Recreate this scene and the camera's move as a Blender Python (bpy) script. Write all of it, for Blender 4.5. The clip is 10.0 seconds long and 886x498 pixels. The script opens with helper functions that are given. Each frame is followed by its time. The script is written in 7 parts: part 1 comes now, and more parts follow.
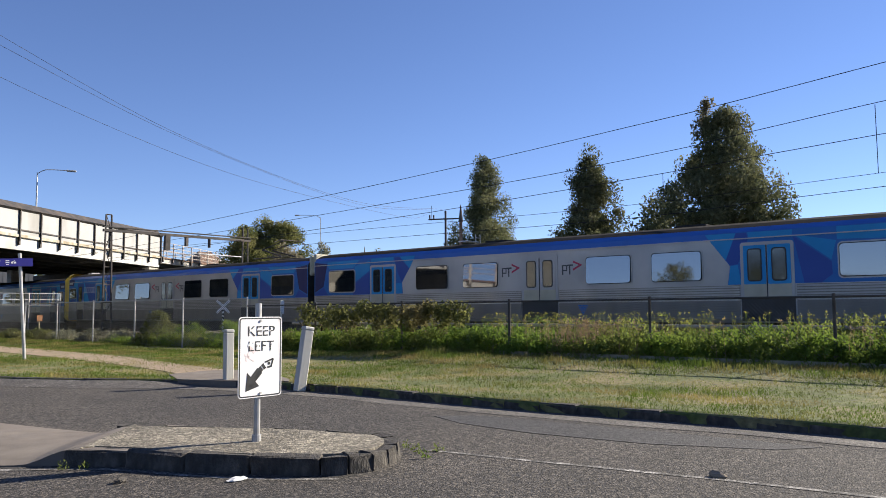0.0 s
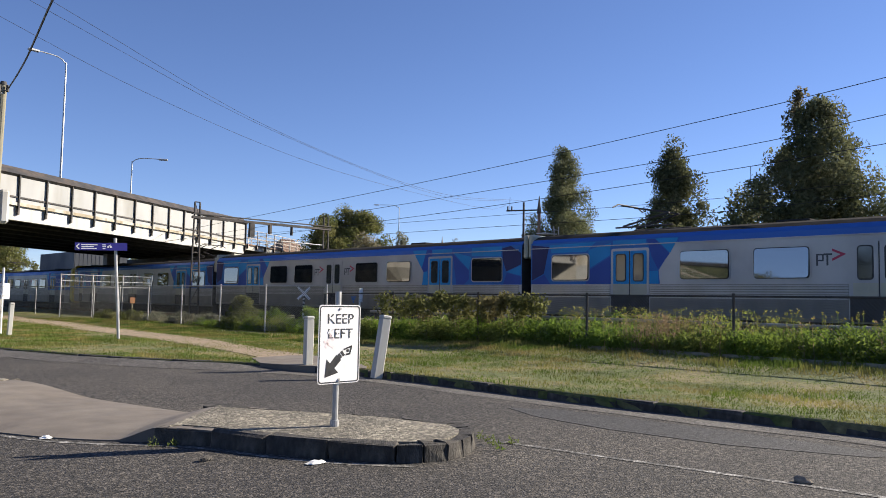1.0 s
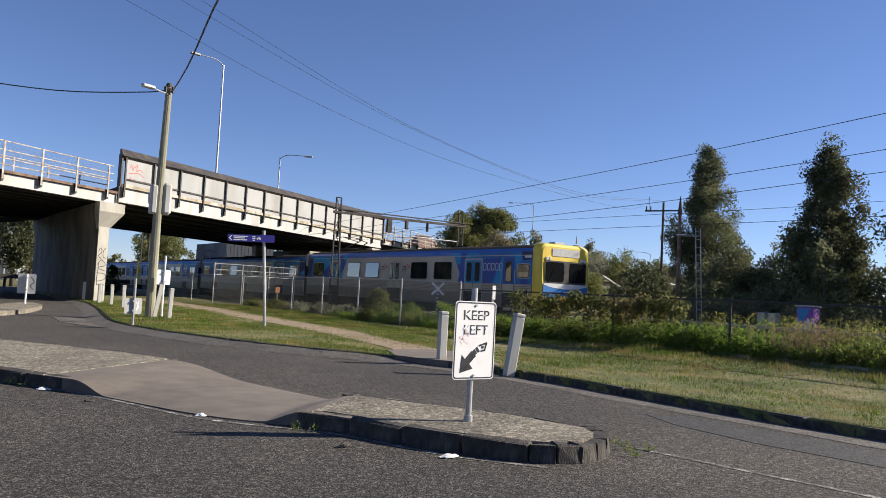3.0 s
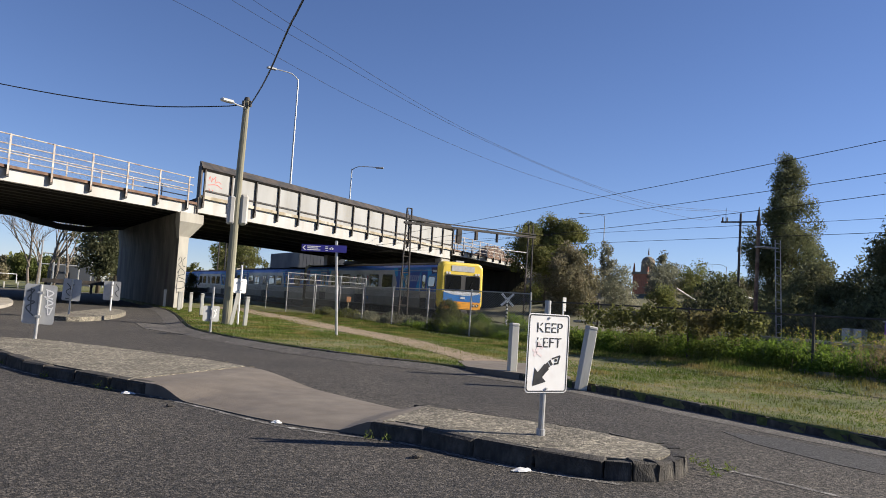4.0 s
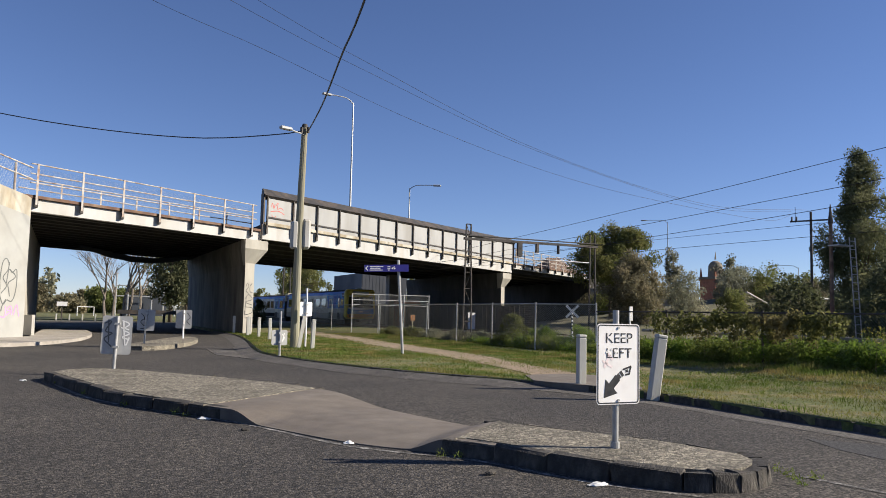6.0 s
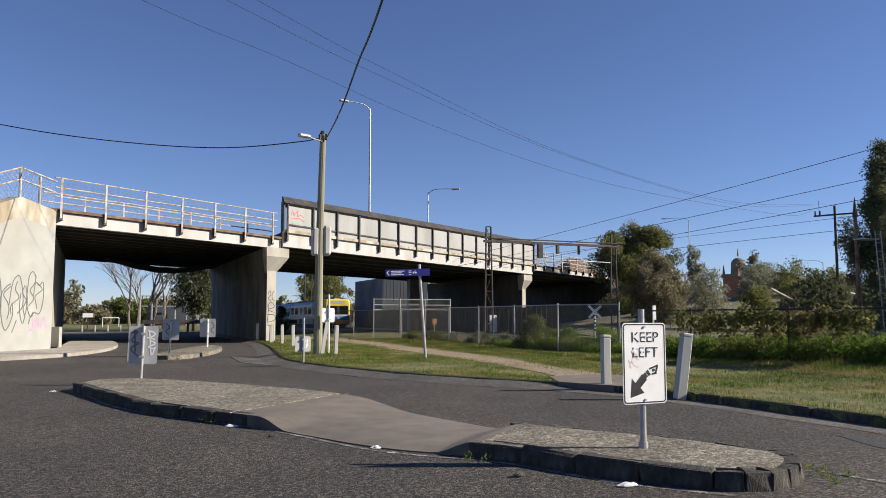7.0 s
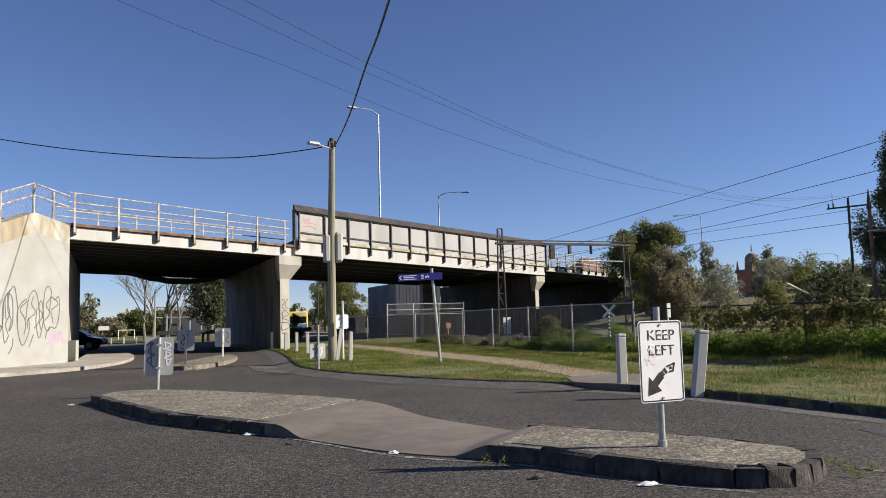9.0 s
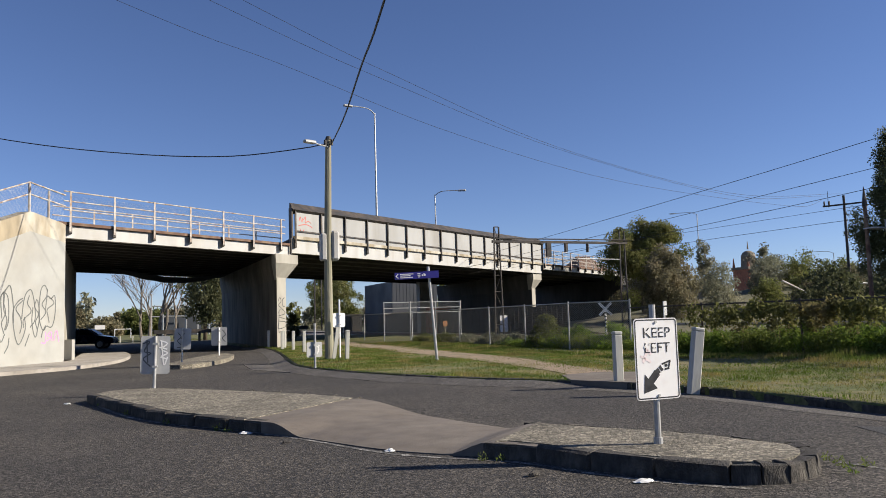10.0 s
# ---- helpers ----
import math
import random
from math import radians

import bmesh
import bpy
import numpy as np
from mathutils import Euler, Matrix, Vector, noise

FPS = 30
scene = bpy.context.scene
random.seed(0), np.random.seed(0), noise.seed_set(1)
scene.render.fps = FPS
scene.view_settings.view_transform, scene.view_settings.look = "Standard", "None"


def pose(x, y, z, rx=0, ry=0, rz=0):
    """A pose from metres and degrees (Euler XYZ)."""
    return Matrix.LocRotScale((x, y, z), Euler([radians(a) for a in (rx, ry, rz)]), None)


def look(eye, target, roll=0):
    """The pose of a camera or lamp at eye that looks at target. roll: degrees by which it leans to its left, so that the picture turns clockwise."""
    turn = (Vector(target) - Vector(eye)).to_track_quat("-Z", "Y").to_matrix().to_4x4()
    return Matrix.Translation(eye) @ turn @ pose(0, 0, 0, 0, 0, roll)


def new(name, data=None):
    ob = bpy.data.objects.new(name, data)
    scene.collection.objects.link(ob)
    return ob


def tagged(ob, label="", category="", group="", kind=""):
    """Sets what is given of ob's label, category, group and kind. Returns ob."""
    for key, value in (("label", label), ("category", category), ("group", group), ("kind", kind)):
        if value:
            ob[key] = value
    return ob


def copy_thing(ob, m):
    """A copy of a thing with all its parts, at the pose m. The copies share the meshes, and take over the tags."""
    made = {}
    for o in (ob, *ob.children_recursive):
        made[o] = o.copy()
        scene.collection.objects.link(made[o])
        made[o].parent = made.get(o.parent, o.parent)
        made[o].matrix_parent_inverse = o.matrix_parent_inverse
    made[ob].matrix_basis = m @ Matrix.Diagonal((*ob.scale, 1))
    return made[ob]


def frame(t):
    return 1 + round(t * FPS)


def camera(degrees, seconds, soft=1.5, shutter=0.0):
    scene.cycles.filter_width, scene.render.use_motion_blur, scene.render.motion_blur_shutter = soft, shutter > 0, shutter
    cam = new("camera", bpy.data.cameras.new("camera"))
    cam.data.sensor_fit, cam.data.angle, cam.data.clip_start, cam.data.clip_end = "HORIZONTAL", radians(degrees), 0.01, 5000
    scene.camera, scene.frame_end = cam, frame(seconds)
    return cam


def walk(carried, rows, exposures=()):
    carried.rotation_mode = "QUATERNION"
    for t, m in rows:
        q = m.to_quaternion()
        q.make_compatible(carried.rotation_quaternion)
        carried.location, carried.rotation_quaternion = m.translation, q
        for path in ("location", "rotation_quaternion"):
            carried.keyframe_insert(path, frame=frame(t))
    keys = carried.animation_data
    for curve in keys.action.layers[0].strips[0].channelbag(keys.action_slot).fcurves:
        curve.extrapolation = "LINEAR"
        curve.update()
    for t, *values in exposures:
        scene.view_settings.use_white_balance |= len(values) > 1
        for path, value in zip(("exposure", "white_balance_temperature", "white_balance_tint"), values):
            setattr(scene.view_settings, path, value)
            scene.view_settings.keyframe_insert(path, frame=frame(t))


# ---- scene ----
cam = camera(59.35, 10.0, 0.9)
PATH = [
    (0.0, pose(0.000, -0.000, 1.350, 94.524, 0.384, -49.400)),
    (0.5, pose(0.008, -0.003, 1.353, 93.865, -0.140, -46.290)),
    (1.0, pose(-0.010, -0.002, 1.359, 93.815, -1.012, -43.798)),
    (1.5, pose(-0.016, 0.008, 1.357, 93.720, -1.700, -41.411)),
    (2.0, pose(-0.026, 0.003, 1.358, 93.609, -2.392, -38.051)),
    (3.5, pose(-0.048, 0.047, 1.357, 93.434, -3.270, -32.080)),
    (4.0, pose(-0.066, 0.056, 1.364, 93.801, -3.681, -29.064)),
    (4.5, pose(-0.070, 0.058, 1.361, 94.053, -3.885, -26.940)),
    (5.0, pose(-0.070, 0.058, 1.362, 94.507, -3.212, -26.278)),
    (5.5, pose(-0.070, 0.067, 1.363, 94.624, -2.139, -25.443)),
    (7.0, pose(-0.104, 0.081, 1.357, 95.000, -0.000, -22.851)),
    (7.5, pose(-0.102, 0.084, 1.354, 94.909, 0.351, -22.439)),
    (8.0, pose(-0.104, 0.086, 1.358, 95.111, 0.871, -22.110)),
    (8.5, pose(-0.109, 0.084, 1.357, 95.190, 1.320, -21.978)),
    (9.0, pose(-0.105, 0.094, 1.353, 95.284, 1.531, -21.856)),
    (9.5, pose(-0.105, 0.084, 1.353, 95.235, 1.604, -21.991)),
    (10.0, pose(-0.102, 0.085, 1.351, 95.153, 1.659, -22.089)),
]
walk(cam, PATH, [(0.0, 1.34), (1.0, 1.27), (2.0, 1.17), (3.5, 1.02), (4.5, 0.98), (7.0, 0.9), (10.0, 0.86)])

# ---- light ----
SUN_ELEV, SUN_TURN = 28.0, 113.0          # degrees; turn is clockwise from +y
world = bpy.data.worlds.new("sky")
scene.world = world
world.use_nodes = True
wn = world.node_tree
sky = wn.nodes.new("ShaderNodeTexSky")
sky.sky_type, sky.sun_disc = "NISHITA", False
sky.sun_elevation, sky.sun_rotation = radians(SUN_ELEV), radians(SUN_TURN)
sky.air_density, sky.dust_density, sky.ozone_density, sky.altitude = 0.8, 0.0, 4.0, 300
tint = wn.nodes.new("ShaderNodeMix")
tint.data_type, tint.blend_type = "RGBA", "MULTIPLY"
tint.inputs[0].default_value, tint.inputs[7].default_value = 1.0, (0.86, 0.825, 0.965, 1)
wn.links.new(sky.outputs[0], tint.inputs[6])
wn.links.new(tint.outputs[2], wn.nodes["Background"].inputs[0])
wn.nodes["Background"].inputs[1].default_value = 0.066
sun_way = Vector((math.sin(radians(SUN_TURN)) * math.cos(radians(SUN_ELEV)), math.cos(radians(SUN_TURN)) * math.cos(radians(SUN_ELEV)), math.sin(radians(SUN_ELEV))))
sun = new("sun", bpy.data.lights.new("sun", "SUN"))
sun.data.energy, sun.data.angle, sun.data.color = 4.5, radians(0.53), (1.0, 0.91, 0.78)
sun.matrix_world = look(sun_way * 50, (0, 0, 0))


# ---- materials ----
def material(name, color, rough=0.8, metal=0.0, vary=0.25, scale=3.0, bump=0.0, bump_scale=60.0, second=None, second_scale=0.6, second_at=0.55, ior=1.5, per_piece=0.0, stretch=(1, 1, 1), soft_edge=0.12, chips=0.0, chip_size=0.012):
    """A surface with fine grain, a second tone in patches, and relief."""
    m = bpy.data.materials.new(name)
    m.use_nodes = True
    t = m.node_tree
    N, L = t.nodes, t.links
    b = N["Principled BSDF"]
    b.inputs["Roughness"].default_value, b.inputs["Metallic"].default_value, b.inputs["IOR"].default_value = rough, metal, ior
    co = N.new("ShaderNodeTexCoord")
    mp = N.new("ShaderNodeMapping")
    mp.inputs["Scale"].default_value = stretch
    L.new(co.outputs["Object"], mp.inputs[0])

    def noise_of(s, detail=5.0):
        n = N.new("ShaderNodeTexNoise")
        n.inputs["Scale"].default_value, n.inputs["Detail"].default_value = s, detail
        L.new(mp.outputs[0], n.inputs["Vector"])
        return n.outputs["Fac"]

    def mixed(a, c, fac, kind="MIX"):
        x = N.new("ShaderNodeMix")
        x.data_type, x.blend_type = "RGBA", kind
        for socket, value in ((x.inputs[6], a), (x.inputs[7], c), (x.inputs[0], fac)):
            if isinstance(value, bpy.types.NodeSocket):
                L.new(value, socket)
            elif isinstance(value, (int, float)):
                socket.default_value = value
            else:
                socket.default_value = (*value[:3], 1)
        return x.outputs[2]

    def ramp(fac, lo, hi, a=0.0, c=1.0):
        r = N.new("ShaderNodeMapRange")
        r.inputs[1].default_value, r.inputs[2].default_value, r.inputs[3].default_value, r.inputs[4].default_value = lo, hi, a, c
        L.new(fac, r.inputs[0])
        return r.outputs[0]

    out = tuple(color)
    if second:
        out = mixed(color, second, ramp(noise_of(second_scale, 8.0), second_at - soft_edge, second_at + soft_edge))
    if vary:
        g = ramp(noise_of(scale), 0.25, 0.75, 1 - vary, 1 + vary)
        c = N.new("ShaderNodeCombineColor")
        for i in range(3):
            L.new(g, c.inputs[i])
        out = mixed(out, c.outputs[0], 1.0, "MULTIPLY")
        L.new(ramp(noise_of(scale * 0.7), 0.3, 0.7, max(rough - 0.12, 0.02), min(rough + 0.12, 1)), b.inputs["Roughness"])
    if chips:
        vo = N.new("ShaderNodeTexVoronoi")
        vo.inputs["Scale"].default_value = 1 / chip_size
        L.new(mp.outputs[0], vo.inputs["Vector"])
        sp = N.new("ShaderNodeSeparateColor")
        L.new(vo.outputs["Color"], sp.inputs[0])
        pw = N.new("ShaderNodeMath")
        pw.operation = "POWER"
        pw.inputs[1].default_value = 2.2
        L.new(sp.outputs[0], pw.inputs[0])
        g = ramp(pw.outputs[0], 0.0, 1.0, 1 - chips * 0.6, 1 + chips * 1.6)
        c = N.new("ShaderNodeCombineColor")
        for i in range(3):
            L.new(g, c.inputs[i])
        out = mixed(out, c.outputs[0], 1.0, "MULTIPLY")
    if per_piece:
        info = N.new("ShaderNodeObjectInfo")
        geo = N.new("ShaderNodeNewGeometry")
        add = N.new("ShaderNodeMath")
        add.operation = "ADD"
        L.new(info.outputs["Random"], add.inputs[0])
        L.new(geo.outputs["Random Per Island"], add.inputs[1])
        g = ramp(add.outputs[0], 0.0, 2.0, 1 - per_piece, 1 + per_piece)
        c = N.new("ShaderNodeCombineColor")
        for i in range(3):
            L.new(g, c.inputs[i])
        out = mixed(out, c.outputs[0], 1.0, "MULTIPLY")
    if isinstance(out, tuple):
        b.inputs["Base Color"].default_value = (*out, 1)
    else:
        L.new(out, b.inputs["Base Color"])
    if bump:
        bp = N.new("ShaderNodeBump")
        bp.inputs["Strength"].default_value, bp.inputs["Distance"].default_value = min(bump, 1.0), 0.02
        L.new(noise_of(bump_scale, 6.0), bp.inputs["Height"])
        L.new(bp.outputs[0], b.inputs["Normal"])
    return m


def leafy(name, color, second, through_leaf=0.4, patch=0.5, mottle=0.2):
    """Leaves: two greens, varied leaf by leaf, that let some light through."""
    m = material(name, color, 0.8, 0, mottle, 0.8, second=second, second_scale=patch, per_piece=0.45, ior=1.3)
    t = m.node_tree
    b, o = t.nodes["Principled BSDF"], t.nodes["Material Output"]
    tr = t.nodes.new("ShaderNodeBsdfTranslucent")
    mx = t.nodes.new("ShaderNodeMixShader")
    mx.inputs[0].default_value = through_leaf
    t.links.new(b.inputs["Base Color"].links[0].from_socket, tr.inputs["Color"])
    t.links.new(b.outputs[0], mx.inputs[1])
    t.links.new(tr.outputs[0], mx.inputs[2])
    t.links.new(mx.outputs[0], o.inputs[0])
    return m


ASPHALT = material("asphalt", (0.039, 0.034, 0.029), 0.9, 0, 0.5, 38, 1.0, 55, second=(0.058, 0.05, 0.041), second_scale=0.35, second_at=0.52, chips=1.15, chip_size=0.021)
PATCH = material("asphalt patch", (0.038, 0.036, 0.034), 0.8, 0, 0.35, 60, 0.6, 90, chips=0.7, chip_size=0.02)
PATCH_PALE = material("worn asphalt", (0.105, 0.095, 0.083), 0.85, 0, 0.4, 40, 0.6, 80, second=(0.07, 0.062, 0.053), second_scale=1.3, chips=0.6, chip_size=0.02)
SCREED = material("smooth concrete ramp", (0.14, 0.118, 0.096), 0.85, 0, 0.18, 4, 0.2, 120, second=(0.17, 0.146, 0.12), second_scale=0.8)
PEBBLE = material("exposed aggregate concrete", (0.2, 0.178, 0.135), 0.9, 0, 0.45, 12, 1.0, 40, second=(0.12, 0.106, 0.08), second_scale=1.6, chips=0.7, chip_size=0.024)
BLUESTONE = material("bluestone", (0.052, 0.046, 0.039), 0.9, 0, 0.5, 9, 1.0, 30, second=(0.09, 0.08, 0.066), second_scale=5, second_at=0.62, per_piece=0.35)
GRASS_SOIL = material("mown grass", (0.085, 0.1, 0.022), 0.95, 0, 0.55, 11, 1.0, 30, second=(0.19, 0.155, 0.07), second_scale=0.8, second_at=0.56)
FAR_GROUND = material("rough ground", (0.10, 0.10, 0.05), 0.95, 0, 0.35, 2, 0.5, 12, second=(0.14, 0.12, 0.075), second_scale=0.2)
DIRT = material("dirt path", (0.27, 0.2, 0.135), 0.95, 0, 0.3, 7, 0.5, 60, second=(0.17, 0.15, 0.08), second_scale=1.1, second_at=0.6)
BALLAST = material("ballast", (0.17, 0.15, 0.13), 0.95, 0, 0.5, 22, 0.9, 30)
PAVING = material("footpath concrete", (0.34, 0.31, 0.27), 0.9, 0, 0.2, 6, 0.3, 70, second=(0.26, 0.235, 0.2), second_scale=0.7)
CONCRETE = material("pier concrete", (0.36, 0.34, 0.29), 0.88, 0, 0.18, 2.5, 0.3, 40, second=(0.27, 0.25, 0.21), second_scale=0.5, stretch=(1, 1, 0.35))
# soot, and the bridge's shade put into the colour
SOOTY_SHADED = material("sooty shade-darkened concrete", (0.07, 0.065, 0.058), 0.9, 0, 0.25, 1.5, 0.3, 30, second=(0.04, 0.037, 0.034), second_scale=0.5, stretch=(1, 1, 0.35))
# streaked concrete, darkened to carry the deck's shade on the pier sides
PIER_WALL = material("streaked shade-darkened pier concrete", (0.2, 0.187, 0.155), 0.9, 0, 0.25, 1.8, 0.35, 30, second=(0.11, 0.1, 0.085), second_scale=0.8, second_at=0.5, stretch=(1, 1, 0.4))
WING_PAINT = material("cream painted concrete", (0.35, 0.35, 0.325), 0.85, 0, 0.1, 1.5, 0.2, 40, second=(0.31, 0.295, 0.255), second_scale=0.35)
STAIN = material("stained raw concrete", (0.3, 0.25, 0.17), 0.9, 0, 0.3, 2.5, 0.3, 30, second=(0.46, 0.43, 0.36), second_scale=1.4, stretch=(1, 1, 0.4))
WHITE_STEEL = material("white painted steel", (0.42, 0.415, 0.395), 0.6, 0, 0.12, 1.2, 0.05, 20, second=(0.34, 0.315, 0.265), second_scale=0.9, second_at=0.6, stretch=(1, 1, 0.4))
SCREEN_PANEL = material("off-white screen panel", (0.33, 0.33, 0.32), 0.75, 0, 0.12, 0.8, 0.05, 20, second=(0.27, 0.262, 0.24), second_scale=0.7, second_at=0.58, stretch=(1, 1, 0.3))
RAIL_PAINT = material("rust-flecked white paint", (0.44, 0.405, 0.36), 0.75, 0, 0.25, 6, 0.2, 30, second=(0.25, 0.165, 0.115), second_scale=4, second_at=0.54)
RUST = material("rusted steel", (0.13, 0.072, 0.048), 0.9, 0, 0.35, 6, 0.3, 40, second=(0.22, 0.15, 0.1), second_scale=2)
DARK_STEEL = material("dark weathered steel", (0.045, 0.042, 0.04), 0.7, 0.2, 0.3, 4, 0.15, 40, second=(0.09, 0.07, 0.055), second_scale=1.5)
SOFFIT = material("dark soffit", (0.03, 0.028, 0.026), 0.95, 0, 0.35, 0.9, 0.2, 10)
GALV = material("galvanised steel", (0.42, 0.42, 0.41), 0.5, 0.55, 0.2, 12, 0.05, 60)
WIRE = material("wire", (0.03, 0.028, 0.027), 0.6, 0.3, 0)
MESH_WIRE = material("chain-link wire", (0.2, 0.2, 0.19), 0.6, 0.4, 0.2, 3)
TIMBER = material("weathered timber pole", (0.26, 0.25, 0.18), 0.9, 0, 0.3, 5, 0.6, 30, second=(0.22, 0.19, 0.13), second_scale=1.5, stretch=(1, 1, 0.08))
WHITE_POST = material("white painted post", (0.52, 0.51, 0.46), 0.75, 0, 0.15, 5, 0.2, 40, second=(0.4, 0.38, 0.31), second_scale=3, second_at=0.6, stretch=(1, 1, 0.3))
SIGN_WHITE = material("white sign face", (0.8, 0.79, 0.77), 0.45, 0, 0.05, 4, 0, second=(0.72, 0.69, 0.66), second_scale=5, second_at=0.62)
SIGN_BLACK = material("black sign ink", (0.018, 0.018, 0.02), 0.5, 0, 0.3, 20)
SIGN_BACK = material("grey sign back", (0.4, 0.4, 0.39), 0.55, 0.15, 0.15, 6)
SIGN_BLUE = material("blue sign face", (0.03, 0.025, 0.22), 0.4, 0, 0.1, 5)
INK_GREY = material("grey spray paint", (0.12, 0.125, 0.12), 0.7, 0, 0.2, 6)
INK_BLACK = material("black spray paint", (0.04, 0.04, 0.042), 0.7, 0, 0.2, 6)
INK_PINK = material("pink spray paint", (0.6, 0.25, 0.45), 0.7, 0, 0.2, 6)
INK_RED = material("red spray paint", (0.5, 0.1, 0.08), 0.7, 0, 0.2, 6)
LINE_WHITE = material("worn white road line", (0.27, 0.255, 0.235), 0.85, 0, 0.6, 18, 0.5, 50, second=(0.075, 0.07, 0.062), second_scale=6, second_at=0.44, chips=0.9, chip_size=0.015)
LITTER = material("white litter", (0.7, 0.7, 0.68), 0.6, 0, 0.1, 8)
STEEL_BODY = material("brushed steel body", (0.42, 0.405, 0.385), 0.45, 0.4, 0.12, 1.0, 0.03, 20, second=(0.35, 0.335, 0.32), second_scale=0.4)
RIB_STEEL = material("ribbed steel", (0.36, 0.35, 0.33), 0.4, 0.6, 0.15, 1.5, 0.03, 20)
GRIME = material("grimy underbody", (0.05, 0.045, 0.04), 0.85, 0.1, 0.3, 4)
DOOR_SILL = material("cream door foot", (0.42, 0.39, 0.29), 0.5, 0.1, 0.15, 2)
BLUE_ROOF = material("royal blue paint", (0.035, 0.13, 0.43), 0.45, 0, 0.1, 1, ior=1.4)
BLUE_MID = material("mid blue paint", (0.028, 0.15, 0.42), 0.5, 0, 0.12, 1, ior=1.35)
BLUE_LIGHT = material("light blue paint", (0.02, 0.26, 0.53), 0.5, 0, 0.12, 1, ior=1.35)
BLUE_DEEP = material("deep blue paint", (0.036, 0.085, 0.32), 0.5, 0, 0.1, 1, ior=1.35)
NAVY = material("purple navy paint", (0.028, 0.028, 0.1), 0.5, 0, 0.1, 1, ior=1.35)
YELLOW = material("yellow paint", (0.68, 0.5, 0.06), 0.45, 0, 0.1, 2)
ORANGE = material("orange paint", (0.75, 0.33, 0.03), 0.4, 0, 0.1, 3)
LOGO_GREY = material("dark grey transfer", (0.05, 0.05, 0.055), 0.5, 0, 0)
LOGO_RED = material("crimson transfer", (0.42, 0.03, 0.07), 0.5, 0, 0)
LOGO_PALE = material("pale transfer", (0.55, 0.57, 0.6), 0.5, 0, 0)
TRAIN_GLASS = material("tinted train glass", (0.012, 0.015, 0.018), 0.03, 0, 0, ior=2.7)
DOOR_GLASS = material("tinted door glass", (0.03, 0.036, 0.034), 0.05, 0, 0.2, 3, ior=1.75)
NOTICE = material("faded orange notice", (0.33, 0.15, 0.06), 0.7, 0, 0.2, 8)
STONE_TAN = material("tan stone", (0.3, 0.24, 0.17), 0.9, 0, 0.3, 12)
RUBBER = material("black rubber", (0.02, 0.02, 0.02), 0.6, 0, 0)
LAMP_GLASS = material("lamp lens", (0.6, 0.58, 0.55), 0.15, 0, 0)
SHED = material("grey cladding", (0.045, 0.052, 0.065), 0.7, 0, 0.15, 0.5)
BRICK_RED = material("red brick", (0.30, 0.12, 0.07), 0.9, 0, 0.3, 1.5)
DOME = material("brown stone dome", (0.19, 0.155, 0.11), 0.8, 0, 0.2, 1)
BARK = material("bark", (0.11, 0.085, 0.06), 0.95, 0, 0.4, 6, 0.8, 20, stretch=(1, 1, 0.25))
BARK_PALE = material("grey bark", (0.17, 0.145, 0.12), 0.9, 0, 0.3, 4, 0.4, 20)
LEAF_DARK = leafy("dark evergreen leaves", (0.1, 0.113, 0.055), (0.19, 0.188, 0.098))
LEAF_GREEN = leafy("green leaves", (0.1, 0.125, 0.035), (0.15, 0.155, 0.055))
LEAF_OLIVE = leafy("olive leaves", (0.15, 0.165, 0.05), (0.24, 0.225, 0.09))
LEAF_BRONZE = leafy("bronze leaves", (0.15, 0.138, 0.082), (0.23, 0.195, 0.12))
LEAF_GREY = leafy("grey-green leaves", (0.2, 0.205, 0.14), (0.27, 0.25, 0.17))
LEAF_IVY = leafy("ivy leaves", (0.16, 0.165, 0.055), (0.28, 0.215, 0.105), 0.5)
BLADE = leafy("grass blades", (0.095, 0.14, 0.022), (0.25, 0.2, 0.075), 0.4, 1.1, 0.4)
WEED = leafy("weed leaves", (0.14, 0.21, 0.034), (0.22, 0.235, 0.065), 0.52)
SCRUB = material("dark scrub", (0.04, 0.05, 0.02), 0.95, 0, 0.5, 1.2, 0.8, 6, second=(0.07, 0.075, 0.035), second_scale=0.3)
STRAW = leafy("dry stalks", (0.3, 0.22, 0.13), (0.22, 0.15, 0.09), 0.3)
PETAL = leafy("yellow petals", (0.42, 0.38, 0.07), (0.3, 0.3, 0.06), 0.3)
CAR_PAINT = material("dark blue car paint", (0.012, 0.016, 0.035), 0.2, 0.2, 0.05, 2)
CAR_GLASS = material("car glass", (0.01, 0.011, 0.012), 0.04, 0, 0)
MURAL_PINK = material("pink mural paint", (0.35, 0.1, 0.4), 0.7, 0, 0.4, 5, second=(0.15, 0.1, 0.4), second_scale=3)


# ---- mesh helpers ----
def mesh_object(name, bm, mat, smooth=False):
    me = bpy.data.meshes.new(name)
    bm.normal_update()
    bm.to_mesh(me)
    bm.free()
    for m in (mat if isinstance(mat, (list, tuple)) else [mat]):
        me.materials.append(m)
    if smooth:
        for p in me.polygons:
            p.use_smooth = True
    return new(name, me)


def part(name, bm, mat, parent=None, label="", smooth=False):
    ob = mesh_object(name, bm, mat, smooth)
    ob.parent = parent
    if label:
        ob["label"] = label
    return ob


def share(name, mesh, m, parent):
    """A piece on shared mesh data."""
    ob = new(name, mesh)
    ob.parent = parent
    ob.matrix_basis = m
    return ob


def thing(name, label, category, group="", kind="", at=None):
    ob = new(name)
    if at is not None:
        ob.matrix_basis = at
    return tagged(ob, label, category, group, kind)


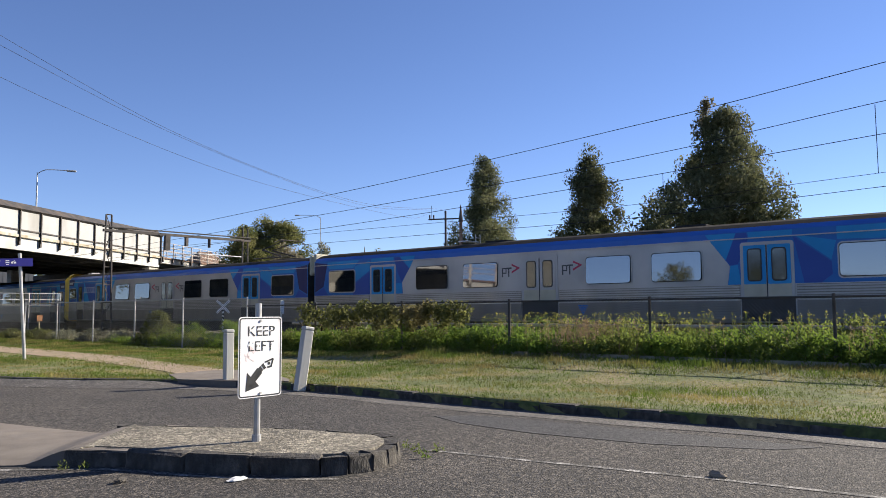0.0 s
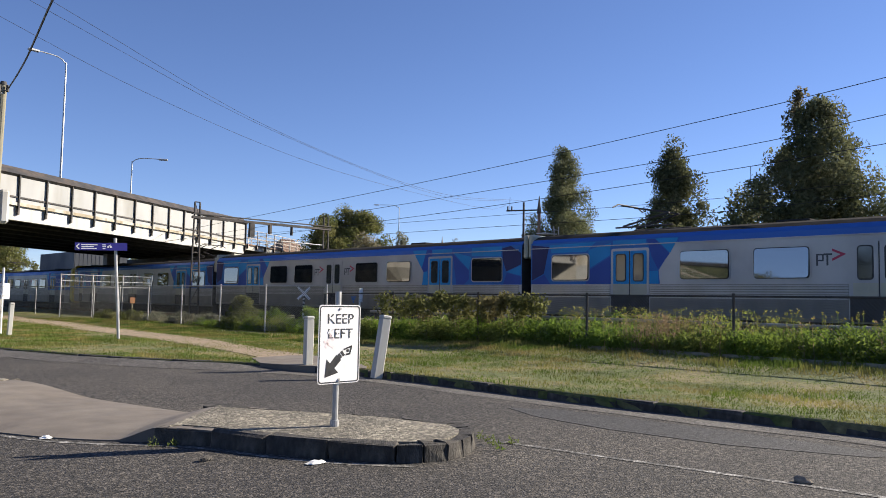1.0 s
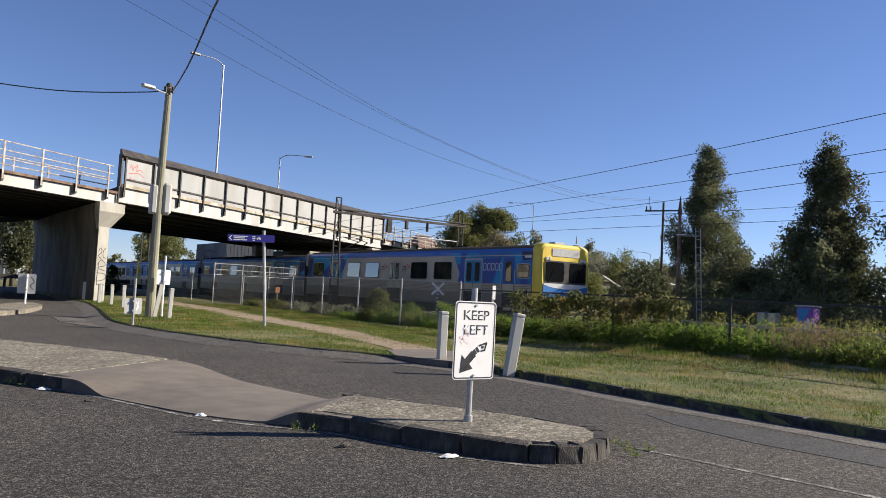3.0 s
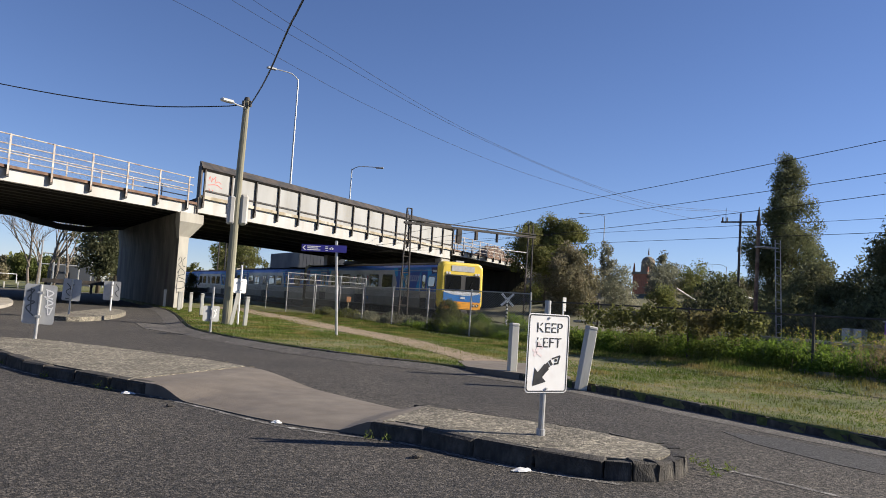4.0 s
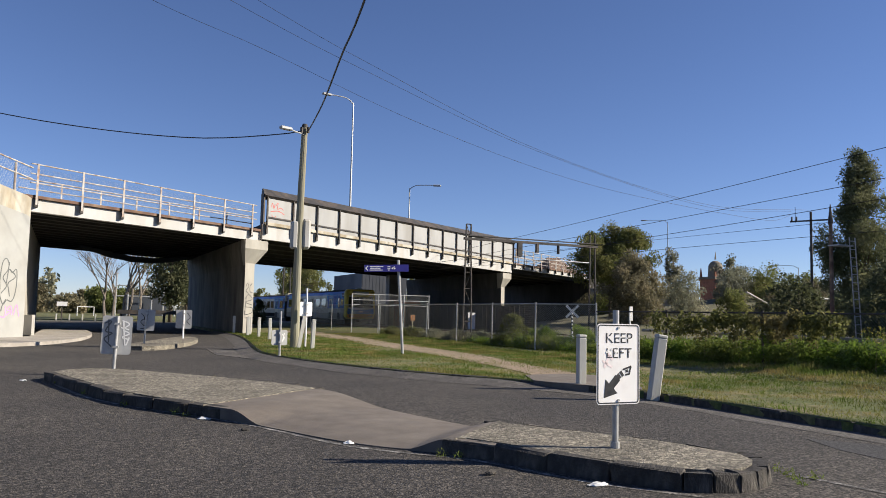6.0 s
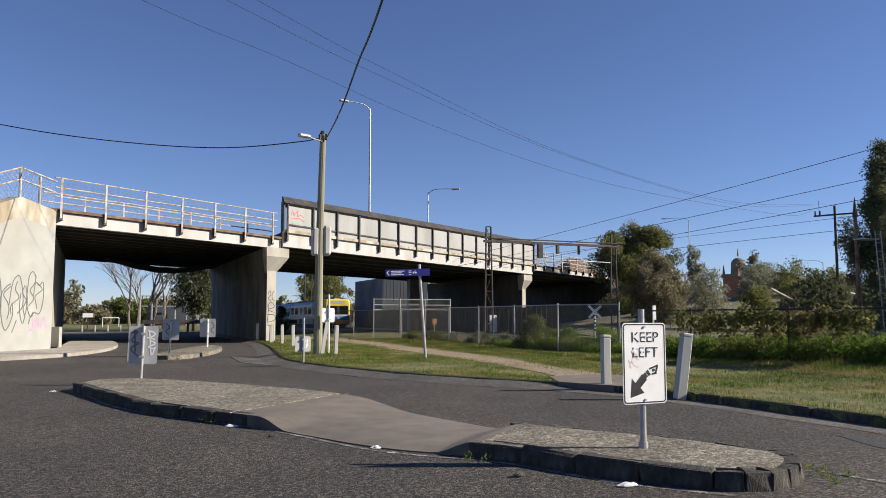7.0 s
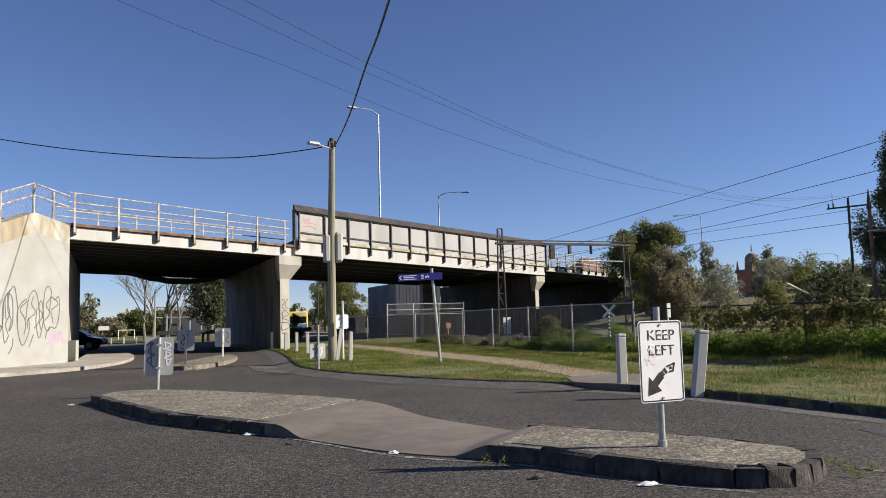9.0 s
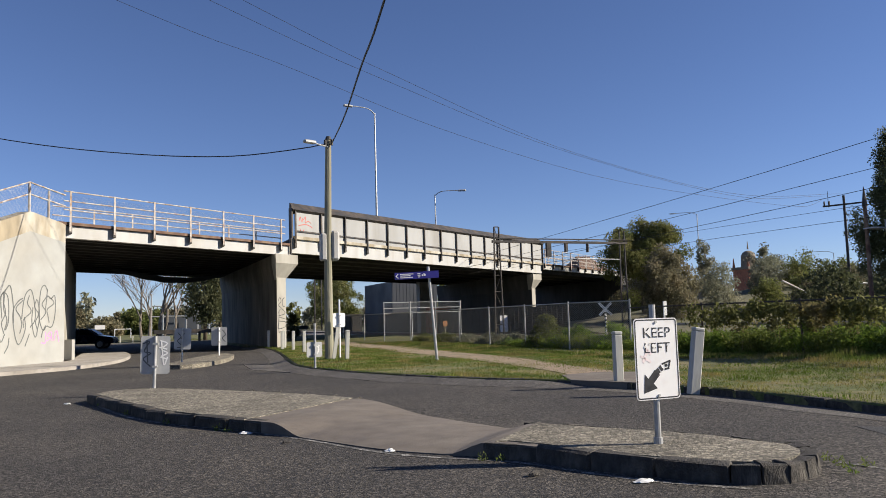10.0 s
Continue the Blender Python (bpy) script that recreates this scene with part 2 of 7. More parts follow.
def box(bm, x0, x1, y0, y1, z0, z1, bevel=0.0, m=None):
    r = bmesh.ops.create_cube(bm, size=1.0, matrix=Matrix.Translation(((x0 + x1) / 2, (y0 + y1) / 2, (z0 + z1) / 2)) @ Matrix.Diagonal((abs(x1 - x0), abs(y1 - y0), abs(z1 - z0), 1)))
    vs = r["verts"]
    if bevel:
        es = list({e for v in vs for e in v.link_edges})
        q = bmesh.ops.bevel(bm, geom=es, offset=bevel, segments=1, affect="EDGES")
        vs = list({v for f in q["faces"] for v in f.verts} | {v for v in vs if v.is_valid})
    if m is not None:
        bmesh.ops.transform(bm, matrix=m, verts=[v for v in vs if v.is_valid])
    return vs


def one_box(*a, **k):
    bm = bmesh.new()
    box(bm, *a, **k)
    return bm


def tube(bm, pts, r, n=8, r1=None, cap=True):
    """A tube along points; r at the start and r1 at the end."""
    pts = [Vector(p) for p in pts]
    r1 = r if r1 is None else r1
    rings = []
    for i, p in enumerate(pts):
        d = (pts[min(i + 1, len(pts) - 1)] - pts[max(i - 1, 0)]).normalized()
        a = d.orthogonal().normalized() if abs(d.z) < 0.99 else Vector((1, 0, 0))
        if abs(d.z) < 0.99:
            a = d.cross(Vector((0, 0, 1))).normalized()
        b = d.cross(a)
        rr = r + (r1 - r) * i / max(len(pts) - 1, 1)
        rings.append([bm.verts.new(p + (a * math.cos(2 * math.pi * k / n) + b * math.sin(2 * math.pi * k / n)) * rr) for k in range(n)])
    for q, w in zip(rings, rings[1:]):
        for k in range(n):
            bm.faces.new((q[k], q[(k + 1) % n], w[(k + 1) % n], w[k]))
    if cap:
        bm.faces.new(rings[0][::-1])
        bm.faces.new(rings[-1])
    return bm


def one_tube(pts, r, n=8, r1=None):
    return tube(bmesh.new(), pts, r, n, r1)


def prism(bm, poly, z0, z1):
    """A flat outline, raised from z0 to z1."""
    lo = [bm.verts.new((x, y, z0)) for x, y in poly]
    hi = [bm.verts.new((x, y, z1)) for x, y in poly]
    top = bm.faces.new(hi)
    bottom = bm.faces.new(lo[::-1])
    for i in range(len(poly)):
        j = (i + 1) % len(poly)
        bm.faces.new((lo[i], lo[j], hi[j], hi[i]))
    bmesh.ops.triangulate(bm, faces=[top, bottom])
    bmesh.ops.recalc_face_normals(bm, faces=bm.faces[:])
    return bm


def plate(bm, pts, out, thick=0.004):
    """A thin flat plate on a face: outline points, pushed out along a direction."""
    a = [bm.verts.new(Vector(p)) for p in pts]
    b = [bm.verts.new(Vector(p) + Vector(out) * thick) for p in pts]
    bm.faces.new(b)
    bm.faces.new(a[::-1])
    for i in range(len(a)):
        j = (i + 1) % len(a)
        bm.faces.new((a[i], a[j], b[j], b[i]))
    bmesh.ops.recalc_face_normals(bm, faces=bm.faces[:])
    return bm


def fast_mesh(name, verts, faces, mat):
    """An object from numpy arrays of verts (n,3) and faces (m,k)."""
    me = bpy.data.meshes.new(name)
    k = faces.shape[1]
    me.vertices.add(len(verts))
    me.vertices.foreach_set("co", np.ascontiguousarray(verts, dtype=np.float32).ravel())
    me.loops.add(faces.size)
    me.loops.foreach_set("vertex_index", np.ascontiguousarray(faces, dtype=np.int32).ravel())
    me.polygons.add(len(faces))
    me.polygons.foreach_set("loop_start", np.arange(0, faces.size, k, dtype=np.int32))
    me.polygons.foreach_set("loop_total", np.full(len(faces), k, dtype=np.int32))
    me.update(calc_edges=True)
    me.materials.append(mat)
    return new(name, me)


def rounded(w, h, r, n=4):
    """A rounded outline of w by h round the origin."""
    out = []
    for cx, cy, a0 in ((w / 2 - r, h / 2 - r, 0), (-w / 2 + r, h / 2 - r, 90), (-w / 2 + r, -h / 2 + r, 180), (w / 2 - r, -h / 2 + r, 270)):
        out += [(cx + r * math.cos(radians(a0 + 90 * i / n)), cy + r * math.sin(radians(a0 + 90 * i / n))) for i in range(n + 1)]
    return out


def inside(poly, xs, ys):
    """Which of the points lie in the outline."""
    hit = np.zeros(len(xs), bool)
    j = len(poly) - 1
    for i in range(len(poly)):
        (xi, yi), (xj, yj) = poly[i], poly[j]
        if yi != yj:
            hit ^= ((yi > ys) != (yj > ys)) & (xs < (xj - xi) * (ys - yi) / (yj - yi) + xi)
        j = i
    return hit


def smooth_line(pts, step):
    """Points at even steps on a soft curve through pts."""
    pts = [np.array(p, float) for p in pts]
    ext = [2 * pts[0] - pts[1], *pts, 2 * pts[-1] - pts[-2]]
    fine = []
    for a, b, c, d in zip(ext, ext[1:], ext[2:], ext[3:]):
        for u in np.linspace(0, 1, 24, endpoint=False):
            fine.append(0.5 * (2 * b + (c - a) * u + (2 * a - 5 * b + 4 * c - d) * u**2 + (3 * b - a - 3 * c + d) * u**3))
    fine = np.array(fine + [pts[-1]])
    s = np.concatenate([[0], np.cumsum(np.linalg.norm(np.diff(fine, axis=0), axis=1))])
    n = max(int(s[-1] / step), 1)
    return np.stack([np.interp(np.linspace(0, s[-1], n + 1), s, fine[:, k]) for k in range(fine.shape[1])], -1)


# ---- ground, roads and kerbs ----
KERB_LINE = smooth_line([(9.3, -30), (9.1, -10), (9.05, 2), (8.75, 6), (8.7, 9), (8.5, 11.2), (7.7, 13.3), (6.75, 14.8), (5.7, 17.2), (4.95, 20), (4.6, 23), (4.95, 26.5), (5.5, 30.3), (6.2, 36), (6.55, 42), (6.7, 64), (8, 80)], 0.25)
VERGE = [tuple(p) for p in KERB_LINE] + [(20.5, 80), (20.5, -30)]
bm = bmesh.new()
bmesh.ops.create_grid(bm, x_segments=8, y_segments=8, size=2500, matrix=Matrix.Translation((0, 0, -0.03)))
tagged(mesh_object("ground", bm, FAR_GROUND), "rough dry grassland reaching to the horizon", "ground", kind="structure")
road = tagged(mesh_object("road", prism(bmesh.new(), [(-70, -40), (9.5, -40), (9.5, 62), (8.2, 78), (-20, 72), (-70, 50)], -0.2, 0.0), ASPHALT), "coarse grey asphalt road, patched and worn", "road", kind="structure")


def verge_z(x, y):
    """The verge lies level at the kerb, swells up to the low fence and falls to the railway."""
    def soft(u):
        u = np.clip(u, 0, 1)
        return u * u * (3 - 2 * u)
    return 0.11 + 0.2 * soft((x - 10.8) / 3.6) * (1 - soft((y - 11.5) / 8)) * (1 - soft((x - 16.6) / 2.6))


bm = bmesh.new()
rows_ = []
for px0, py0 in KERB_LINE[::2]:
    xs0 = np.concatenate([[px0, px0], px0 + (20.5 - px0) * np.linspace(0, 1, 30)[1:]])
    zs0 = np.concatenate([[-0.2], verge_z(xs0[1:], py0)])
    rows_.append([bm.verts.new((xv, py0, zv + (0.02 * noise.noise((xv * 0.6, py0 * 0.6, 2.0)) if 10.6 < xv < 20 and py0 < 13 else 0.0))) for xv, zv in zip(xs0, zs0)])
for ra, rb in zip(rows_, rows_[1:]):
    for i in range(len(ra) - 1):
        bm.faces.new((ra[i], ra[i + 1], rb[i + 1], rb[i]))
bmesh.ops.recalc_face_normals(bm, faces=bm.faces[:])
verge = tagged(mesh_object("verge", bm, GRASS_SOIL, True), "mown grass verge between road and railway", "verge", kind="structure")

# worn patches and lines on the road, a few millimetres thick
patches = thing("road_patch", "paler worn patch in the asphalt", "road patch", kind="structure")
for poly, mat, h in (([(4.2, 21.5), (3.4, 24.0), (3.6, 27.5), (4.4, 26.2), (4.3, 23.5), (4.9, 20.4), (5.4, 17.2), (5.0, 17.4)], PATCH_PALE, 0.009),
                     ([(8.2, 2.2), (8.15, 4.1), (8.0, 6.2), (7.6, 6.7), (7.3, 6.0), (7.2, 4.9), (7.35, 3.6), (7.8, 2.5)], PATCH, 0.004)):
    part("patch", prism(bmesh.new(), poly, -0.01, h), mat, patches)
gutter = thing("gutter", "smooth paler gutter strip along the kerb", "gutter", kind="structure")
c = np.array([p for p in KERB_LINE if -12 < p[1] < 46])
d = np.gradient(c, axis=0)
d /= np.linalg.norm(d, axis=1)[:, None]
nrm = np.stack([-d[:, 1], d[:, 0]], -1)
wob = np.array([0.08 * noise.noise((p[0] * 0.8, p[1] * 0.8, 5.0)) for p in c])[:, None]
bm = bmesh.new()
va, vb = [bm.verts.new((*p, 0.005 + 0.09 * min(1.0, max(0.0, (p[1] - 12.2) / 1.5)))) for p in c + nrm * 0.02], [bm.verts.new((*p, 0.005)) for p in c + nrm * (0.55 + wob)]
for i in range(len(c) - 1):
    bm.faces.new((va[i], va[i + 1], vb[i + 1], vb[i]))
bmesh.ops.recalc_face_normals(bm, faces=bm.faces[:])
part("strip", bm, PATCH_PALE, gutter)
lines = thing("lane_line", "worn thin white edge line on the asphalt", "road line", kind="structure")
for pts in ([(5.7, 5.25), (5.86, 4.25), (6.07, 3.07), (6.29, 1.53), (6.7, -3)], [(-0.62, 15.6), (0.1, 12.6), (1.62, 9.72), (2.42, 7.75), (3.26, 6.72), (3.75, 5.55), (4.3, 4.8)]):
    c = smooth_line(pts, 0.15)
    bm = bmesh.new()
    w = 0.034
    d = np.gradient(c, axis=0)
    d /= np.linalg.norm(d, axis=1)[:, None]
    a, b = c + np.stack([-d[:, 1], d[:, 0]], -1) * w, c - np.stack([-d[:, 1], d[:, 0]], -1) * w
    va, vb = [bm.verts.new((*p, 0.004)) for p in a], [bm.verts.new((*p, 0.004)) for p in b]
    for i in range(len(c) - 1):
        bm.faces.new((vb[i], vb[i + 1], va[i + 1], va[i]))
    part("line", bm, LINE_WHITE, lines)

# dirt path and pads on the verge
path_left = [(8.25, 13.5), (8.7, 15.2), (9.2, 18.5), (9.7, 24), (9.9, 30), (10.4, 38), (10.2, 48)]
path_right = [(12.6, 48), (12.2, 38), (11.5, 31), (11.1, 24), (10.7, 20), (10.1, 17), (9.8, 14.8), (9.5, 13.4)]
tagged(mesh_object("dirt_path", prism(bmesh.new(), [tuple(p) for p in smooth_line(path_left, 0.6)] + [tuple(p) for p in smooth_line(path_right, 0.6)], 0.0, 0.122), DIRT), "bare reddish dirt path worn across the grass", "path", kind="structure")
PAD = [(8.02, 12.4), (7.78, 13.1), (8.3, 14.3), (9.3, 14.5), (10.0, 13.9), (9.6, 12.6), (9.0, 11.4), (8.75, 11.1)]
tagged(mesh_object("concrete_pad", prism(bmesh.new(), PAD, 0.0, 0.126), SCREED), "grey concrete pad at the path's end", "pad", kind="structure")

# bluestone kerb stones
kerb = thing("kerb", "low rough bluestone kerb along the grass verge", "kerb", kind="structure")


# ---- traffic island ----
NEAR = smooth_line([(-0.75, 16.1), (-0.25, 14.2), (0.45, 11.9), (1.55, 9.95), (2.45, 7.95), (3.3, 6.9), (3.8, 5.75), (4.3, 5.02)], 0.2)
TIP = smooth_line([(4.3, 5.02), (4.62, 4.82), (5.05, 4.92), (5.35, 5.15), (5.5, 5.5)], 0.1)
FAR = smooth_line([(5.5, 5.5), (5.2, 6.55), (4.35, 8.05), (3.5, 10.7), (3.3, 12.4), (2.6, 13.9), (1.7, 15.3), (0.6, 16.7), (-0.3, 16.9), (-0.75, 16.1)], 0.25)


island = thing("traffic_island", "raised pebbled concrete traffic island edged in bluestone", "traffic island", kind="structure")


def inset(poly, d):
    c = np.array(poly).mean(0)
    out = []
    n = len(poly)
    for i in range(n):
        a, b = np.array(poly[i - 1]), np.array(poly[(i + 1) % n])
        t = (b - a) / (np.linalg.norm(b - a) + 1e-9)
        nrm = np.array([-t[1], t[0]])
        if nrm @ (c - np.array(poly[i])) < 0:
            nrm = -nrm
        out.append(tuple(np.array(poly[i]) + nrm * d))
    return out


near_a = [tuple(p) for p in NEAR if p[1] < 7.2]
near_c = [tuple(p) for p in NEAR if p[1] >= 9.98]
far_a = [tuple(p) for p in FAR if p[1] < 8.4]
far_c = [tuple(p) for p in FAR if p[1] >= 12.0 or p[0] < 3]
tip = [tuple(p) for p in TIP[1:-1]]


def domed(outline, edge, rise, mat, name):
    """A slab with a softly raised middle."""
    bm = bmesh.new()
    rings = [(outline, -0.05), (outline, edge + rise * 0.4)]
    loops = [[bm.verts.new((x, y, z)) for x, y in ring] for ring, z in rings]
    n = len(outline)
    for a, b in zip(loops, loops[1:]):
        for i in range(n):
            bm.faces.new((a[i], a[(i + 1) % n], b[(i + 1) % n], b[i]))
    top = bm.faces.new(loops[-1])
    bmesh.ops.triangulate(bm, faces=[top])
    bmesh.ops.recalc_face_normals(bm, faces=bm.faces[:])
    return part(name, bm, mat, island)


domed(inset(near_a + tip + far_a, 0.13), 0.14, 0.03, PEBBLE, "paved_top")
domed(inset(near_c[:-1] + far_c[::-1][::-1], 0.13), 0.14, 0.03, PEBBLE, "paved_top")
def cut_side(p, a, b):
    """Metres from the line a-b, to its left."""
    ux, uy = b[0] - a[0], b[1] - a[1]
    return (ux * (p[1] - a[1]) - uy * (p[0] - a[0])) / math.hypot(ux, uy)


# the ramp: level with the road at its edges, rising to the raised ends
bm = bmesh.new()
na = np.array([p for p in NEAR if 6.45 <= p[1] < 10.45])
fa = smooth_line([(4.6, 7.55), (4.25, 8.5), (3.95, 9.7), (3.72, 10.8), (3.45, 11.7), (3.1, 12.5)], 0.2)[::-1]
U, V = 44, 10
na = smooth_line(na, 0.1)
na = np.stack([np.interp(np.linspace(0, 1, U), np.linspace(0, 1, len(na)), na[:, k]) for k in range(2)], -1)
fa = np.stack([np.interp(np.linspace(0, 1, U), np.linspace(0, 1, len(fa)), fa[:, k]) for k in range(2)], -1)
grid = []
for i in range(U):
    row = []
    u = i / (U - 1)
    for j in range(V):
        v = j / (V - 1)
        p = na[i] * (1 - v) + fa[i] * v
        mid = math.sin(math.pi * v) ** 0.7
        d1 = min(1.0, max(0.0, cut_side(p, (3.2, 7.1), (4.3, 8.1)) / 0.45))
        d2 = min(1.0, max(0.0, -cut_side(p, (1.65, 10.0), (3.2, 11.85)) / (0.55 + 0.9 * v)))
        end = 1 - min(d1, d2)
        base = 0.012 + 0.05 * mid
        row.append(bm.verts.new((*p, base + (0.143 - base) * end * end * (3 - 2 * end))))
    grid.append(row)
for i in range(U - 1):
    for j in range(V - 1):
        bm.faces.new((grid[i][j], grid[i + 1][j], grid[i + 1][j + 1], grid[i][j + 1]))
edge = [grid[i][0] for i in range(U)] + [grid[-1][j] for j in range(1, V)] + [grid[i][-1] for i in range(U - 2, -1, -1)] + [grid[0][j] for j in range(V - 2, 0, -1)]
low = [bm.verts.new((v.co.x, v.co.y, -0.05)) for v in edge]
for i in range(len(edge)):
    j = (i + 1) % len(edge)
    bm.faces.new((edge[i], low[i], low[j], edge[j]))
bmesh.ops.recalc_face_normals(bm, faces=bm.faces[:])
part("ramp", bm, SCREED, island, "smooth brown-grey concrete crossing ramp", smooth=False)


def edge_stones(line, length, parent, side=0.07, tall=0.15, jitter=0.015, seed=2):
    """Rough kerb stones of about the given length along a line."""
    r = random.Random(seed)
    meshes = []
    for k in range(4):
        bm = bmesh.new()
        box(bm, -0.5, 0.5, -0.085, 0.085, -0.06, tall, 0.022)
        for v in bm.verts:
            v.co += Vector((r.uniform(-.02, .02), r.uniform(-jitter, jitter), r.uniform(-jitter, jitter)))
        o = mesh_object("stone", bm, BLUESTONE)
        meshes.append(o.data)
        bpy.data.objects.remove(o)
    pts = smooth_line(line, length)
    for a, b in zip(pts, pts[1:]):
        d = np.linalg.norm(b - a)
        t = (b - a) / d
        m = (a + b) / 2 + np.array([-t[1], t[0]]) * side
        share("stone", r.choice(meshes), Matrix.Translation((m[0], m[1], r.uniform(-0.008, 0.008))) @ Matrix.Rotation(math.atan2(t[1], t[0]) + r.uniform(-.03, .03), 4, "Z") @ Matrix.Diagonal((d * r.uniform(0.96, 0.995), 1, 1, 1)), parent)


edge_stones([tuple(p) for p in KERB_LINE[::3] if p[1] < 13.6], 0.55, kerb, side=-0.07, tall=0.105, jitter=0.028, seed=31)
edge_stones([tuple(p) for p in KERB_LINE[::3] if 13.4 < p[1] < 46], 0.8, kerb, side=-0.04, tall=0.098, jitter=0.03, seed=32)
edge_stones(near_a[::2], 0.55, island, seed=3)
edge_stones([near_a[-1], *tip[::2], far_a[0]], 0.22, island, jitter=0.025, seed=5)
edge_stones(far_a[::2] + [far_a[-1]], 0.6, island, seed=6)
edge_stones(near_c[::2] + [near_c[-1]], 0.7, island, seed=7)
edge_stones(far_c[::3] + [far_c[-1]], 0.7, island, seed=8)

island_far = thing("traffic_island", "small far concrete island with back-to-front road signs", "traffic island", kind="structure")
part("paved_top", prism(bmesh.new(), [tuple(p) for p in smooth_line([(1.15, 26.6), (1.9, 26.5), (2.9, 28.5), (3.6, 30.9), (4.05, 33.6), (3.8, 35.6), (3.2, 34.5), (2.2, 31.5), (1.2, 28.0), (1.15, 26.6)], 0.4)[:-1]], -0.05, 0.14), PEBBLE, island_far)

# footpath beside the wing wall
fp = thing("footpath", "pale concrete footpath at the foot of the bridge abutment", "footpath", kind="structure")
part("slab", prism(bmesh.new(), [tuple(p) for p in smooth_line([(-9, 22.0), (-3.7, 27.4), (-1.75, 29.5), (-0.6, 32.5), (-0.1, 35.5), (0.1, 39.8), (-0.2, 46)], 0.5)] + [(-2.2, 46), (-2.2, 35.2), (-5.4, 30.6), (-12, 24)], -0.05, 0.12), PAVING, fp)


# ---- bridge ----
UX, UY = math.cos(radians(36)), math.sin(radians(36))


def on_bridge(s, d=0.0, z=0.0):
    """A place s metres along the bridge's near edge, d metres behind it (across the deck)."""
    return Vector((7.9 + UX * s - 0.025 * d * 1.236, 42.2 + UY * s + d * 1.236, z))


def bar(bm, s0, s1, d0, d1, z0, z1):
    """A box that follows the bridge: s along, d across."""
    q = [on_bridge(s, d, z) for z in (z0, z1) for s, d in ((s0, d0), (s1, d0), (s1, d1), (s0, d1))]
    v = [bm.verts.new(p) for p in q]
    for f in ((0, 3, 2, 1), (4, 5, 6, 7), (0, 1, 5, 4), (1, 2, 6, 5), (2, 3, 7, 6), (3, 0, 4, 7)):
        bm.faces.new([v[i] for i in f])
    return bm


def one_bar(*a):
    return bar(bmesh.new(), *a)


S_L, S_R, WIDE = -12.95, 54.0, 16.8
bridge = thing("road_bridge", "steel and concrete road overbridge crossing road and railway", "bridge", kind="structure")
part("deck", one_bar(S_L - 60, 0.4, 0.15, WIDE, 5.4, 5.66), SOFFIT, bridge, "dark concrete deck")
part("deck", one_bar(0.4, S_R + 60, 0.15, WIDE, 5.75, 6.0), SOFFIT, bridge, "dark concrete deck")
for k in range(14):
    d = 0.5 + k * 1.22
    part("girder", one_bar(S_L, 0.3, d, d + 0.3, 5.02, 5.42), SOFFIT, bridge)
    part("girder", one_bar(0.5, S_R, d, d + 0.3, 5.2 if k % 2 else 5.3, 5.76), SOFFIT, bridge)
part("edge_beam", one_bar(S_L - 0.2, 0.4, 0.0, 0.3, 5.06, 5.56), WHITE_STEEL, bridge)
part("edge_beam", one_bar(0.4, 33, 0.0, 0.3, 5.2, 5.98), WHITE_STEEL, bridge, "white painted steel edge girder")
part("edge_beam", one_bar(33, S_R, 0.0, 0.3, 5.6, 6.0), WHITE_STEEL, bridge)
part("kerb_angle", one_bar(S_L - 0.4, 0.3, -0.12, 0.3, 5.58, 5.7), RUST, bridge, "rusted steel deck angle")
part("kerb_angle", one_bar(33.1, S_R, -0.12, 0.3, 6.0, 6.12), RUST, bridge, "rusted steel deck angle")
part("far_parapet", one_bar(S_L - 60, 0.4, WIDE - 0.3, WIDE, 5.6, 6.4), CONCRETE, bridge)
part("far_parapet", one_bar(0.4, S_R + 60, WIDE - 0.3, WIDE, 5.95, 7.0), CONCRETE, bridge)

# tapered brackets and posts with railings on the open spans
def open_railing(s0, s1, step, zb):
    n = round((s1 - s0) / step)
    top = zb + 1.3
    for i in range(n + 1):
        s = s0 + (s1 - s0) * i / n
        part("bracket", one_bar(s - 0.07, s + 0.07, -0.2, 0.02, zb - 0.42, zb - 0.02), DARK_STEEL, bridge, "dark steel bracket")
        part("rail_post", one_bar(s - 0.045, s + 0.045, -0.22, -0.13, zb - 0.35, top), RAIL_PAINT, bridge)
    for z in (top - 0.03, top - 0.42, top - 0.78):
        part("rail", one_tube([on_bridge(s0 - 0.3, -0.17, z), on_bridge(s1 + 0.3, -0.17, z)], 0.028, 6), RAIL_PAINT, bridge)
    bm = bmesh.new()
    for i in range(26):
        z = zb + 0.12 + i * 0.04
        tube(bm, [on_bridge(s0, -0.12, z), on_bridge(s1, -0.12, z)], 0.003, 3)
    part("wire_mesh", bm, GALV, bridge)
    for z in (top - 0.2, top - 0.6):
        part("rail", one_tube([on_bridge(s0 - 1, 2.6, z), on_bridge(s1 + 1, 2.6, z)], 0.03, 6), RAIL_PAINT, bridge, "inner walkway rail")
    for i in range(n):
        s = s0 + (s1 - s0) * (i + 0.5) / n
        part("rail_post", one_bar(s - 0.04, s + 0.04, 2.56, 2.64, zb, top - 0.2), RAIL_PAINT, bridge)


open_railing(-12.5, -0.4, 2.0, 5.66)
open_railing(33.6, 53.6, 2.0, 6.1)

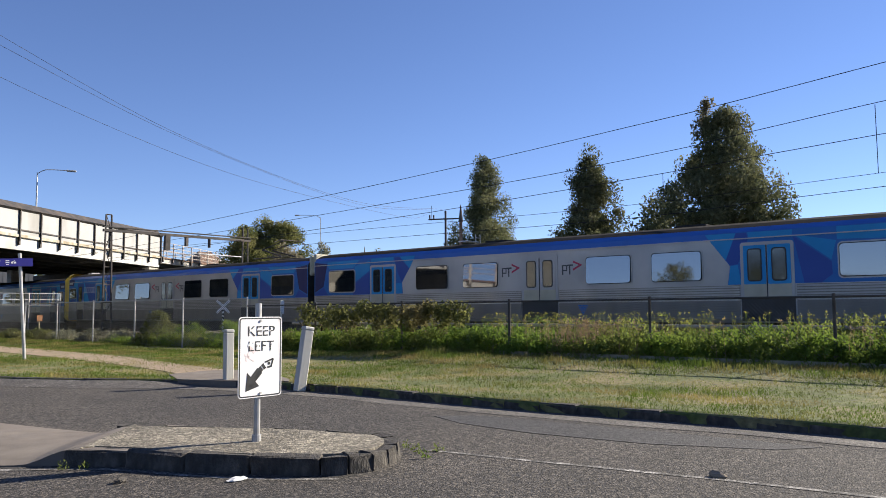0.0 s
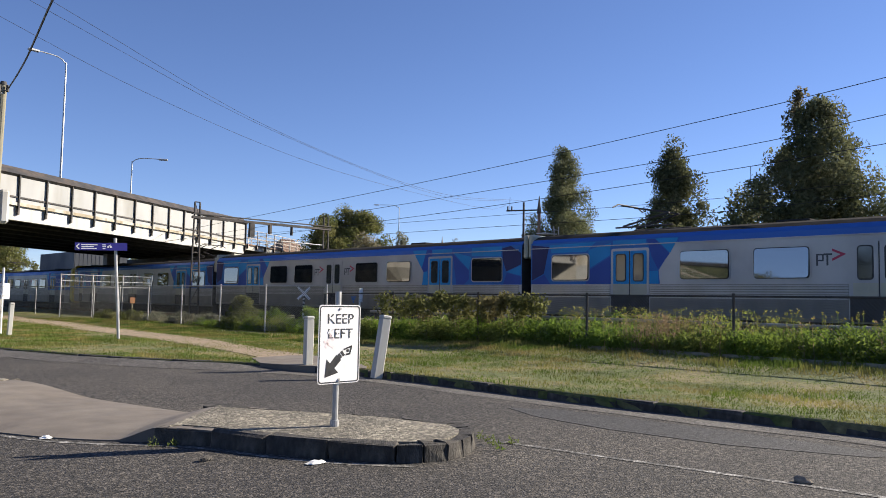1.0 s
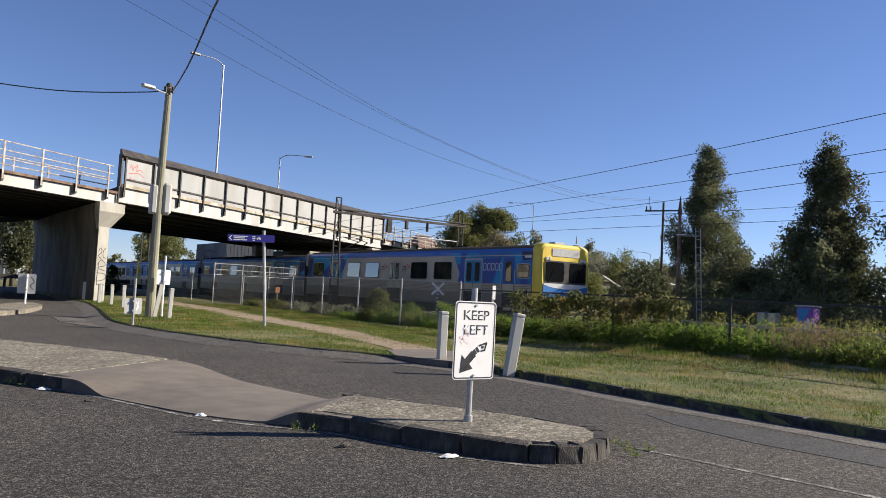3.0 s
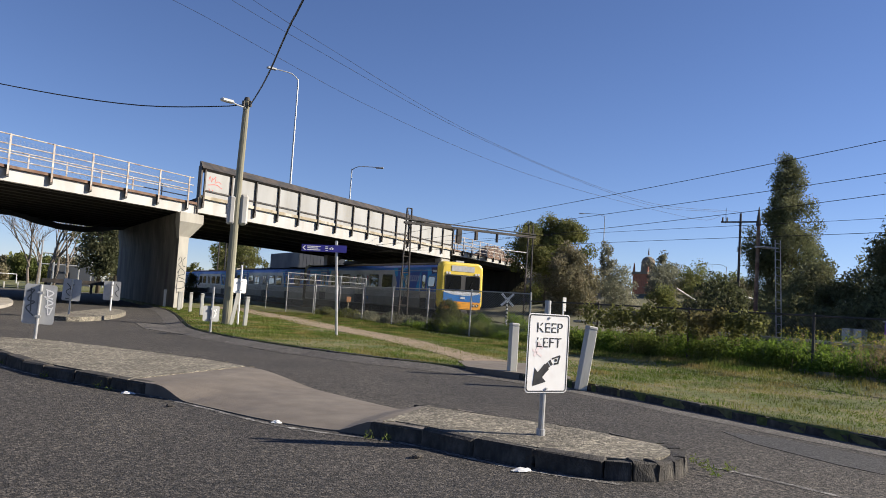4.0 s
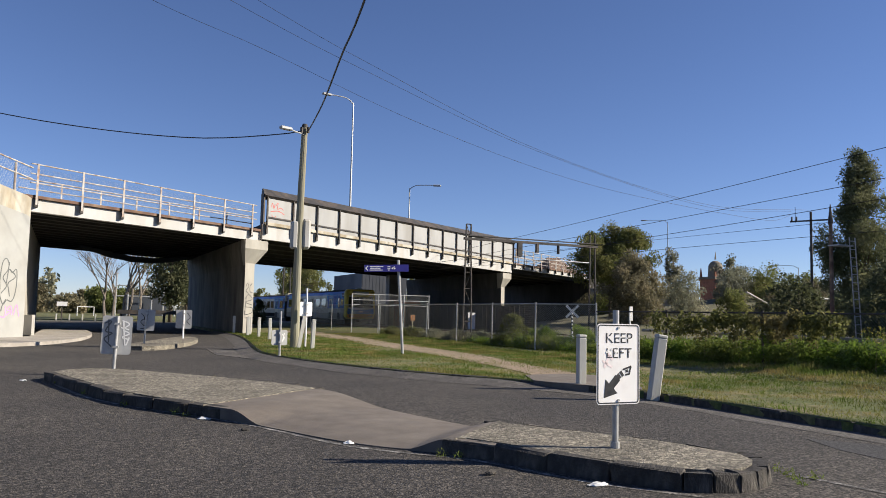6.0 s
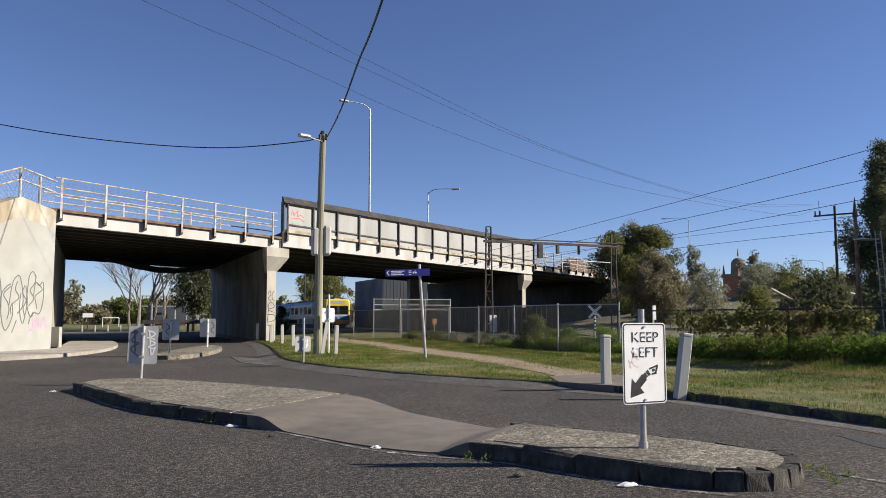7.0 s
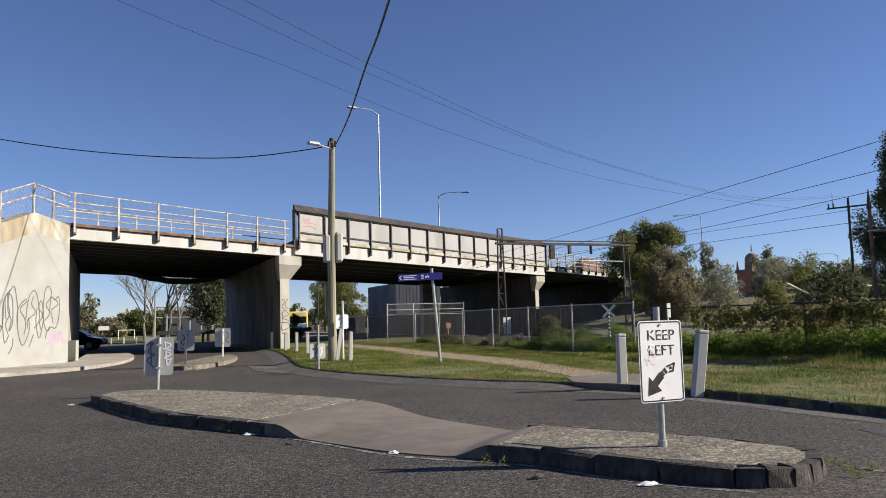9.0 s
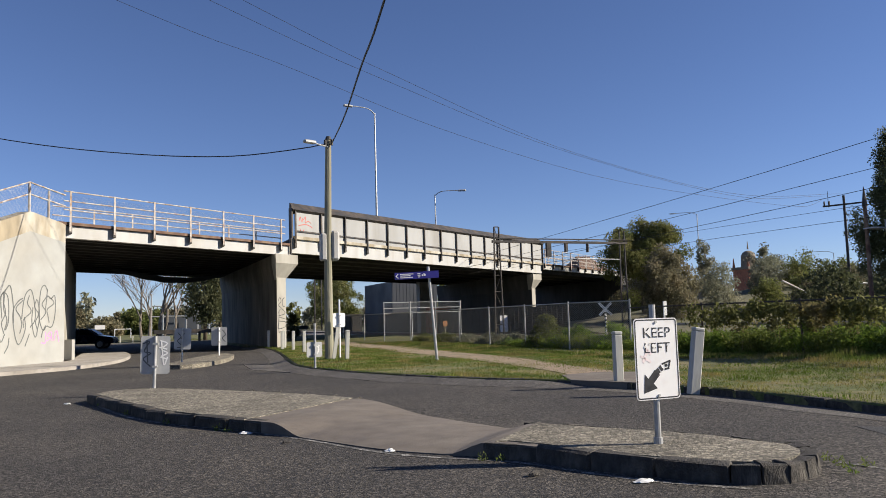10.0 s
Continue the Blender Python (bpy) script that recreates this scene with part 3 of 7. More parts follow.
# the solid white screen with dark posts and a dark hood
for i in range(15):
    s0 = 0.75 + i * 2.16
    part("screen_panel", one_bar(s0 + 0.05, s0 + 2.11, -0.08, -0.03, 6.12, 7.5 + 0.0085 * s0), SCREEN_PANEL, bridge)
for i in range(16):
    s = 0.75 + i * 2.16
    bm = one_bar(s - 0.05, s + 0.05, -0.2, -0.03, 5.75, 7.52 + 0.0085 * s)
    bar(bm, s - 0.07, s + 0.07, -0.17, 0.02, 5.5, 5.78)
    part("screen_post", bm, DARK_STEEL, bridge, "dark steel screen post")
part("screen_rail", one_bar(0.7, 33.2, -0.14, -0.03, 6.38, 6.46), DARK_STEEL, bridge)
part("screen_foot", one_bar(0.6, 33.2, -0.14, 0.1, 5.97, 6.14), STAIN, bridge, "rust-stained ledge")
bm = bmesh.new()
prof = ((-0.1, 7.75), (-0.26, 7.86), (0.35, 8.32), (0.5, 8.3), (0.5, 7.75))
a = [bm.verts.new(on_bridge(0.5, d, z - 0.28)) for d, z in prof]
b = [bm.verts.new(on_bridge(33.3, d, z)) for d, z in prof]
for i in range(5):
    bm.faces.new((a[i], b[i], b[(i + 1) % 5], a[(i + 1) % 5]))
bm.faces.new(a[::-1]), bm.faces.new(b)
bmesh.ops.recalc_face_normals(bm, faces=bm.faces[:])
part("screen_hood", bm, DARK_STEEL, bridge, "dark sloping hood over the screen")
part("screen_end", one_bar(0.45, 0.55, -0.1, 0.5, 6.0, 7.75), DARK_STEEL, bridge)
part("downpipe", one_tube([on_bridge(0.35, -0.1, 6.0), on_bridge(0.35, -0.1, 5.1)], 0.06), DARK_STEEL, bridge)


def pier(s, name_label, wall=CONCRETE):
    p = thing("bridge_pier", name_label, "bridge pier", kind="structure")
    bm = bmesh.new()
    q = [(s - 0.35, -0.05), (s + 0.32, -0.05), (s + 0.32, WIDE), (s - 0.35, WIDE)]
    v0 = [bm.verts.new(on_bridge(a, d, -0.1)) for a, d in q]
    v1 = [bm.verts.new(on_bridge(a, d, 4.0)) for a, d in q]
    for i in range(4):
        bm.faces.new((v0[i], v0[(i + 1) % 4], v1[(i + 1) % 4], v1[i]))
    bm.faces.new(v1)
    # side walls take a shade-darkened colour, the sunlit end the paler concrete
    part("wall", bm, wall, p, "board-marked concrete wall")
    part("end_face", one_bar(s - 0.36, s + 0.33, -0.12, -0.055, -0.1, 3.8), CONCRETE, p, "pale concrete pier end")
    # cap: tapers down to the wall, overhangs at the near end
    # lit near end pale, the rest in the wall's shade-darkened colour
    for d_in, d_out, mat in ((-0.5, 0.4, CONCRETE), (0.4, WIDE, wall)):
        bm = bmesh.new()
        rings = []
        for lo, hi, d0, z in ((-0.35, 0.32, max(d_in, 0.0), 3.7), (-0.55, 1.15, d_in, 4.55), (-0.55, 1.15, d_in, 5.03)):
            rings.append([bm.verts.new(on_bridge(s + a, d, z)) for a, d in ((lo, d0), (hi, d0), (hi, d_out), (lo, d_out))])
        for a, b in zip(rings, rings[1:]):
            for i in range(4):
                bm.faces.new((a[i], a[(i + 1) % 4], b[(i + 1) % 4], b[i]))
        bm.faces.new(rings[-1])
        bm.faces.new(rings[0][::-1])
        part("cap", bm, mat, p, "flared concrete cap")
    return p


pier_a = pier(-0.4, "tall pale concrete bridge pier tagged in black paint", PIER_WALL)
pier_b = pier(31.0, "tall concrete bridge pier beside the railway", SOOTY_SHADED)

# abutment and wing wall
abut = thing("abutment_wall", "cream-painted concrete wing wall with line graffiti", "bridge abutment", kind="structure")
A = on_bridge(S_L, 0.0)
W = Vector((-0.56, -0.83, 0)).normalized()
N_ = Vector((0.83, -0.56, 0)).normalized()
bm = bmesh.new()
far_in = on_bridge(S_L, WIDE)
outline = [(A.x, A.y), (far_in.x, far_in.y), (far_in.x - 30, far_in.y - 20), tuple((A + W * 26 - N_ * 1.2).xy), tuple((A + W * 26).xy)]
part("inner_wall", prism(bmesh.new(), outline[:2] + [(far_in.x - 3, far_in.y - 2.2), (A.x - 3, A.y - 2.2)], -0.1, 5.4), CONCRETE, abut, "shaded concrete abutment face")
bm = bmesh.new()
ridge = [(A.x - 0.6, A.y - 0.6), (far_in.x - 1, far_in.y - 0.7), (far_in.x - 22, far_in.y - 16), (A.x - 18, A.y - 12)]
foot = [(A.x - 5.5, A.y - 9.5), (far_in.x - 1, far_in.y + 8), (far_in.x - 28, far_in.y - 12), (A.x - 20, A.y - 20)]
hi = [bm.verts.new((x, y, 5.35)) for x, y in ridge]
lo = [bm.verts.new((x, y, -0.1)) for x, y in foot]
bm.faces.new(hi)
for i in range(4):
    bm.faces.new((lo[i], lo[(i + 1) % 4], hi[(i + 1) % 4], hi[i]))
bmesh.ops.recalc_face_normals(bm, faces=bm.faces[:])
tagged(mesh_object("embankment", bm, SCRUB), "grassed embankment of the bridge approach", "embankment", kind="structure")
bm = bmesh.new()
tops = [(0.0, 5.55), (0.25, 5.62), (1.95, 5.85), (4.0, 5.1), (10.0, 2.4)]
fr = [A + W * s + N_ * 0.25 for s, z in tops]
lo_f, hi_f = [bm.verts.new((p.x, p.y, -0.1)) for p in fr], [bm.verts.new((p.x, p.y, z - 0.75)) for p, (s, z) in zip(fr, tops)]
up_f = [bm.verts.new((p.x, p.y, z)) for p, (s, z) in zip(fr, tops)]
bk = [p - N_ * 0.6 for p in fr]
lo_b, up_b = [bm.verts.new((p.x, p.y, -0.1)) for p in bk], [bm.verts.new((p.x, p.y, z)) for p, (s, z) in zip(bk, tops)]
n = len(tops)
for i in range(n - 1):
    bm.faces.new((lo_f[i], lo_f[i + 1], hi_f[i + 1], hi_f[i]))
    f = bm.faces.new((hi_f[i], hi_f[i + 1], up_f[i + 1], up_f[i]))
    f.material_index = 1
    f = bm.faces.new((up_f[i], up_f[i + 1], up_b[i + 1], up_b[i]))
    f.material_index = 1
    bm.faces.new((up_b[i], up_b[i + 1], lo_b[i + 1], lo_b[i]))
for i in (0, n - 1):
    bm.faces.new((lo_f[i], hi_f[i], up_f[i], up_b[i], lo_b[i]))
bmesh.ops.recalc_face_normals(bm, faces=bm.faces[:])
part("wing", bm, [WING_PAINT, STAIN], abut)
for s, z0 in ((0.9, 5.6), (1.95, 5.75), (3.6, 5.2), (5.8, 4.4)):
    p = A + W * s + N_ * 0.18
    part("rail_post", one_tube([(p.x, p.y, z0 - 0.6), (p.x, p.y, z0 + 1.2)], 0.045, 6), RAIL_PAINT, abut)
for dz in (1.15, 0.7):
    part("rail", one_tube([A + W * s + N_ * 0.18 + Vector((0, 0, z + dz)) for s, z in ((-0.05, 5.62), (1.95, 5.82), (3.6, 5.2), (12, 2.3))], 0.03, 6), RAIL_PAINT, abut)
bm = bmesh.new()
for k in range(24):
    tube(bm, [A + W * s + N_ * 0.15 + Vector((0, 0, z + 0.1 + k * 0.045)) for s, z in ((0.0, 5.6), (1.95, 5.78), (3.6, 5.15), (12, 2.3))], 0.003, 3)
part("wire_mesh", bm, GALV, abut)
part("guide_post", prism(bmesh.new(), [(A.x + 0.1, A.y + 1.6), (A.x + 0.4, A.y + 1.4), (A.x + 0.5, A.y + 1.6), (A.x + 0.2, A.y + 1.8)], 0.1, 0.95), WHITE_STEEL, abut, "white painted concrete foot")

abut_r = thing("abutment_wall", "dark concrete far abutment below the bridge", "bridge abutment", kind="structure")
q = [on_bridge(S_R, -0.1), on_bridge(S_R, WIDE), on_bridge(S_R + 60, WIDE), on_bridge(S_R + 60, -0.1)]
# wall colour already holds the shade below the deck
part("inner_wall", prism(bmesh.new(), [tuple(p.xy) for p in q], -0.1, 5.72), SOOTY_SHADED, abut_r)
q = [on_bridge(S_R, -0.1), on_bridge(S_R + 0.5, -0.1), on_bridge(S_R + 9, -8), on_bridge(S_R + 8.4, -8.2)]
part("wing", prism(bmesh.new(), [tuple(p.xy) for p in q], -0.1, 4.6), CONCRETE, abut_r)


# graffiti strokes as flat ribbons on a wall
def strokes(parent, origin, along, out, lines_, mat, width=0.05, name="tag"):
    bm = bmesh.new()
    up = Vector((0, 0, 1))
    for pts in lines_:
        c = smooth_line([(x, y) for x, y in pts], 0.06)
        d = np.gradient(c, axis=0)
        d /= np.linalg.norm(d, axis=1)[:, None] + 1e-9
        n2 = np.stack([-d[:, 1], d[:, 0]], -1) * width / 2
        rows = [[bm.verts.new(origin + along * q[0] + up * q[1] + out * 0.005) for q in (c[i] + n2[i], c[i] - n2[i])] for i in range(len(c))]
        for a, b in zip(rows, rows[1:]):
            bm.faces.new((a[0], a[1], b[1], b[0]))
    return part(name, bm, mat, parent, "spray-painted graffiti tag")


rg = random.Random(12)
wing_lines = []
for k in range(9):
    cx, cz, rx_, rz_ = 0.8 + k * 0.42 + rg.uniform(-.12, .12), 2.0 + rg.uniform(-.25, .3), rg.uniform(0.22, 0.36), rg.uniform(0.65, 1.05)
    a0 = rg.uniform(0, 6.28)
    wing_lines.append([(cx + rx_ * rg.uniform(0.6, 1.25) * math.cos(a0 + i * 0.75), cz + rz_ * rg.uniform(0.65, 1.15) * math.sin(a0 + i * 0.75)) for i in range(rg.randint(6, 9))])
    wing_lines.append([(cx + rx_ * rg.uniform(-0.7, 0.7), cz + rz_ * (0.8 - i * 0.36)) for i in range(5)])
    if k % 2:
        wing_lines.append([(cx - 0.1, cz - rz_ * 0.9), (cx + rg.uniform(-.15, .1), cz - rz_ * 1.2), (cx + 0.12, cz - rz_ * 1.45)])
for k in range(2):
    wing_lines.append([(4.9 + 0.4 * k, 2.4), (5.3, 2.7 - 0.2 * k), (5.2, 1.9), (5.6, 1.4), (5.1, 1.2), (5.9, 1.0 + 0.3 * k)])
face = A + N_ * 0.25
strokes(abut, face, W, N_, wing_lines, INK_GREY, 0.045)
strokes(abut, face, W, N_, [[(0.3, 0.9), (0.45, 1.35), (0.6, 0.95)], [(0.7, 0.95), (0.75, 1.3), (0.95, 1.15), (0.75, 1.1), (0.98, 0.95)], [(1.05, 1.3), (1.05, 0.9), (1.3, 0.9)]], INK_PINK, 0.05)
pf = on_bridge(-0.75, -0.12)
uv = Vector((UX, UY, 0))
pl = [[(0.08, 2.55), (0.2, 2.75), (0.3, 2.55), (0.1, 2.35), (0.3, 2.2)], [(0.55, 2.75), (0.4, 2.6), (0.42, 2.3), (0.6, 2.25)], [(0.05, 1.9), (0.3, 2.15), (0.6, 1.9), (0.1, 1.75), (0.6, 1.6)], [(0.05, 1.5), (0.6, 1.45), (0.6, 1.2), (0.08, 1.1), (0.1, 1.4)], [(0.1, 0.9), (0.5, 0.95), (0.25, 0.4), (0.55, 0.35)], [(0.15, 2.0), (0.1, 1.3), (0.12, 0.9)]]
strokes(pier_a, pf, uv, Vector((UY, -UX, 0)), pl, INK_BLACK, 0.035)
strokes(bridge, on_bridge(0.85, -0.08, 0), uv, Vector((UY, -UX, 0)), [[(0.2, 7.0), (0.3, 7.25), (0.42, 6.95), (0.5, 7.2)], [(0.55, 7.1), (0.75, 7.3), (0.7, 6.95), (0.95, 7.05), (1.2, 6.95)], [(0.15, 6.75), (0.8, 6.85), (1.3, 6.7)], [(0.25, 6.6), (0.4, 6.4), (0.6, 6.55)]], INK_RED, 0.04)

# sagging cloth under the deck
bm = bmesh.new()
cols = []
for i in range(25):
    u = i / 24
    p = on_bridge(-11 + 11 * u, 15.0)
    sag = 0.75 * math.sin(math.pi * u) ** 1.2
    cols.append([bm.verts.new((p.x, p.y - 3 * w, 5.15 - sag * (1 - 0.3 * w) + 0.02 * math.sin(u * 40))) for w in (0, 0.5, 1)])
for a, b in zip(cols, cols[1:]):
    for j in range(2):
        bm.faces.new((a[j], b[j], b[j + 1], a[j + 1]))
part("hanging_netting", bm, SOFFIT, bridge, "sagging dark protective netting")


# ---- street lamps and poles ----
def street_lamp(x, y, z0, z1, arm, label, box_at=None):
    t = thing("street_lamp", label, "street lamp", "street lamps")
    part("pole", one_tube([(x, y, z0), (x, y, z1)], 0.09, 8, 0.05), GALV, t)
    ax, ay = arm
    pts = smooth_line([(x, y, z1 - 0.1), (x + ax * 0.25, y + ay * 0.25, z1 + 0.25), (x + ax * 0.8, y + ay * 0.8, z1 + 0.3), (x + ax, y + ay, z1 + 0.28)], 0.3)
    part("arm", one_tube(pts, 0.035, 6), GALV, t)
    bm = one_box(-0.35, 0.35, -0.12, 0.12, -0.06, 0.09, bevel=0.04, m=Matrix.Translation((x + ax * 1.1, y + ay * 1.1, z1 + 0.26)) @ Matrix.Rotation(math.atan2(ay, ax), 4, "Z"))
    part("lamp_head", bm, SIGN_BACK, t, "grey lantern head")
    if box_at:
        part("switch_box", one_box(x - 0.15, x + 0.15, y - 0.12, y + 0.12, box_at, box_at + 0.7), DARK_STEEL, t)
    return t


RX, RY = UX, UY
street_lamp(16.62, 53.45, 6.3, 16.5, (-1.9, -0.35), "tall galvanised street lamp standing on the bridge", 8.1)
street_lamp(25.6, 64.5, 6.3, 12.55, (2.0, -1.0), "galvanised street lamp on the bridge, arm outwards")
street_lamp(71.34, 83.72, 5.0, 14.5, (-2.2, 1.9), "distant galvanised street lamp on the approach road")
street_lamp(90.4, 78.9, 0.0, 8.9, (-1.9, 2.1), "distant street lamp beyond the railway")

pole = thing("power_pole", "leaning weathered timber power pole with small lamp", "power pole")
part("pole", one_tube([(6.34, 26.39, 0.0), (6.35, 26.39, 4), (6.42, 26.37, 7.75)], 0.16, 12, 0.105), TIMBER, pole)
part("pole_cap", one_tube([(6.42, 26.37, 7.72), (6.42, 26.37, 7.84)], 0.118, 12, 0.08), DARK_STEEL, pole)
part("lamp_arm", one_tube([(6.42, 26.3, 7.45), (6.0, 25.9, 7.42), (5.75, 25.75, 7.45)], 0.025, 6), GALV, pole)
part("lamp_head", one_box(-0.35, 0.1, -0.09, 0.09, -0.06, 0.05, bevel=0.03, m=Matrix.Translation((5.72, 25.7, 7.45)) @ Matrix.Rotation(radians(20), 4, "Z")), SIGN_BACK, pole, "small grey lantern")
part("insulator", one_tube([(6.5, 26.2, 7.5), (6.5, 26.2, 7.7)], 0.05, 8), DARK_STEEL, pole)
part("insulator", one_tube([(6.28, 26.25, 7.48), (6.28, 26.25, 7.68)], 0.05, 8), DARK_STEEL, pole)
part("service_box", one_box(6.09, 6.3, 26.25, 26.6, 3.47, 4.42, bevel=0.05), WHITE_STEEL, pole, "white metal service box")
part("service_box", one_box(6.46, 6.75, 26.25, 26.6, 3.47, 4.52, bevel=0.08), WHITE_STEEL, pole, "white metal service box")
part("strut", one_box(-0.06, 0.06, -0.03, 0.03, 0, 1.15, m=Matrix.Translation((6.36, 25.9, 0.05)) @ Matrix.Rotation(radians(9), 4, "Y")), WHITE_POST, pole)


# ---- road signs ----
def glyphs(text, size, mat, parent, m, name="lettering"):
    cu = bpy.data.curves.new(name, "FONT")
    cu.body, cu.size, cu.align_x, cu.extrude, cu.offset = text, size, "CENTER", 0.001, -size * 0.006
    ob = new(name, cu)
    me = bpy.data.meshes.new_from_object(ob)
    bpy.data.objects.remove(ob)
    me.materials.append(mat)
    o = new(name, me)
    o.parent = parent
    o.matrix_basis = m
    return o


# keep-left sign: local x to the sign's right as read, y up, z out of its face
SF = Vector((0.02, -1.0, 0)).normalized()
keep = thing("keep_left_sign", "weathered white traffic sign, peeling black lettering, on galvanised post", "road sign", at=Matrix.Translation((4.45, 6.07, 0.15)) @ Matrix.Rotation(math.atan2(SF.y, SF.x) + math.pi / 2, 4, "Z") @ Matrix.Rotation(radians(90), 4, "X"))
part("post", one_tube([(0, -0.02, -0.04), (0.005, 1.28, -0.04)], 0.03, 12), GALV, keep, "dull galvanised tube post")
part("post_collar", one_tube([(0, 0.0, -0.04), (0, 0.06, -0.04)], 0.042, 12), SIGN_BACK, keep)
cy, SW, SH = 0.78, 0.495, 0.745
bm = plate(bmesh.new(), [(x, y + cy, 0) for x, y in rounded(SW, SH, 0.035)], (0, 0, 1), 0.004)
part("panel", bm, SIGN_WHITE, keep)
bm = bmesh.new()
o1, o2 = rounded(SW - 0.018, SH - 0.018, 0.03), rounded(SW - 0.04, SH - 0.04, 0.022)
va, vb = [bm.verts.new((x, y + cy, 0.006)) for x, y in o1], [bm.verts.new((x, y + cy, 0.006)) for x, y in o2]
for i in range(len(o1)):
    bm.faces.new((va[i], va[(i + 1) % len(o1)], vb[(i + 1) % len(o1)], vb[i]))
part("border", bm, SIGN_BLACK, keep, "black line border")
glyphs("KEEP", 0.135, SIGN_BLACK, keep, Matrix.Translation((0.005, cy + 0.195, 0.006)) @ Matrix.Diagonal((1.09, 1, 1, 1)))
glyphs("LEFT", 0.135, SIGN_BLACK, keep, Matrix.Translation((0.005, cy + 0.055, 0.006)) @ Matrix.Diagonal((1.09, 1, 1, 1)))
# peeled strips over the lettering
bm = bmesh.new()
rg = random.Random(8)
for k in range(15):
    x, y = rg.uniform(-0.14, 0.15), cy + (rg.uniform(0.1, 0.14) if k < 10 else rg.uniform(0.22, 0.26))
    w, h = rg.uniform(0.006, 0.024), rg.uniform(0.005, 0.012)
    plate(bm, [(x - w, y - h, 0.007), (x + w * 0.6, y - h * 0.7, 0.007), (x + w, y + h, 0.007), (x - w * 0.5, y + h * 0.8, 0.007)], (0, 0, 1), 0.0012)
tagged(part("peeling_paint", bm, SIGN_WHITE, keep, "flaked white patches over the letters"), kind="stuff")
bm = bmesh.new()
arrow = [(-0.15, -0.31), (-0.01, -0.27), (-0.05, -0.225), (0.02, -0.15), (-0.03, -0.1), (-0.1, -0.18), (-0.135, -0.14)]
plate(bm, [(x * 1.09, y + cy, 0.005) for x, y in arrow], (0, 0, 1), 0.002)
part("arrow", bm, SIGN_BLACK, keep, "black down-left arrow")
bm = bmesh.new()
for q in ([(0.005, -0.145), (0.03, -0.125), (0.0, -0.085), (-0.022, -0.105)], [(0.04, -0.12), (0.06, -0.105), (0.03, -0.06), (0.008, -0.078)], [(0.07, -0.11), (0.125, -0.1), (0.115, -0.085), (0.075, -0.092)], [(0.12, -0.1), (0.14, -0.03), (0.125, -0.025), (0.108, -0.09)], [(0.05, -0.06), (0.14, -0.03), (0.135, -0.015), (0.045, -0.045)], [(0.08, -0.08), (0.105, -0.075), (0.1, -0.05), (0.075, -0.055)]):
    plate(bm, [(x * 1.09, y + cy, 0.005) for x, y in q], (0, 0, 1), 0.002)
part("arrow_tail", bm, SIGN_BLACK, keep, "scratched arrow tail with sticker")
bm = bmesh.new()
for q in ([(-0.16, -0.02), (-0.1, 0.1), (-0.08, 0.08), (-0.14, -0.04)], [(-0.12, 0.12), (-0.05, 0.05), (-0.07, 0.03), (-0.13, 0.1)], [(-0.17, 0.04), (-0.06, -0.02), (-0.07, -0.04), (-0.17, 0.02)]):
    bm.faces.new([bm.verts.new((x * 1.09, y + cy, 0.0058)) for x, y in q][::-1])
FADED = material("faded pink paint", (0.8, 0.69, 0.68), 0.5, 0, 0.1, 20)
part("faded_tag", bm, FADED, keep, "faint pink scribble")
for y in (cy + 0.335, cy - 0.335):
    part("bolt", one_tube([(0.0, y, 0.004), (0.0, y, 0.014)], 0.012, 10), GALV, keep)


def blank_sign(x, y, label, w, h, zb, ztop, turn, lean=0.0, tag=None, white_post=False, group="back-turned road signs", panel=SIGN_BACK):
    """A road sign seen from behind: post in front of the grey panel."""
    t = thing("road_sign", label, "road sign", group, at=Matrix.Translation((x, y, 0.12)) @ Matrix.Rotation(radians(turn), 4, "Z") @ Matrix.Rotation(radians(lean), 4, "Y"))
    part("post", one_tube([(0, -0.035, -0.05), (0, -0.035, ztop)], 0.033, 10), SIGN_WHITE if white_post else GALV, t)
    bm = plate(bmesh.new(), [(px, 0.0, pz + zb + h / 2) for px, pz in rounded(w, h, 0.05)], (0, 1, 0), 0.004)
    part("panel", bm, panel, t, "plain sheet-metal panel")
    for z in (zb + h * 0.2, zb + h * 0.8):
        part("bracket", one_box(-0.05, 0.05, -0.075, 0.0, z - 0.02, z + 0.02), GALV, t)
    if tag:
        for mat, ls in tag:
            bm = bmesh.new()
            for pts in ls:
                c = smooth_line([(px * w, pz * h + zb + h / 2) for px, pz in pts], 0.03)
                d = np.gradient(c, axis=0)
                d /= np.linalg.norm(d, axis=1)[:, None] + 1e-9
                n2 = np.stack([-d[:, 1], d[:, 0]], -1) * 0.013
                rows = [[bm.verts.new((q[0], -0.004, q[1])) for q in (c[i] - n2[i], c[i] + n2[i])] for i in range(len(c))]
                for a, b in zip(rows, rows[1:]):
                    bm.faces.new((a[0], a[1], b[1], b[0]))
            part("tag", bm, mat, t, "scrawled marker tag")
    return t


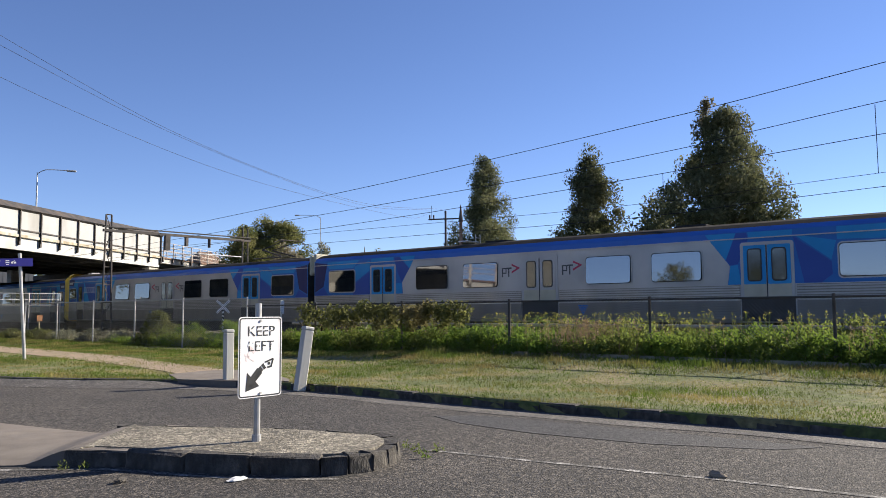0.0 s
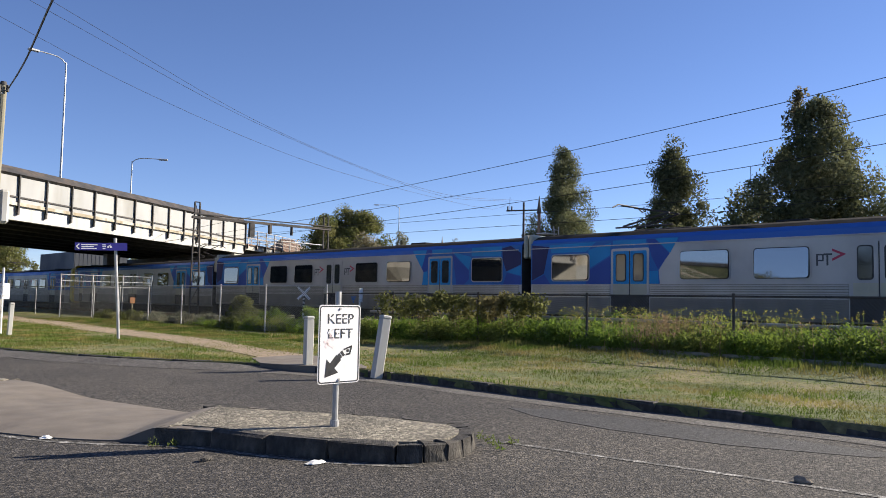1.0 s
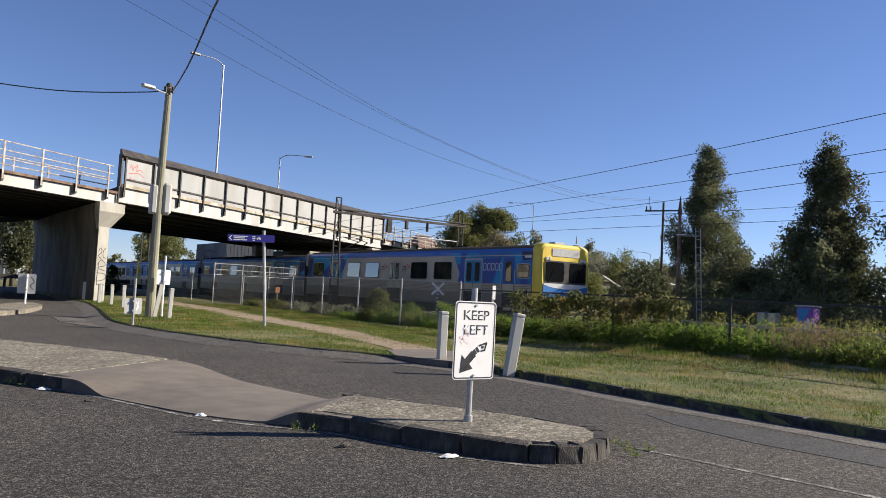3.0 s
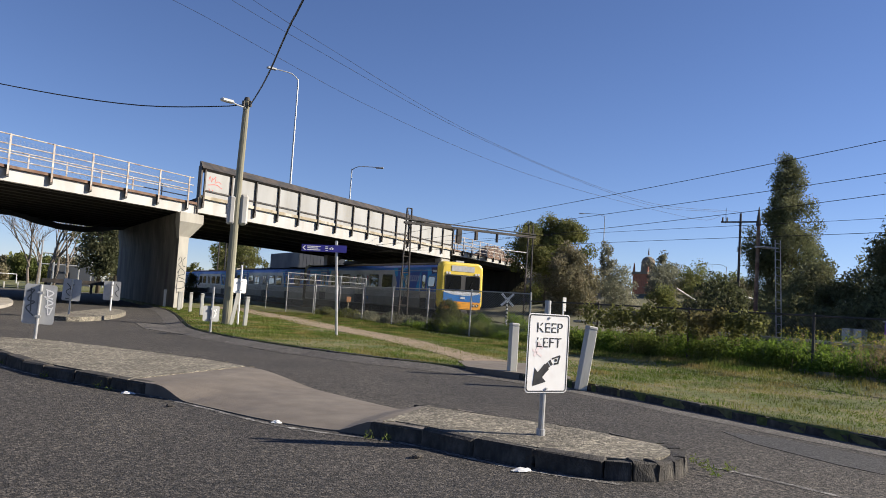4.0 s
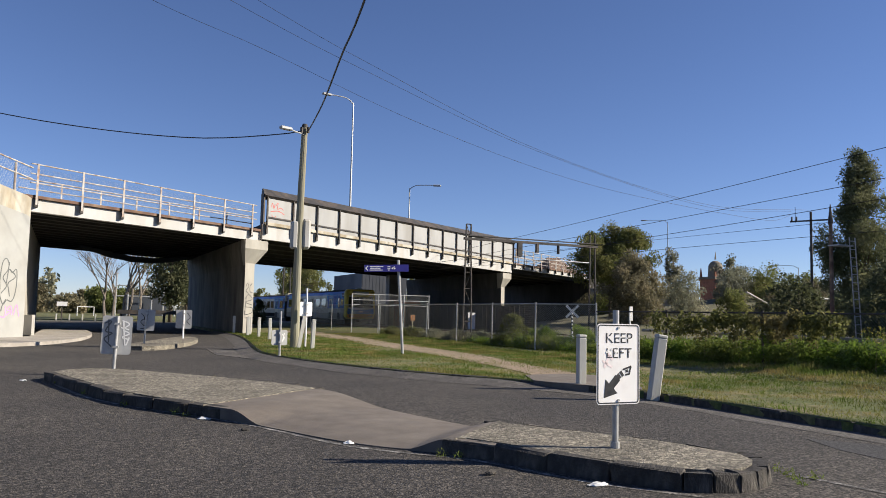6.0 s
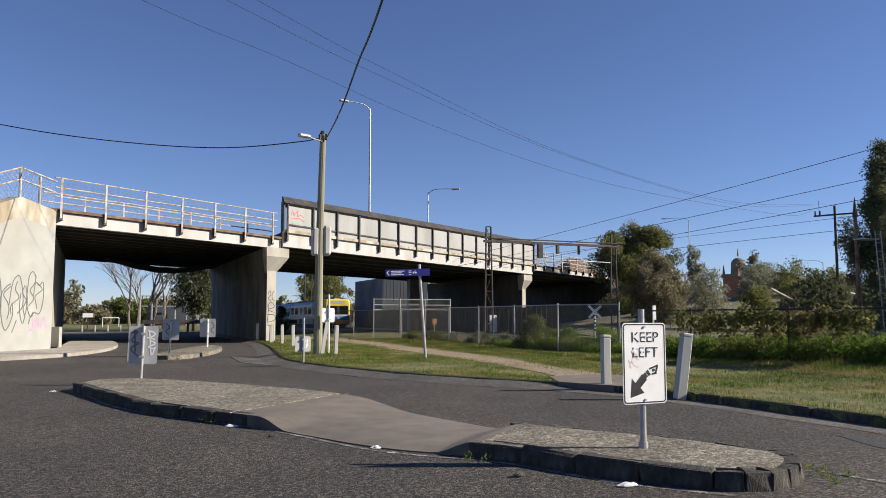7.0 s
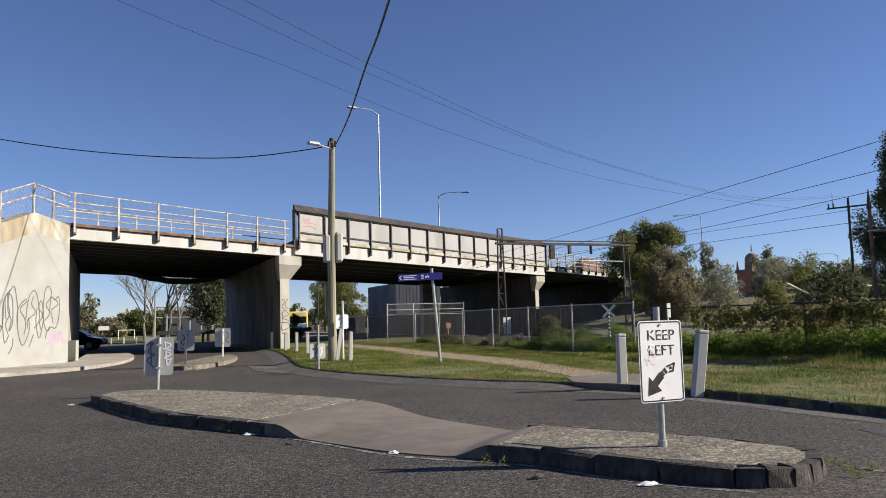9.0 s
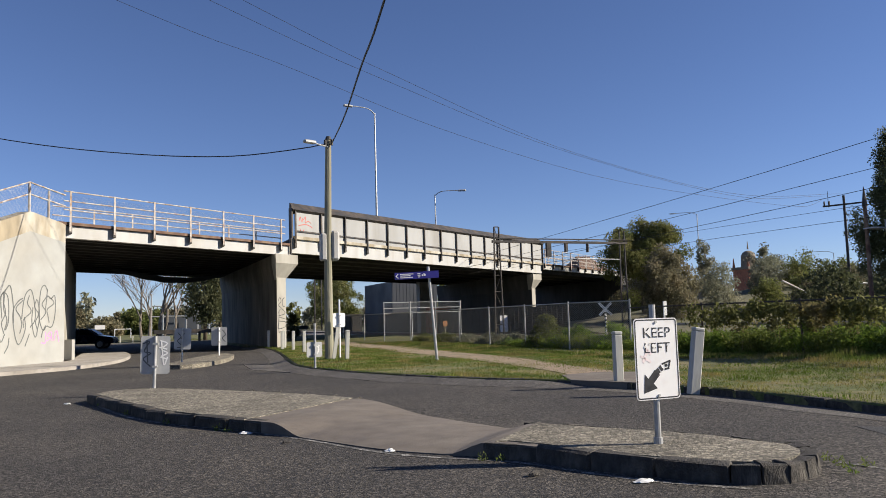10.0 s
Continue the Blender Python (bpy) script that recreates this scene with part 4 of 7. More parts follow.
zig = [[(-0.42, 0.3), (-0.2, 0.36), (-0.38, 0.1), (-0.15, 0.05), (-0.4, -0.1), (-0.15, -0.3)], [(-0.3, 0.4), (-0.25, -0.2)]]
zag = [[(0.15, 0.38), (0.4, 0.3), (0.2, 0.15), (0.42, 0.05), (0.18, -0.05), (0.4, -0.1)], [(0.2, 0.35), (0.3, -0.25), (0.42, -0.05)], [(0.12, 0.2), (0.4, 0.15)]]
blank_sign(0.43, 16.87, "grey metal sign back tagged in white and black", 0.56, 0.76, 0.30, 1.06, -8, 1.5, [(INK_GREY, zig), (SIGN_WHITE, zag)])
blank_sign(1.69, 28.55, "grey back of a small tagged road sign on the far island", 0.56, 0.72, 0.45, 1.15, -12, 2, [(INK_BLACK, [[(-0.3, 0.3), (-0.1, 0.1), (-0.3, -0.1), (-0.05, -0.3)], [(0.1, 0.3), (-0.1, 0.0)], [(-0.3, -0.4), (-0.1, -0.42)]])])
blank_sign(3.44, 33.23, "grey tagged sign behind a white marker post", 0.62, 0.75, 0.42, 1.15, -12, 0, [(INK_BLACK, [[(0.2, 0.35), (0.4, 0.1), (0.2, -0.1), (0.38, -0.3)]])], True)
blank_sign(4.75, 21.6, "small grey sign on a stout post in the grass edge", 0.46, 0.42, 0.28, 1.22, 10, 0, [(SIGN_WHITE, [[(0.1, 0.3), (0.3, 0.0), (0.15, -0.3)], [(0.3, 0.3), (0.2, -0.2)]])])
blank_sign(6.6, 26.0, "white parking plates on a thin post beside the power pole", 0.46, 0.48, 1.06, 2.0, 12, 0, None, True, panel=SIGN_WHITE)

# wayfinding finger sign
way = thing("street_sign", "blue finger sign with white lettering bars on a leaning grey post", "street sign")
part("post", one_tube([(8.73, 22.41, 0.05), (8.53, 22.47, 2.98)], 0.045, 10), GALV, way)
wm = Matrix.Translation((8.52, 22.43, 2.72)) @ Matrix.Rotation(radians(-12), 4, "Z") @ Matrix.Rotation(radians(-2), 4, "Y")
b1 = part("blade", one_box(-1.05, 0.0, -0.07, -0.05, -0.1, 0.11, m=None), SIGN_BLUE, way)
b1.matrix_basis = wm
b2 = part("blade", one_box(-0.15, 0.32, -0.045, -0.025, -0.1, 0.12), SIGN_BLUE, way)
b2.matrix_basis = wm
for px, pz, w in ((-0.68, 0.055, 0.42), (-0.72, 0.005, 0.32), (-0.69, -0.05, 0.4), (-0.3, 0.055, 0.09), (-0.3, 0.005, 0.09), (-0.3, -0.05, 0.07)):
    o = part("lettering_bar", one_box(px - w / 2, px + w / 2, -0.074, -0.07, pz - 0.013, pz + 0.013), SIGN_WHITE, way)
    o.matrix_basis = wm
o = part("arrow", plate(bmesh.new(), [(-1.03, -0.072, 0.005), (-0.95, -0.072, 0.085), (-0.93, -0.072, 0.065), (-0.99, -0.072, 0.005), (-0.93, -0.072, -0.055), (-0.95, -0.072, -0.075)], (0, -1, 0), 0.003), SIGN_WHITE, way, "white chevron")
o.matrix_basis = wm
bm = bmesh.new()
for cx in (-0.12, -0.19):
    ring = [(cx + 0.03 * math.cos(a), 0.0 + 0.03 * math.sin(a)) for a in np.linspace(0, 2 * math.pi, 10)[:-1]]
    plate(bm, [(x, -0.072, z) for x, z in ring], (0, -1, 0), 0.003)
plate(bm, [(-0.19, -0.072, 0.0), (-0.12, -0.072, 0.05), (-0.12, -0.072, 0.07), (-0.2, -0.072, 0.02)], (0, -1, 0), 0.003)
o = part("symbol", bm, SIGN_WHITE, way, "white bicycle symbol")
o.matrix_basis = wm


# ---- bollards ----
def bollard(x, y, h, w, lean, label, tilt=0.0):
    t = thing("bollard", label, "bollard", "white bollards", at=Matrix.Translation((x, y, 0.1)) @ Matrix.Rotation(radians(tilt), 4, "Z") @ Matrix.Rotation(radians(lean), 4, "Y"))
    bm = one_box(-w / 2, w / 2, -w / 2, w / 2, -0.1, h - 0.06, bevel=0.012)
    part("post", bm, WHITE_POST, t)
    part("cap", one_box(-w / 2 - 0.004, w / 2 + 0.004, -w / 2 - 0.004, w / 2 + 0.004, h - 0.06, h, bevel=0.015), WHITE_POST, t)
    return t


bollard(8.33, 12.32, 0.93, 0.15, 0, "upright square white timber bollard at the path", -10)
bollard(8.52, 10.5, 1.0, 0.165, 8, "leaning square white timber bollard at the path", -15)
for x, y, h in ((6.9, 42.0, 0.92), (7.05, 38.9, 0.9), (7.2, 36.9, 0.9), (6.99, 33.5, 0.92), (7.35, 40.0, 0.9)):
    bollard(x, y, h, 0.13, 0, "slim white bollard near the bridge pier")
bollard(6.75, 25.6, 0.98, 0.12, 2, "tall white guard post beside the power pole")


# ---- railway ----
TRACK_X, RAIL_Z = 23.6, 0.12
rail_bed = tagged(mesh_object("railway_bed", prism(bmesh.new(), [(19.6, -60), (28.6, -60), (28.6, 230), (19.6, 230)], -0.1, 0.02), BALLAST), "stony brown ballast bed of the railway", "railway bed", kind="structure")
track = thing("railway_track", "single railway track on sleepers", "railway track", kind="structure")
for dx in (-0.8, 0.8):
    part("rail", one_box(TRACK_X + dx - 0.035, TRACK_X + dx + 0.035, -60, 230, 0.0, RAIL_Z), RUST, track)
sl = mesh_object("sleeper", one_box(-1.25, 1.25, -0.12, 0.12, -0.06, 0.045), TIMBER)
sleeper_mesh = sl.data
bpy.data.objects.remove(sl)
for i in range(130):
    share("sleeper", sleeper_mesh, Matrix.Translation((TRACK_X, -20 + i * 0.7, 0.02)), track)


# ---- train ----
CAR = 23.55
DOORS = (4.4, 11.87, 19.35)
WINDOWS = ((6.2, 7.85), (8.45, 10.12), (13.58, 15.23), (15.9, 17.57))
NEAR_X = -1.5
Z_SILL, Z_RIB, Z_WB, Z_WT, Z_DT, Z_GUT = 1.0, 2.02, 2.12, 3.08, 3.2, 3.62


def on_side(bm, y0, y1, z0, z1, out, r=0.0, thick=0.006):
    """A plate on the near side, out metres proud of it."""
    pts = rounded(y1 - y0, z1 - z0, r, 3) if r else [(-(y1 - y0) / 2, -(z1 - z0) / 2), ((y1 - y0) / 2, -(z1 - z0) / 2), ((y1 - y0) / 2, (z1 - z0) / 2), (-(y1 - y0) / 2, (z1 - z0) / 2)]
    return plate(bm, [(NEAR_X - out, (y0 + y1) / 2 + a, (z0 + z1) / 2 + b) for a, b in pts], (-1, 0, 0), thick)


def body_shell(y0, y1):
    bm = bmesh.new()
    prof = [(-1.42, 0.95), (-1.5, 1.05), (-1.5, 3.3), (-1.47, 3.5), (-1.36, 3.64), (-1.1, 3.76), (-0.6, 3.86), (0, 3.89)]
    prof = prof + [(-x, z) for x, z in prof[-2::-1]]
    a = [bm.verts.new((x, y0, z)) for x, z in prof]
    b = [bm.verts.new((x, y1, z)) for x, z in prof]
    n = len(prof)
    for i in range(n):
        f = bm.faces.new((a[i], a[(i + 1) % n], b[(i + 1) % n], b[i]))
        z = (prof[i][1] + prof[(i + 1) % n][1]) / 2
        if i == n - 1:
            f.material_index = 2
        elif z > 3.66:
            f.material_index = 3
        elif z > 3.35:
            f.material_index = 1
    for f in (bm.faces.new(a[::-1]), bm.faces.new(b)):
        f.material_index = 2
    bmesh.ops.recalc_face_normals(bm, faces=bm.faces[:])
    return bm


RIB_DIRTY = material("dirty ribbed steel", (0.2, 0.188, 0.168), 0.55, 0.4, 0.2, 2)
ROOF_GREY = material("sooty grey roof", (0.04, 0.037, 0.034), 0.95, 0, 0.25, 2, ior=1.1)


def livery(car, tiles):
    """Flat painted facets in two coats, each a plate."""
    for coat, mat, pts in tiles:
        bm = plate(bmesh.new(), [(NEAR_X - 0.001 - 0.004 * coat, y, z) for y, z in pts], (-1, 0, 0), 0.003)
        part("painted_facet", bm, mat, car)


END_TILES = [
    (0, BLUE_MID, [(0.0, 2.02), (5.5, 2.02), (5.42, 2.55), (6.14, 3.5), (0.0, 3.5)]),
    (1, BLUE_LIGHT, [(6.12, 3.48), (5.54, 2.73), (5.24, 3.48)]),
    (1, BLUE_DEEP, [(5.22, 3.48), (5.53, 2.72), (5.42, 2.57), (5.2, 2.6), (4.9, 3.26), (4.93, 3.48)]),
    (1, BLUE_LIGHT, [(5.41, 2.55), (5.48, 2.03), (5.12, 2.03), (5.2, 2.58)]),
    (1, BLUE_LIGHT, [(4.9, 3.48), (4.87, 3.3), (3.72, 3.34), (3.7, 3.48)]),
    (1, BLUE_DEEP, [(3.69, 3.3), (3.44, 2.03), (3.01, 2.03), (2.73, 2.24), (2.75, 2.58)]),
    (1, BLUE_LIGHT, [(3.66, 3.34), (2.75, 2.62), (2.62, 3.12)]),
    (1, BLUE_LIGHT, [(2.6, 3.48), (2.6, 3.15), (1.05, 3.1), (1.0, 3.48)]),
    (1, NAVY, [(0.98, 3.4), (0.95, 2.95), (0.76, 2.52), (0.04, 2.77), (0.04, 3.2), (0.55, 3.48)]),
    (1, BLUE_LIGHT, [(0.74, 2.5), (0.04, 2.35), (0.04, 2.73)]),
    (1, BLUE_DEEP, [(0.74, 2.47), (0.92, 2.03), (0.04, 2.03), (0.04, 2.32)]),
]
FAR_END_TILES = [
    (0, BLUE_MID, [(18.25, 2.02), (CAR, 2.02), (CAR, 3.5), (17.55, 3.5), (18.29, 2.46)]),
    (1, BLUE_LIGHT, [(18.4, 3.47), (17.88, 3.0), (17.6, 3.47)]),
    (1, BLUE_DEEP, [(18.72, 3.47), (18.54, 2.9), (18.31, 2.48), (17.9, 2.98), (18.43, 3.47)]),
    (1, BLUE_LIGHT, [(18.66, 2.43), (18.62, 2.03), (18.29, 2.03), (18.32, 2.44)]),
    (1, BLUE_LIGHT, [(20.0, 3.47), (20.02, 3.28), (18.75, 3.3), (18.76, 3.47)]),
    (1, BLUE_DEEP, [(20.12, 2.95), (20.98, 2.49), (21.1, 2.03), (20.1, 2.03)]),
    (1, BLUE_LIGHT, [(20.1, 3.4), (21.0, 3.2), (20.98, 2.55), (20.12, 3.0)]),
    (1, NAVY, [(23.5, 3.45), (23.5, 2.16), (22.95, 2.4), (22.72, 3.36)]),
    (1, BLUE_LIGHT, [(22.7, 3.42), (22.6, 3.14), (21.1, 3.14), (20.7, 3.46)]),
    (1, BLUE_DEEP, [(23.5, 2.12), (23.5, 2.03), (22.65, 2.03), (22.93, 2.37)]),
]
CAB_TILES = [
    (0, BLUE_MID, [(0.1, 2.02), (5.68, 2.02), (5.55, 2.48), (6.2, 3.5), (0.1, 3.5)]),
    (1, BLUE_LIGHT, [(6.17, 3.48), (5.78, 2.88), (5.5, 2.98), (5.5, 3.48)]),
    (1, BLUE_DEEP, [(5.76, 2.85), (5.55, 2.5), (5.64, 2.03), (5.16, 2.03), (5.2, 3.1), (4.95, 3.48), (5.48, 3.48), (5.48, 2.97)]),
    (1, BLUE_LIGHT, [(4.92, 3.48), (5.14, 3.24), (3.68, 3.24), (4.1, 3.48)]),
    (1, BLUE_DEEP, [(3.68, 3.14), (3.66, 2.03), (2.92, 2.03), (2.24, 3.24)]),
    (1, BLUE_LIGHT, [(2.2, 3.24), (2.88, 2.03), (2.12, 2.03), (2.12, 3.2)]),
    (1, BLUE_LIGHT, [(1.9, 3.32), (1.28, 3.3), (1.28, 2.05), (1.14, 2.05), (1.12, 2.98), (0.78, 3.1), (0.9, 3.4)]),
    (1, NAVY, [(0.85, 3.48), (0.72, 3.08), (0.12, 3.14), (0.12, 3.48)]),
    (1, BLUE_DEEP, [(0.85, 2.26), (0.9, 2.03), (0.35, 2.03), (0.38, 2.26)]),
]


def passenger_door(car, yc, blue):
    d = part("door", on_side(bmesh.new(), yc - 0.72, yc + 0.72, 1.05, Z_DT, 0.004, 0.08, 0.014), STEEL_BODY, car, "double sliding door in a steel frame")
    for sgn in (-1, 1):
        c = yc + sgn * 0.33
        part("door_leaf", on_side(bmesh.new(), c - 0.305, c + 0.305, 2.02, Z_DT - 0.09, 0.02, 0.03, 0.006), BLUE_LIGHT if blue else STEEL_BODY, d)
        part("door_foot", on_side(bmesh.new(), c - 0.305, c + 0.305, 1.62, 2.02, 0.02, 0, 0.006), DOOR_SILL, d)
        part("window_seal", on_side(bmesh.new(), c - 0.2, c + 0.2, 2.1, Z_DT - 0.18, 0.026, 0.09, 0.008), RUBBER, d)
        part("window_pane", on_side(bmesh.new(), c - 0.165, c + 0.165, 2.135, Z_DT - 0.215, 0.034, 0.07, 0.003), DOOR_GLASS, d)
    part("door_base", on_side(bmesh.new(), yc - 0.72, yc + 0.72, 1.0, 1.62, 0.02, 0, 0.004), GRIME, d)
    part("door_gap", on_side(bmesh.new(), yc - 0.012, yc + 0.012, 1.62, Z_DT - 0.09, 0.027, 0, 0.004), RUBBER, d)


PANE_LEAN = (2.6, 0.9, 2.9, 1.8, 2.2)      # degrees, so that panes mirror different heights


def side_window(car, y0, y1, z0=Z_WB, z1=Z_WT):
    w = part("window", on_side(bmesh.new(), y0, y1, z0, z1, 0.003, 0.12, 0.018), STEEL_BODY, car, "bright metal-framed saloon window")
    part("window_seal", on_side(bmesh.new(), y0 + 0.035, y1 - 0.035, z0 + 0.035, z1 - 0.035, 0.021, 0.1, 0.003), RUBBER, w)
    lean = math.tan(radians(PANE_LEAN[int(y0 * 7) % len(PANE_LEAN)]))
    yc, zc = (y0 + y1) / 2, (z0 + z1) / 2
    pts = [(NEAR_X - 0.046 + lean * b, yc + a, zc + b) for a, b in rounded(y1 - y0 - 0.12, z1 - z0 - 0.12, 0.09, 3)]
    part("window_pane", plate(bmesh.new(), pts, (-1, 0, 0), 0.003), TRAIN_GLASS, w)


def carriage(cab):
    label = "steel suburban train driving carriage with yellow cab and blue facets" if cab else "steel suburban train carriage with blue faceted ends"
    car = thing("train_carriage", label, "train carriage", "carriages of the train")
    part("body", body_shell(0.12 if cab else 0.0, CAR), [STEEL_BODY, BLUE_ROOF, GRIME, ROOF_GREY], car, "stainless steel body with blue cant rail")
    livery(car, (CAB_TILES if cab else END_TILES) + FAR_END_TILES)
    # ribs below the windows, broken by the doors
    stops = [0.15] + [v for d in DOORS for v in (d - 0.76, d + 0.76)] + [CAR - 0.1]
    if cab:
        stops[0:1] = [0.15, 1.25, 2.15]
    for a, b in zip(stops[::2], stops[1::2]):
        o1_, o2_ = [mesh_object("rib", one_box(NEAR_X - 0.03, NEAR_X + 0.01, a, b, 0.0, 0.046), m_) for m_ in (RIB_DIRTY, RIB_STEEL)]
        rib_low, rib_high = o1_.data, o2_.data
        bpy.data.objects.remove(o1_), bpy.data.objects.remove(o2_)
        panel = part("ribbed_panel", on_side(bmesh.new(), a, b, 1.05, 2.0, 0.0005, 0, 0.002), RIB_DIRTY, car, "corrugated stainless lower side")
        for k in range(13):
            share("rib", rib_high if k > 6 else rib_low, Matrix.Translation((0, 0, 1.06 + k * 0.073)), panel)
    for d in DOORS:
        passenger_door(car, d, d < 6 or d > 17)
    for a, b in WINDOWS:
        side_window(car, a, b)
    side_window(car, CAR - 2.6, CAR - 0.95)
    part("rain_gutter", one_box(NEAR_X - 0.03, NEAR_X, 0.15, CAR, 3.3, 3.33), STEEL_BODY, car)
    # marks beside the middle door
    for y in (DOORS[1] - 0.88, DOORS[1] + 1.58):
        bm = bmesh.new()
        for q in ([(0.0, 2.5), (0.05, 2.5), (0.05, 2.82), (0.0, 2.82)], [(0.05, 2.62), (0.2, 2.62), (0.2, 2.66), (0.05, 2.66)], [(0.16, 2.66), (0.2, 2.66), (0.2, 2.82), (0.16, 2.82)], [(0.05, 2.78), (0.16, 2.78), (0.16, 2.82), (0.05, 2.82)], [(0.27, 2.5), (0.32, 2.5), (0.32, 2.82), (0.27, 2.82)], [(0.2, 2.78), (0.42, 2.78), (0.42, 2.83), (0.2, 2.83)]):
            plate(bm, [(NEAR_X - 0.002, y - a, z) for a, z in q], (-1, 0, 0), 0.003)
        part("operator_mark", bm, LOGO_GREY, car, "dark grey operator mark")
        bm = plate(bmesh.new(), [(NEAR_X - 0.002, y - 0.42 - a, z) for a, z in ((0.0, 2.96), (0.36, 2.8), (0.0, 2.62), (0.0, 2.69), (0.22, 2.8), (0.0, 2.89))], (-1, 0, 0), 0.003)
        part("chevron_mark", bm, LOGO_RED, car, "crimson chevron")
    part("triangle_mark", plate(bmesh.new(), [(NEAR_X - 0.027, 10.0, 1.5), (NEAR_X - 0.027, 10.4, 1.5), (NEAR_X - 0.027, 10.2, 1.15)], (-1, 0, 0), 0.003), BLUE_MID, car, "small blue triangle")
    # underside
    part("underframe", one_box(-1.2, 1.2, 0.6, CAR - 0.6, 0.5, 0.98), GRIME, car, "grimy equipment boxes under the floor")
    for yb in (4.2, CAR - 4.2):
        b = part("bogie", one_box(-1.15, 1.15, yb - 1.6, yb + 1.6, 0.45, 0.8, bevel=0.08), GRIME, car, "black wheel bogie")
        for dy in (-1.2, 1.2):
            for x in (-0.95, 0.75):
                part("wheel", one_tube([(x, yb + dy, 0.48), (x + 0.2, yb + dy, 0.48)], 0.46, 20), DARK_STEEL, b)
    # roof gear
    for yv in (7.0, 14.5):
        part("roof_vent", one_box(-0.45, 0.45, yv - 0.5, yv + 0.5, 3.85, 3.94, bevel=0.03), ROOF_GREY, car)
    # gangway bellows at the plain end
    g = one_box(-1.46, 1.46, CAR, CAR + 0.2, 2.98, 3.86, bevel=0.06)
    part("gangway_hood", g, DOOR_SILL, car, "cream ribbed gangway hood")
    part("gangway", one_box(-0.75, 0.75, CAR - 0.02, CAR + 0.22, 1.0, 3.1), RUBBER, car, "black gangway bellows")
    if not cab:
        part("gangway_hood", one_box(-1.46, 1.46, -0.2, 0.0, 2.98, 3.86, bevel=0.06), DOOR_SILL, car, "cream ribbed gangway hood")
        part("gangway", one_box(-0.75, 0.75, -0.22, 0.02, 1.0, 3.1), RUBBER, car, "black gangway bellows")
        side_window(car, 0.95, 2.6)
        return car
    # driver's door and window
    d = part("cab_door", on_side(bmesh.new(), 1.3, 2.1, 1.05, 3.2, 0.004, 0.06, 0.014), BLUE_DEEP, car, "blue driver's door")
    part("door_foot", on_side(bmesh.new(), 1.3, 2.1, 1.62, 2.02, 0.02, 0, 0.006), DOOR_SILL, d)
    part("door_base", on_side(bmesh.new(), 1.3, 2.1, 1.0, 1.62, 0.02, 0, 0.004), GRIME, d)
    part("window_seal", on_side(bmesh.new(), 1.47, 1.93, 2.1, 3.04, 0.02, 0.1, 0.006), RUBBER, d)
    part("window_pane", on_side(bmesh.new(), 1.51, 1.89, 2.14, 3.0, 0.026, 0.09, 0.003), TRAIN_GLASS, d)
    part("handrail", one_tube([(NEAR_X - 0.05, 1.22, 1.5), (NEAR_X - 0.05, 1.22, 2.7)], 0.018, 6), STEEL_BODY, car)
    part("handrail", one_tube([(NEAR_X - 0.05, 2.18, 1.5), (NEAR_X - 0.05, 2.18, 2.7)], 0.018, 6), STEEL_BODY, car)
    side_window(car, 0.22, 1.12, 2.28, 2.95)
    # name and number as plain bars
    for k in range(5):
        y = 3.5 - k * 0.3
        outer, inner = rounded(0.24, 0.36, 0.09, 3), rounded(0.17, 0.29, 0.06, 3)
        bm = bmesh.new()
        va = [bm.verts.new((NEAR_X - 0.012, y - p, 2.8 + q)) for p, q in outer]
        vb = [bm.verts.new((NEAR_X - 0.012, y - p, 2.8 + q)) for p, q in inner]
        for i in range(len(va)):
            bm.faces.new((va[i], va[(i + 1) % len(va)], vb[(i + 1) % len(va)], vb[i]))
        part("name_shape", bm, LOGO_PALE, car, "pale ring of the name transfer")
    bm = on_side(bmesh.new(), 0.15, 0.62, 3.2, 3.32, 0.009, 0, 0.003)
    part("number_bar", bm, LOGO_PALE, car)
    # cab front: yellow surround, dark screen, blue and orange below
    bm = bmesh.new()
    prof = rounded(2.98, 2.83, 0.34, 5)
    rings = []
    for y, k, dz in ((0.14, 1.0, 0.0), (-0.12, 1.0, 0.0), (-0.3, 0.965, 0.0), (-0.36, 0.9, 0.0)):
        rings.append([bm.verts.new((x * k, y - (0.06 if z * k < -0.2 else 0.0), 2.46 + z * k)) for x, z in prof])
    n = len(prof)
    for a, b in zip(rings, rings[1:]):
        for i in range(n):
            bm.faces.new((a[i], a[(i + 1) % n], b[(i + 1) % n], b[i]))
    bm.faces.new(rings[-1])
    bmesh.ops.recalc_face_normals(bm, faces=bm.faces[:])
    front = part("cab_front", bm, YELLOW, car, "yellow cab front")

    def face(x0, x1, z0, z1, y, mat, name, r=0.0, label=""):
        pts = rounded(x1 - x0, z1 - z0, r, 3) if r else [(-(x1 - x0) / 2, -(z1 - z0) / 2), ((x1 - x0) / 2, -(z1 - z0) / 2), ((x1 - x0) / 2, (z1 - z0) / 2), (-(x1 - x0) / 2, (z1 - z0) / 2)]
        return part(name, plate(bmesh.new(), [((x0 + x1) / 2 + a, y, (z0 + z1) / 2 + b) for a, b in pts], (0, -1, 0), 0.02), mat, front, label)

    face(-1.22, 1.22, 2.1, 3.12, -0.40, RUBBER, "screen_surround", 0.12)
    face(-1.16, -0.12, 2.2, 3.06, -0.415, CAR_GLASS, "windscreen", 0.1)
    face(0.22, 1.16, 2.2, 3.06, -0.415, CAR_GLASS, "windscreen", 0.1)
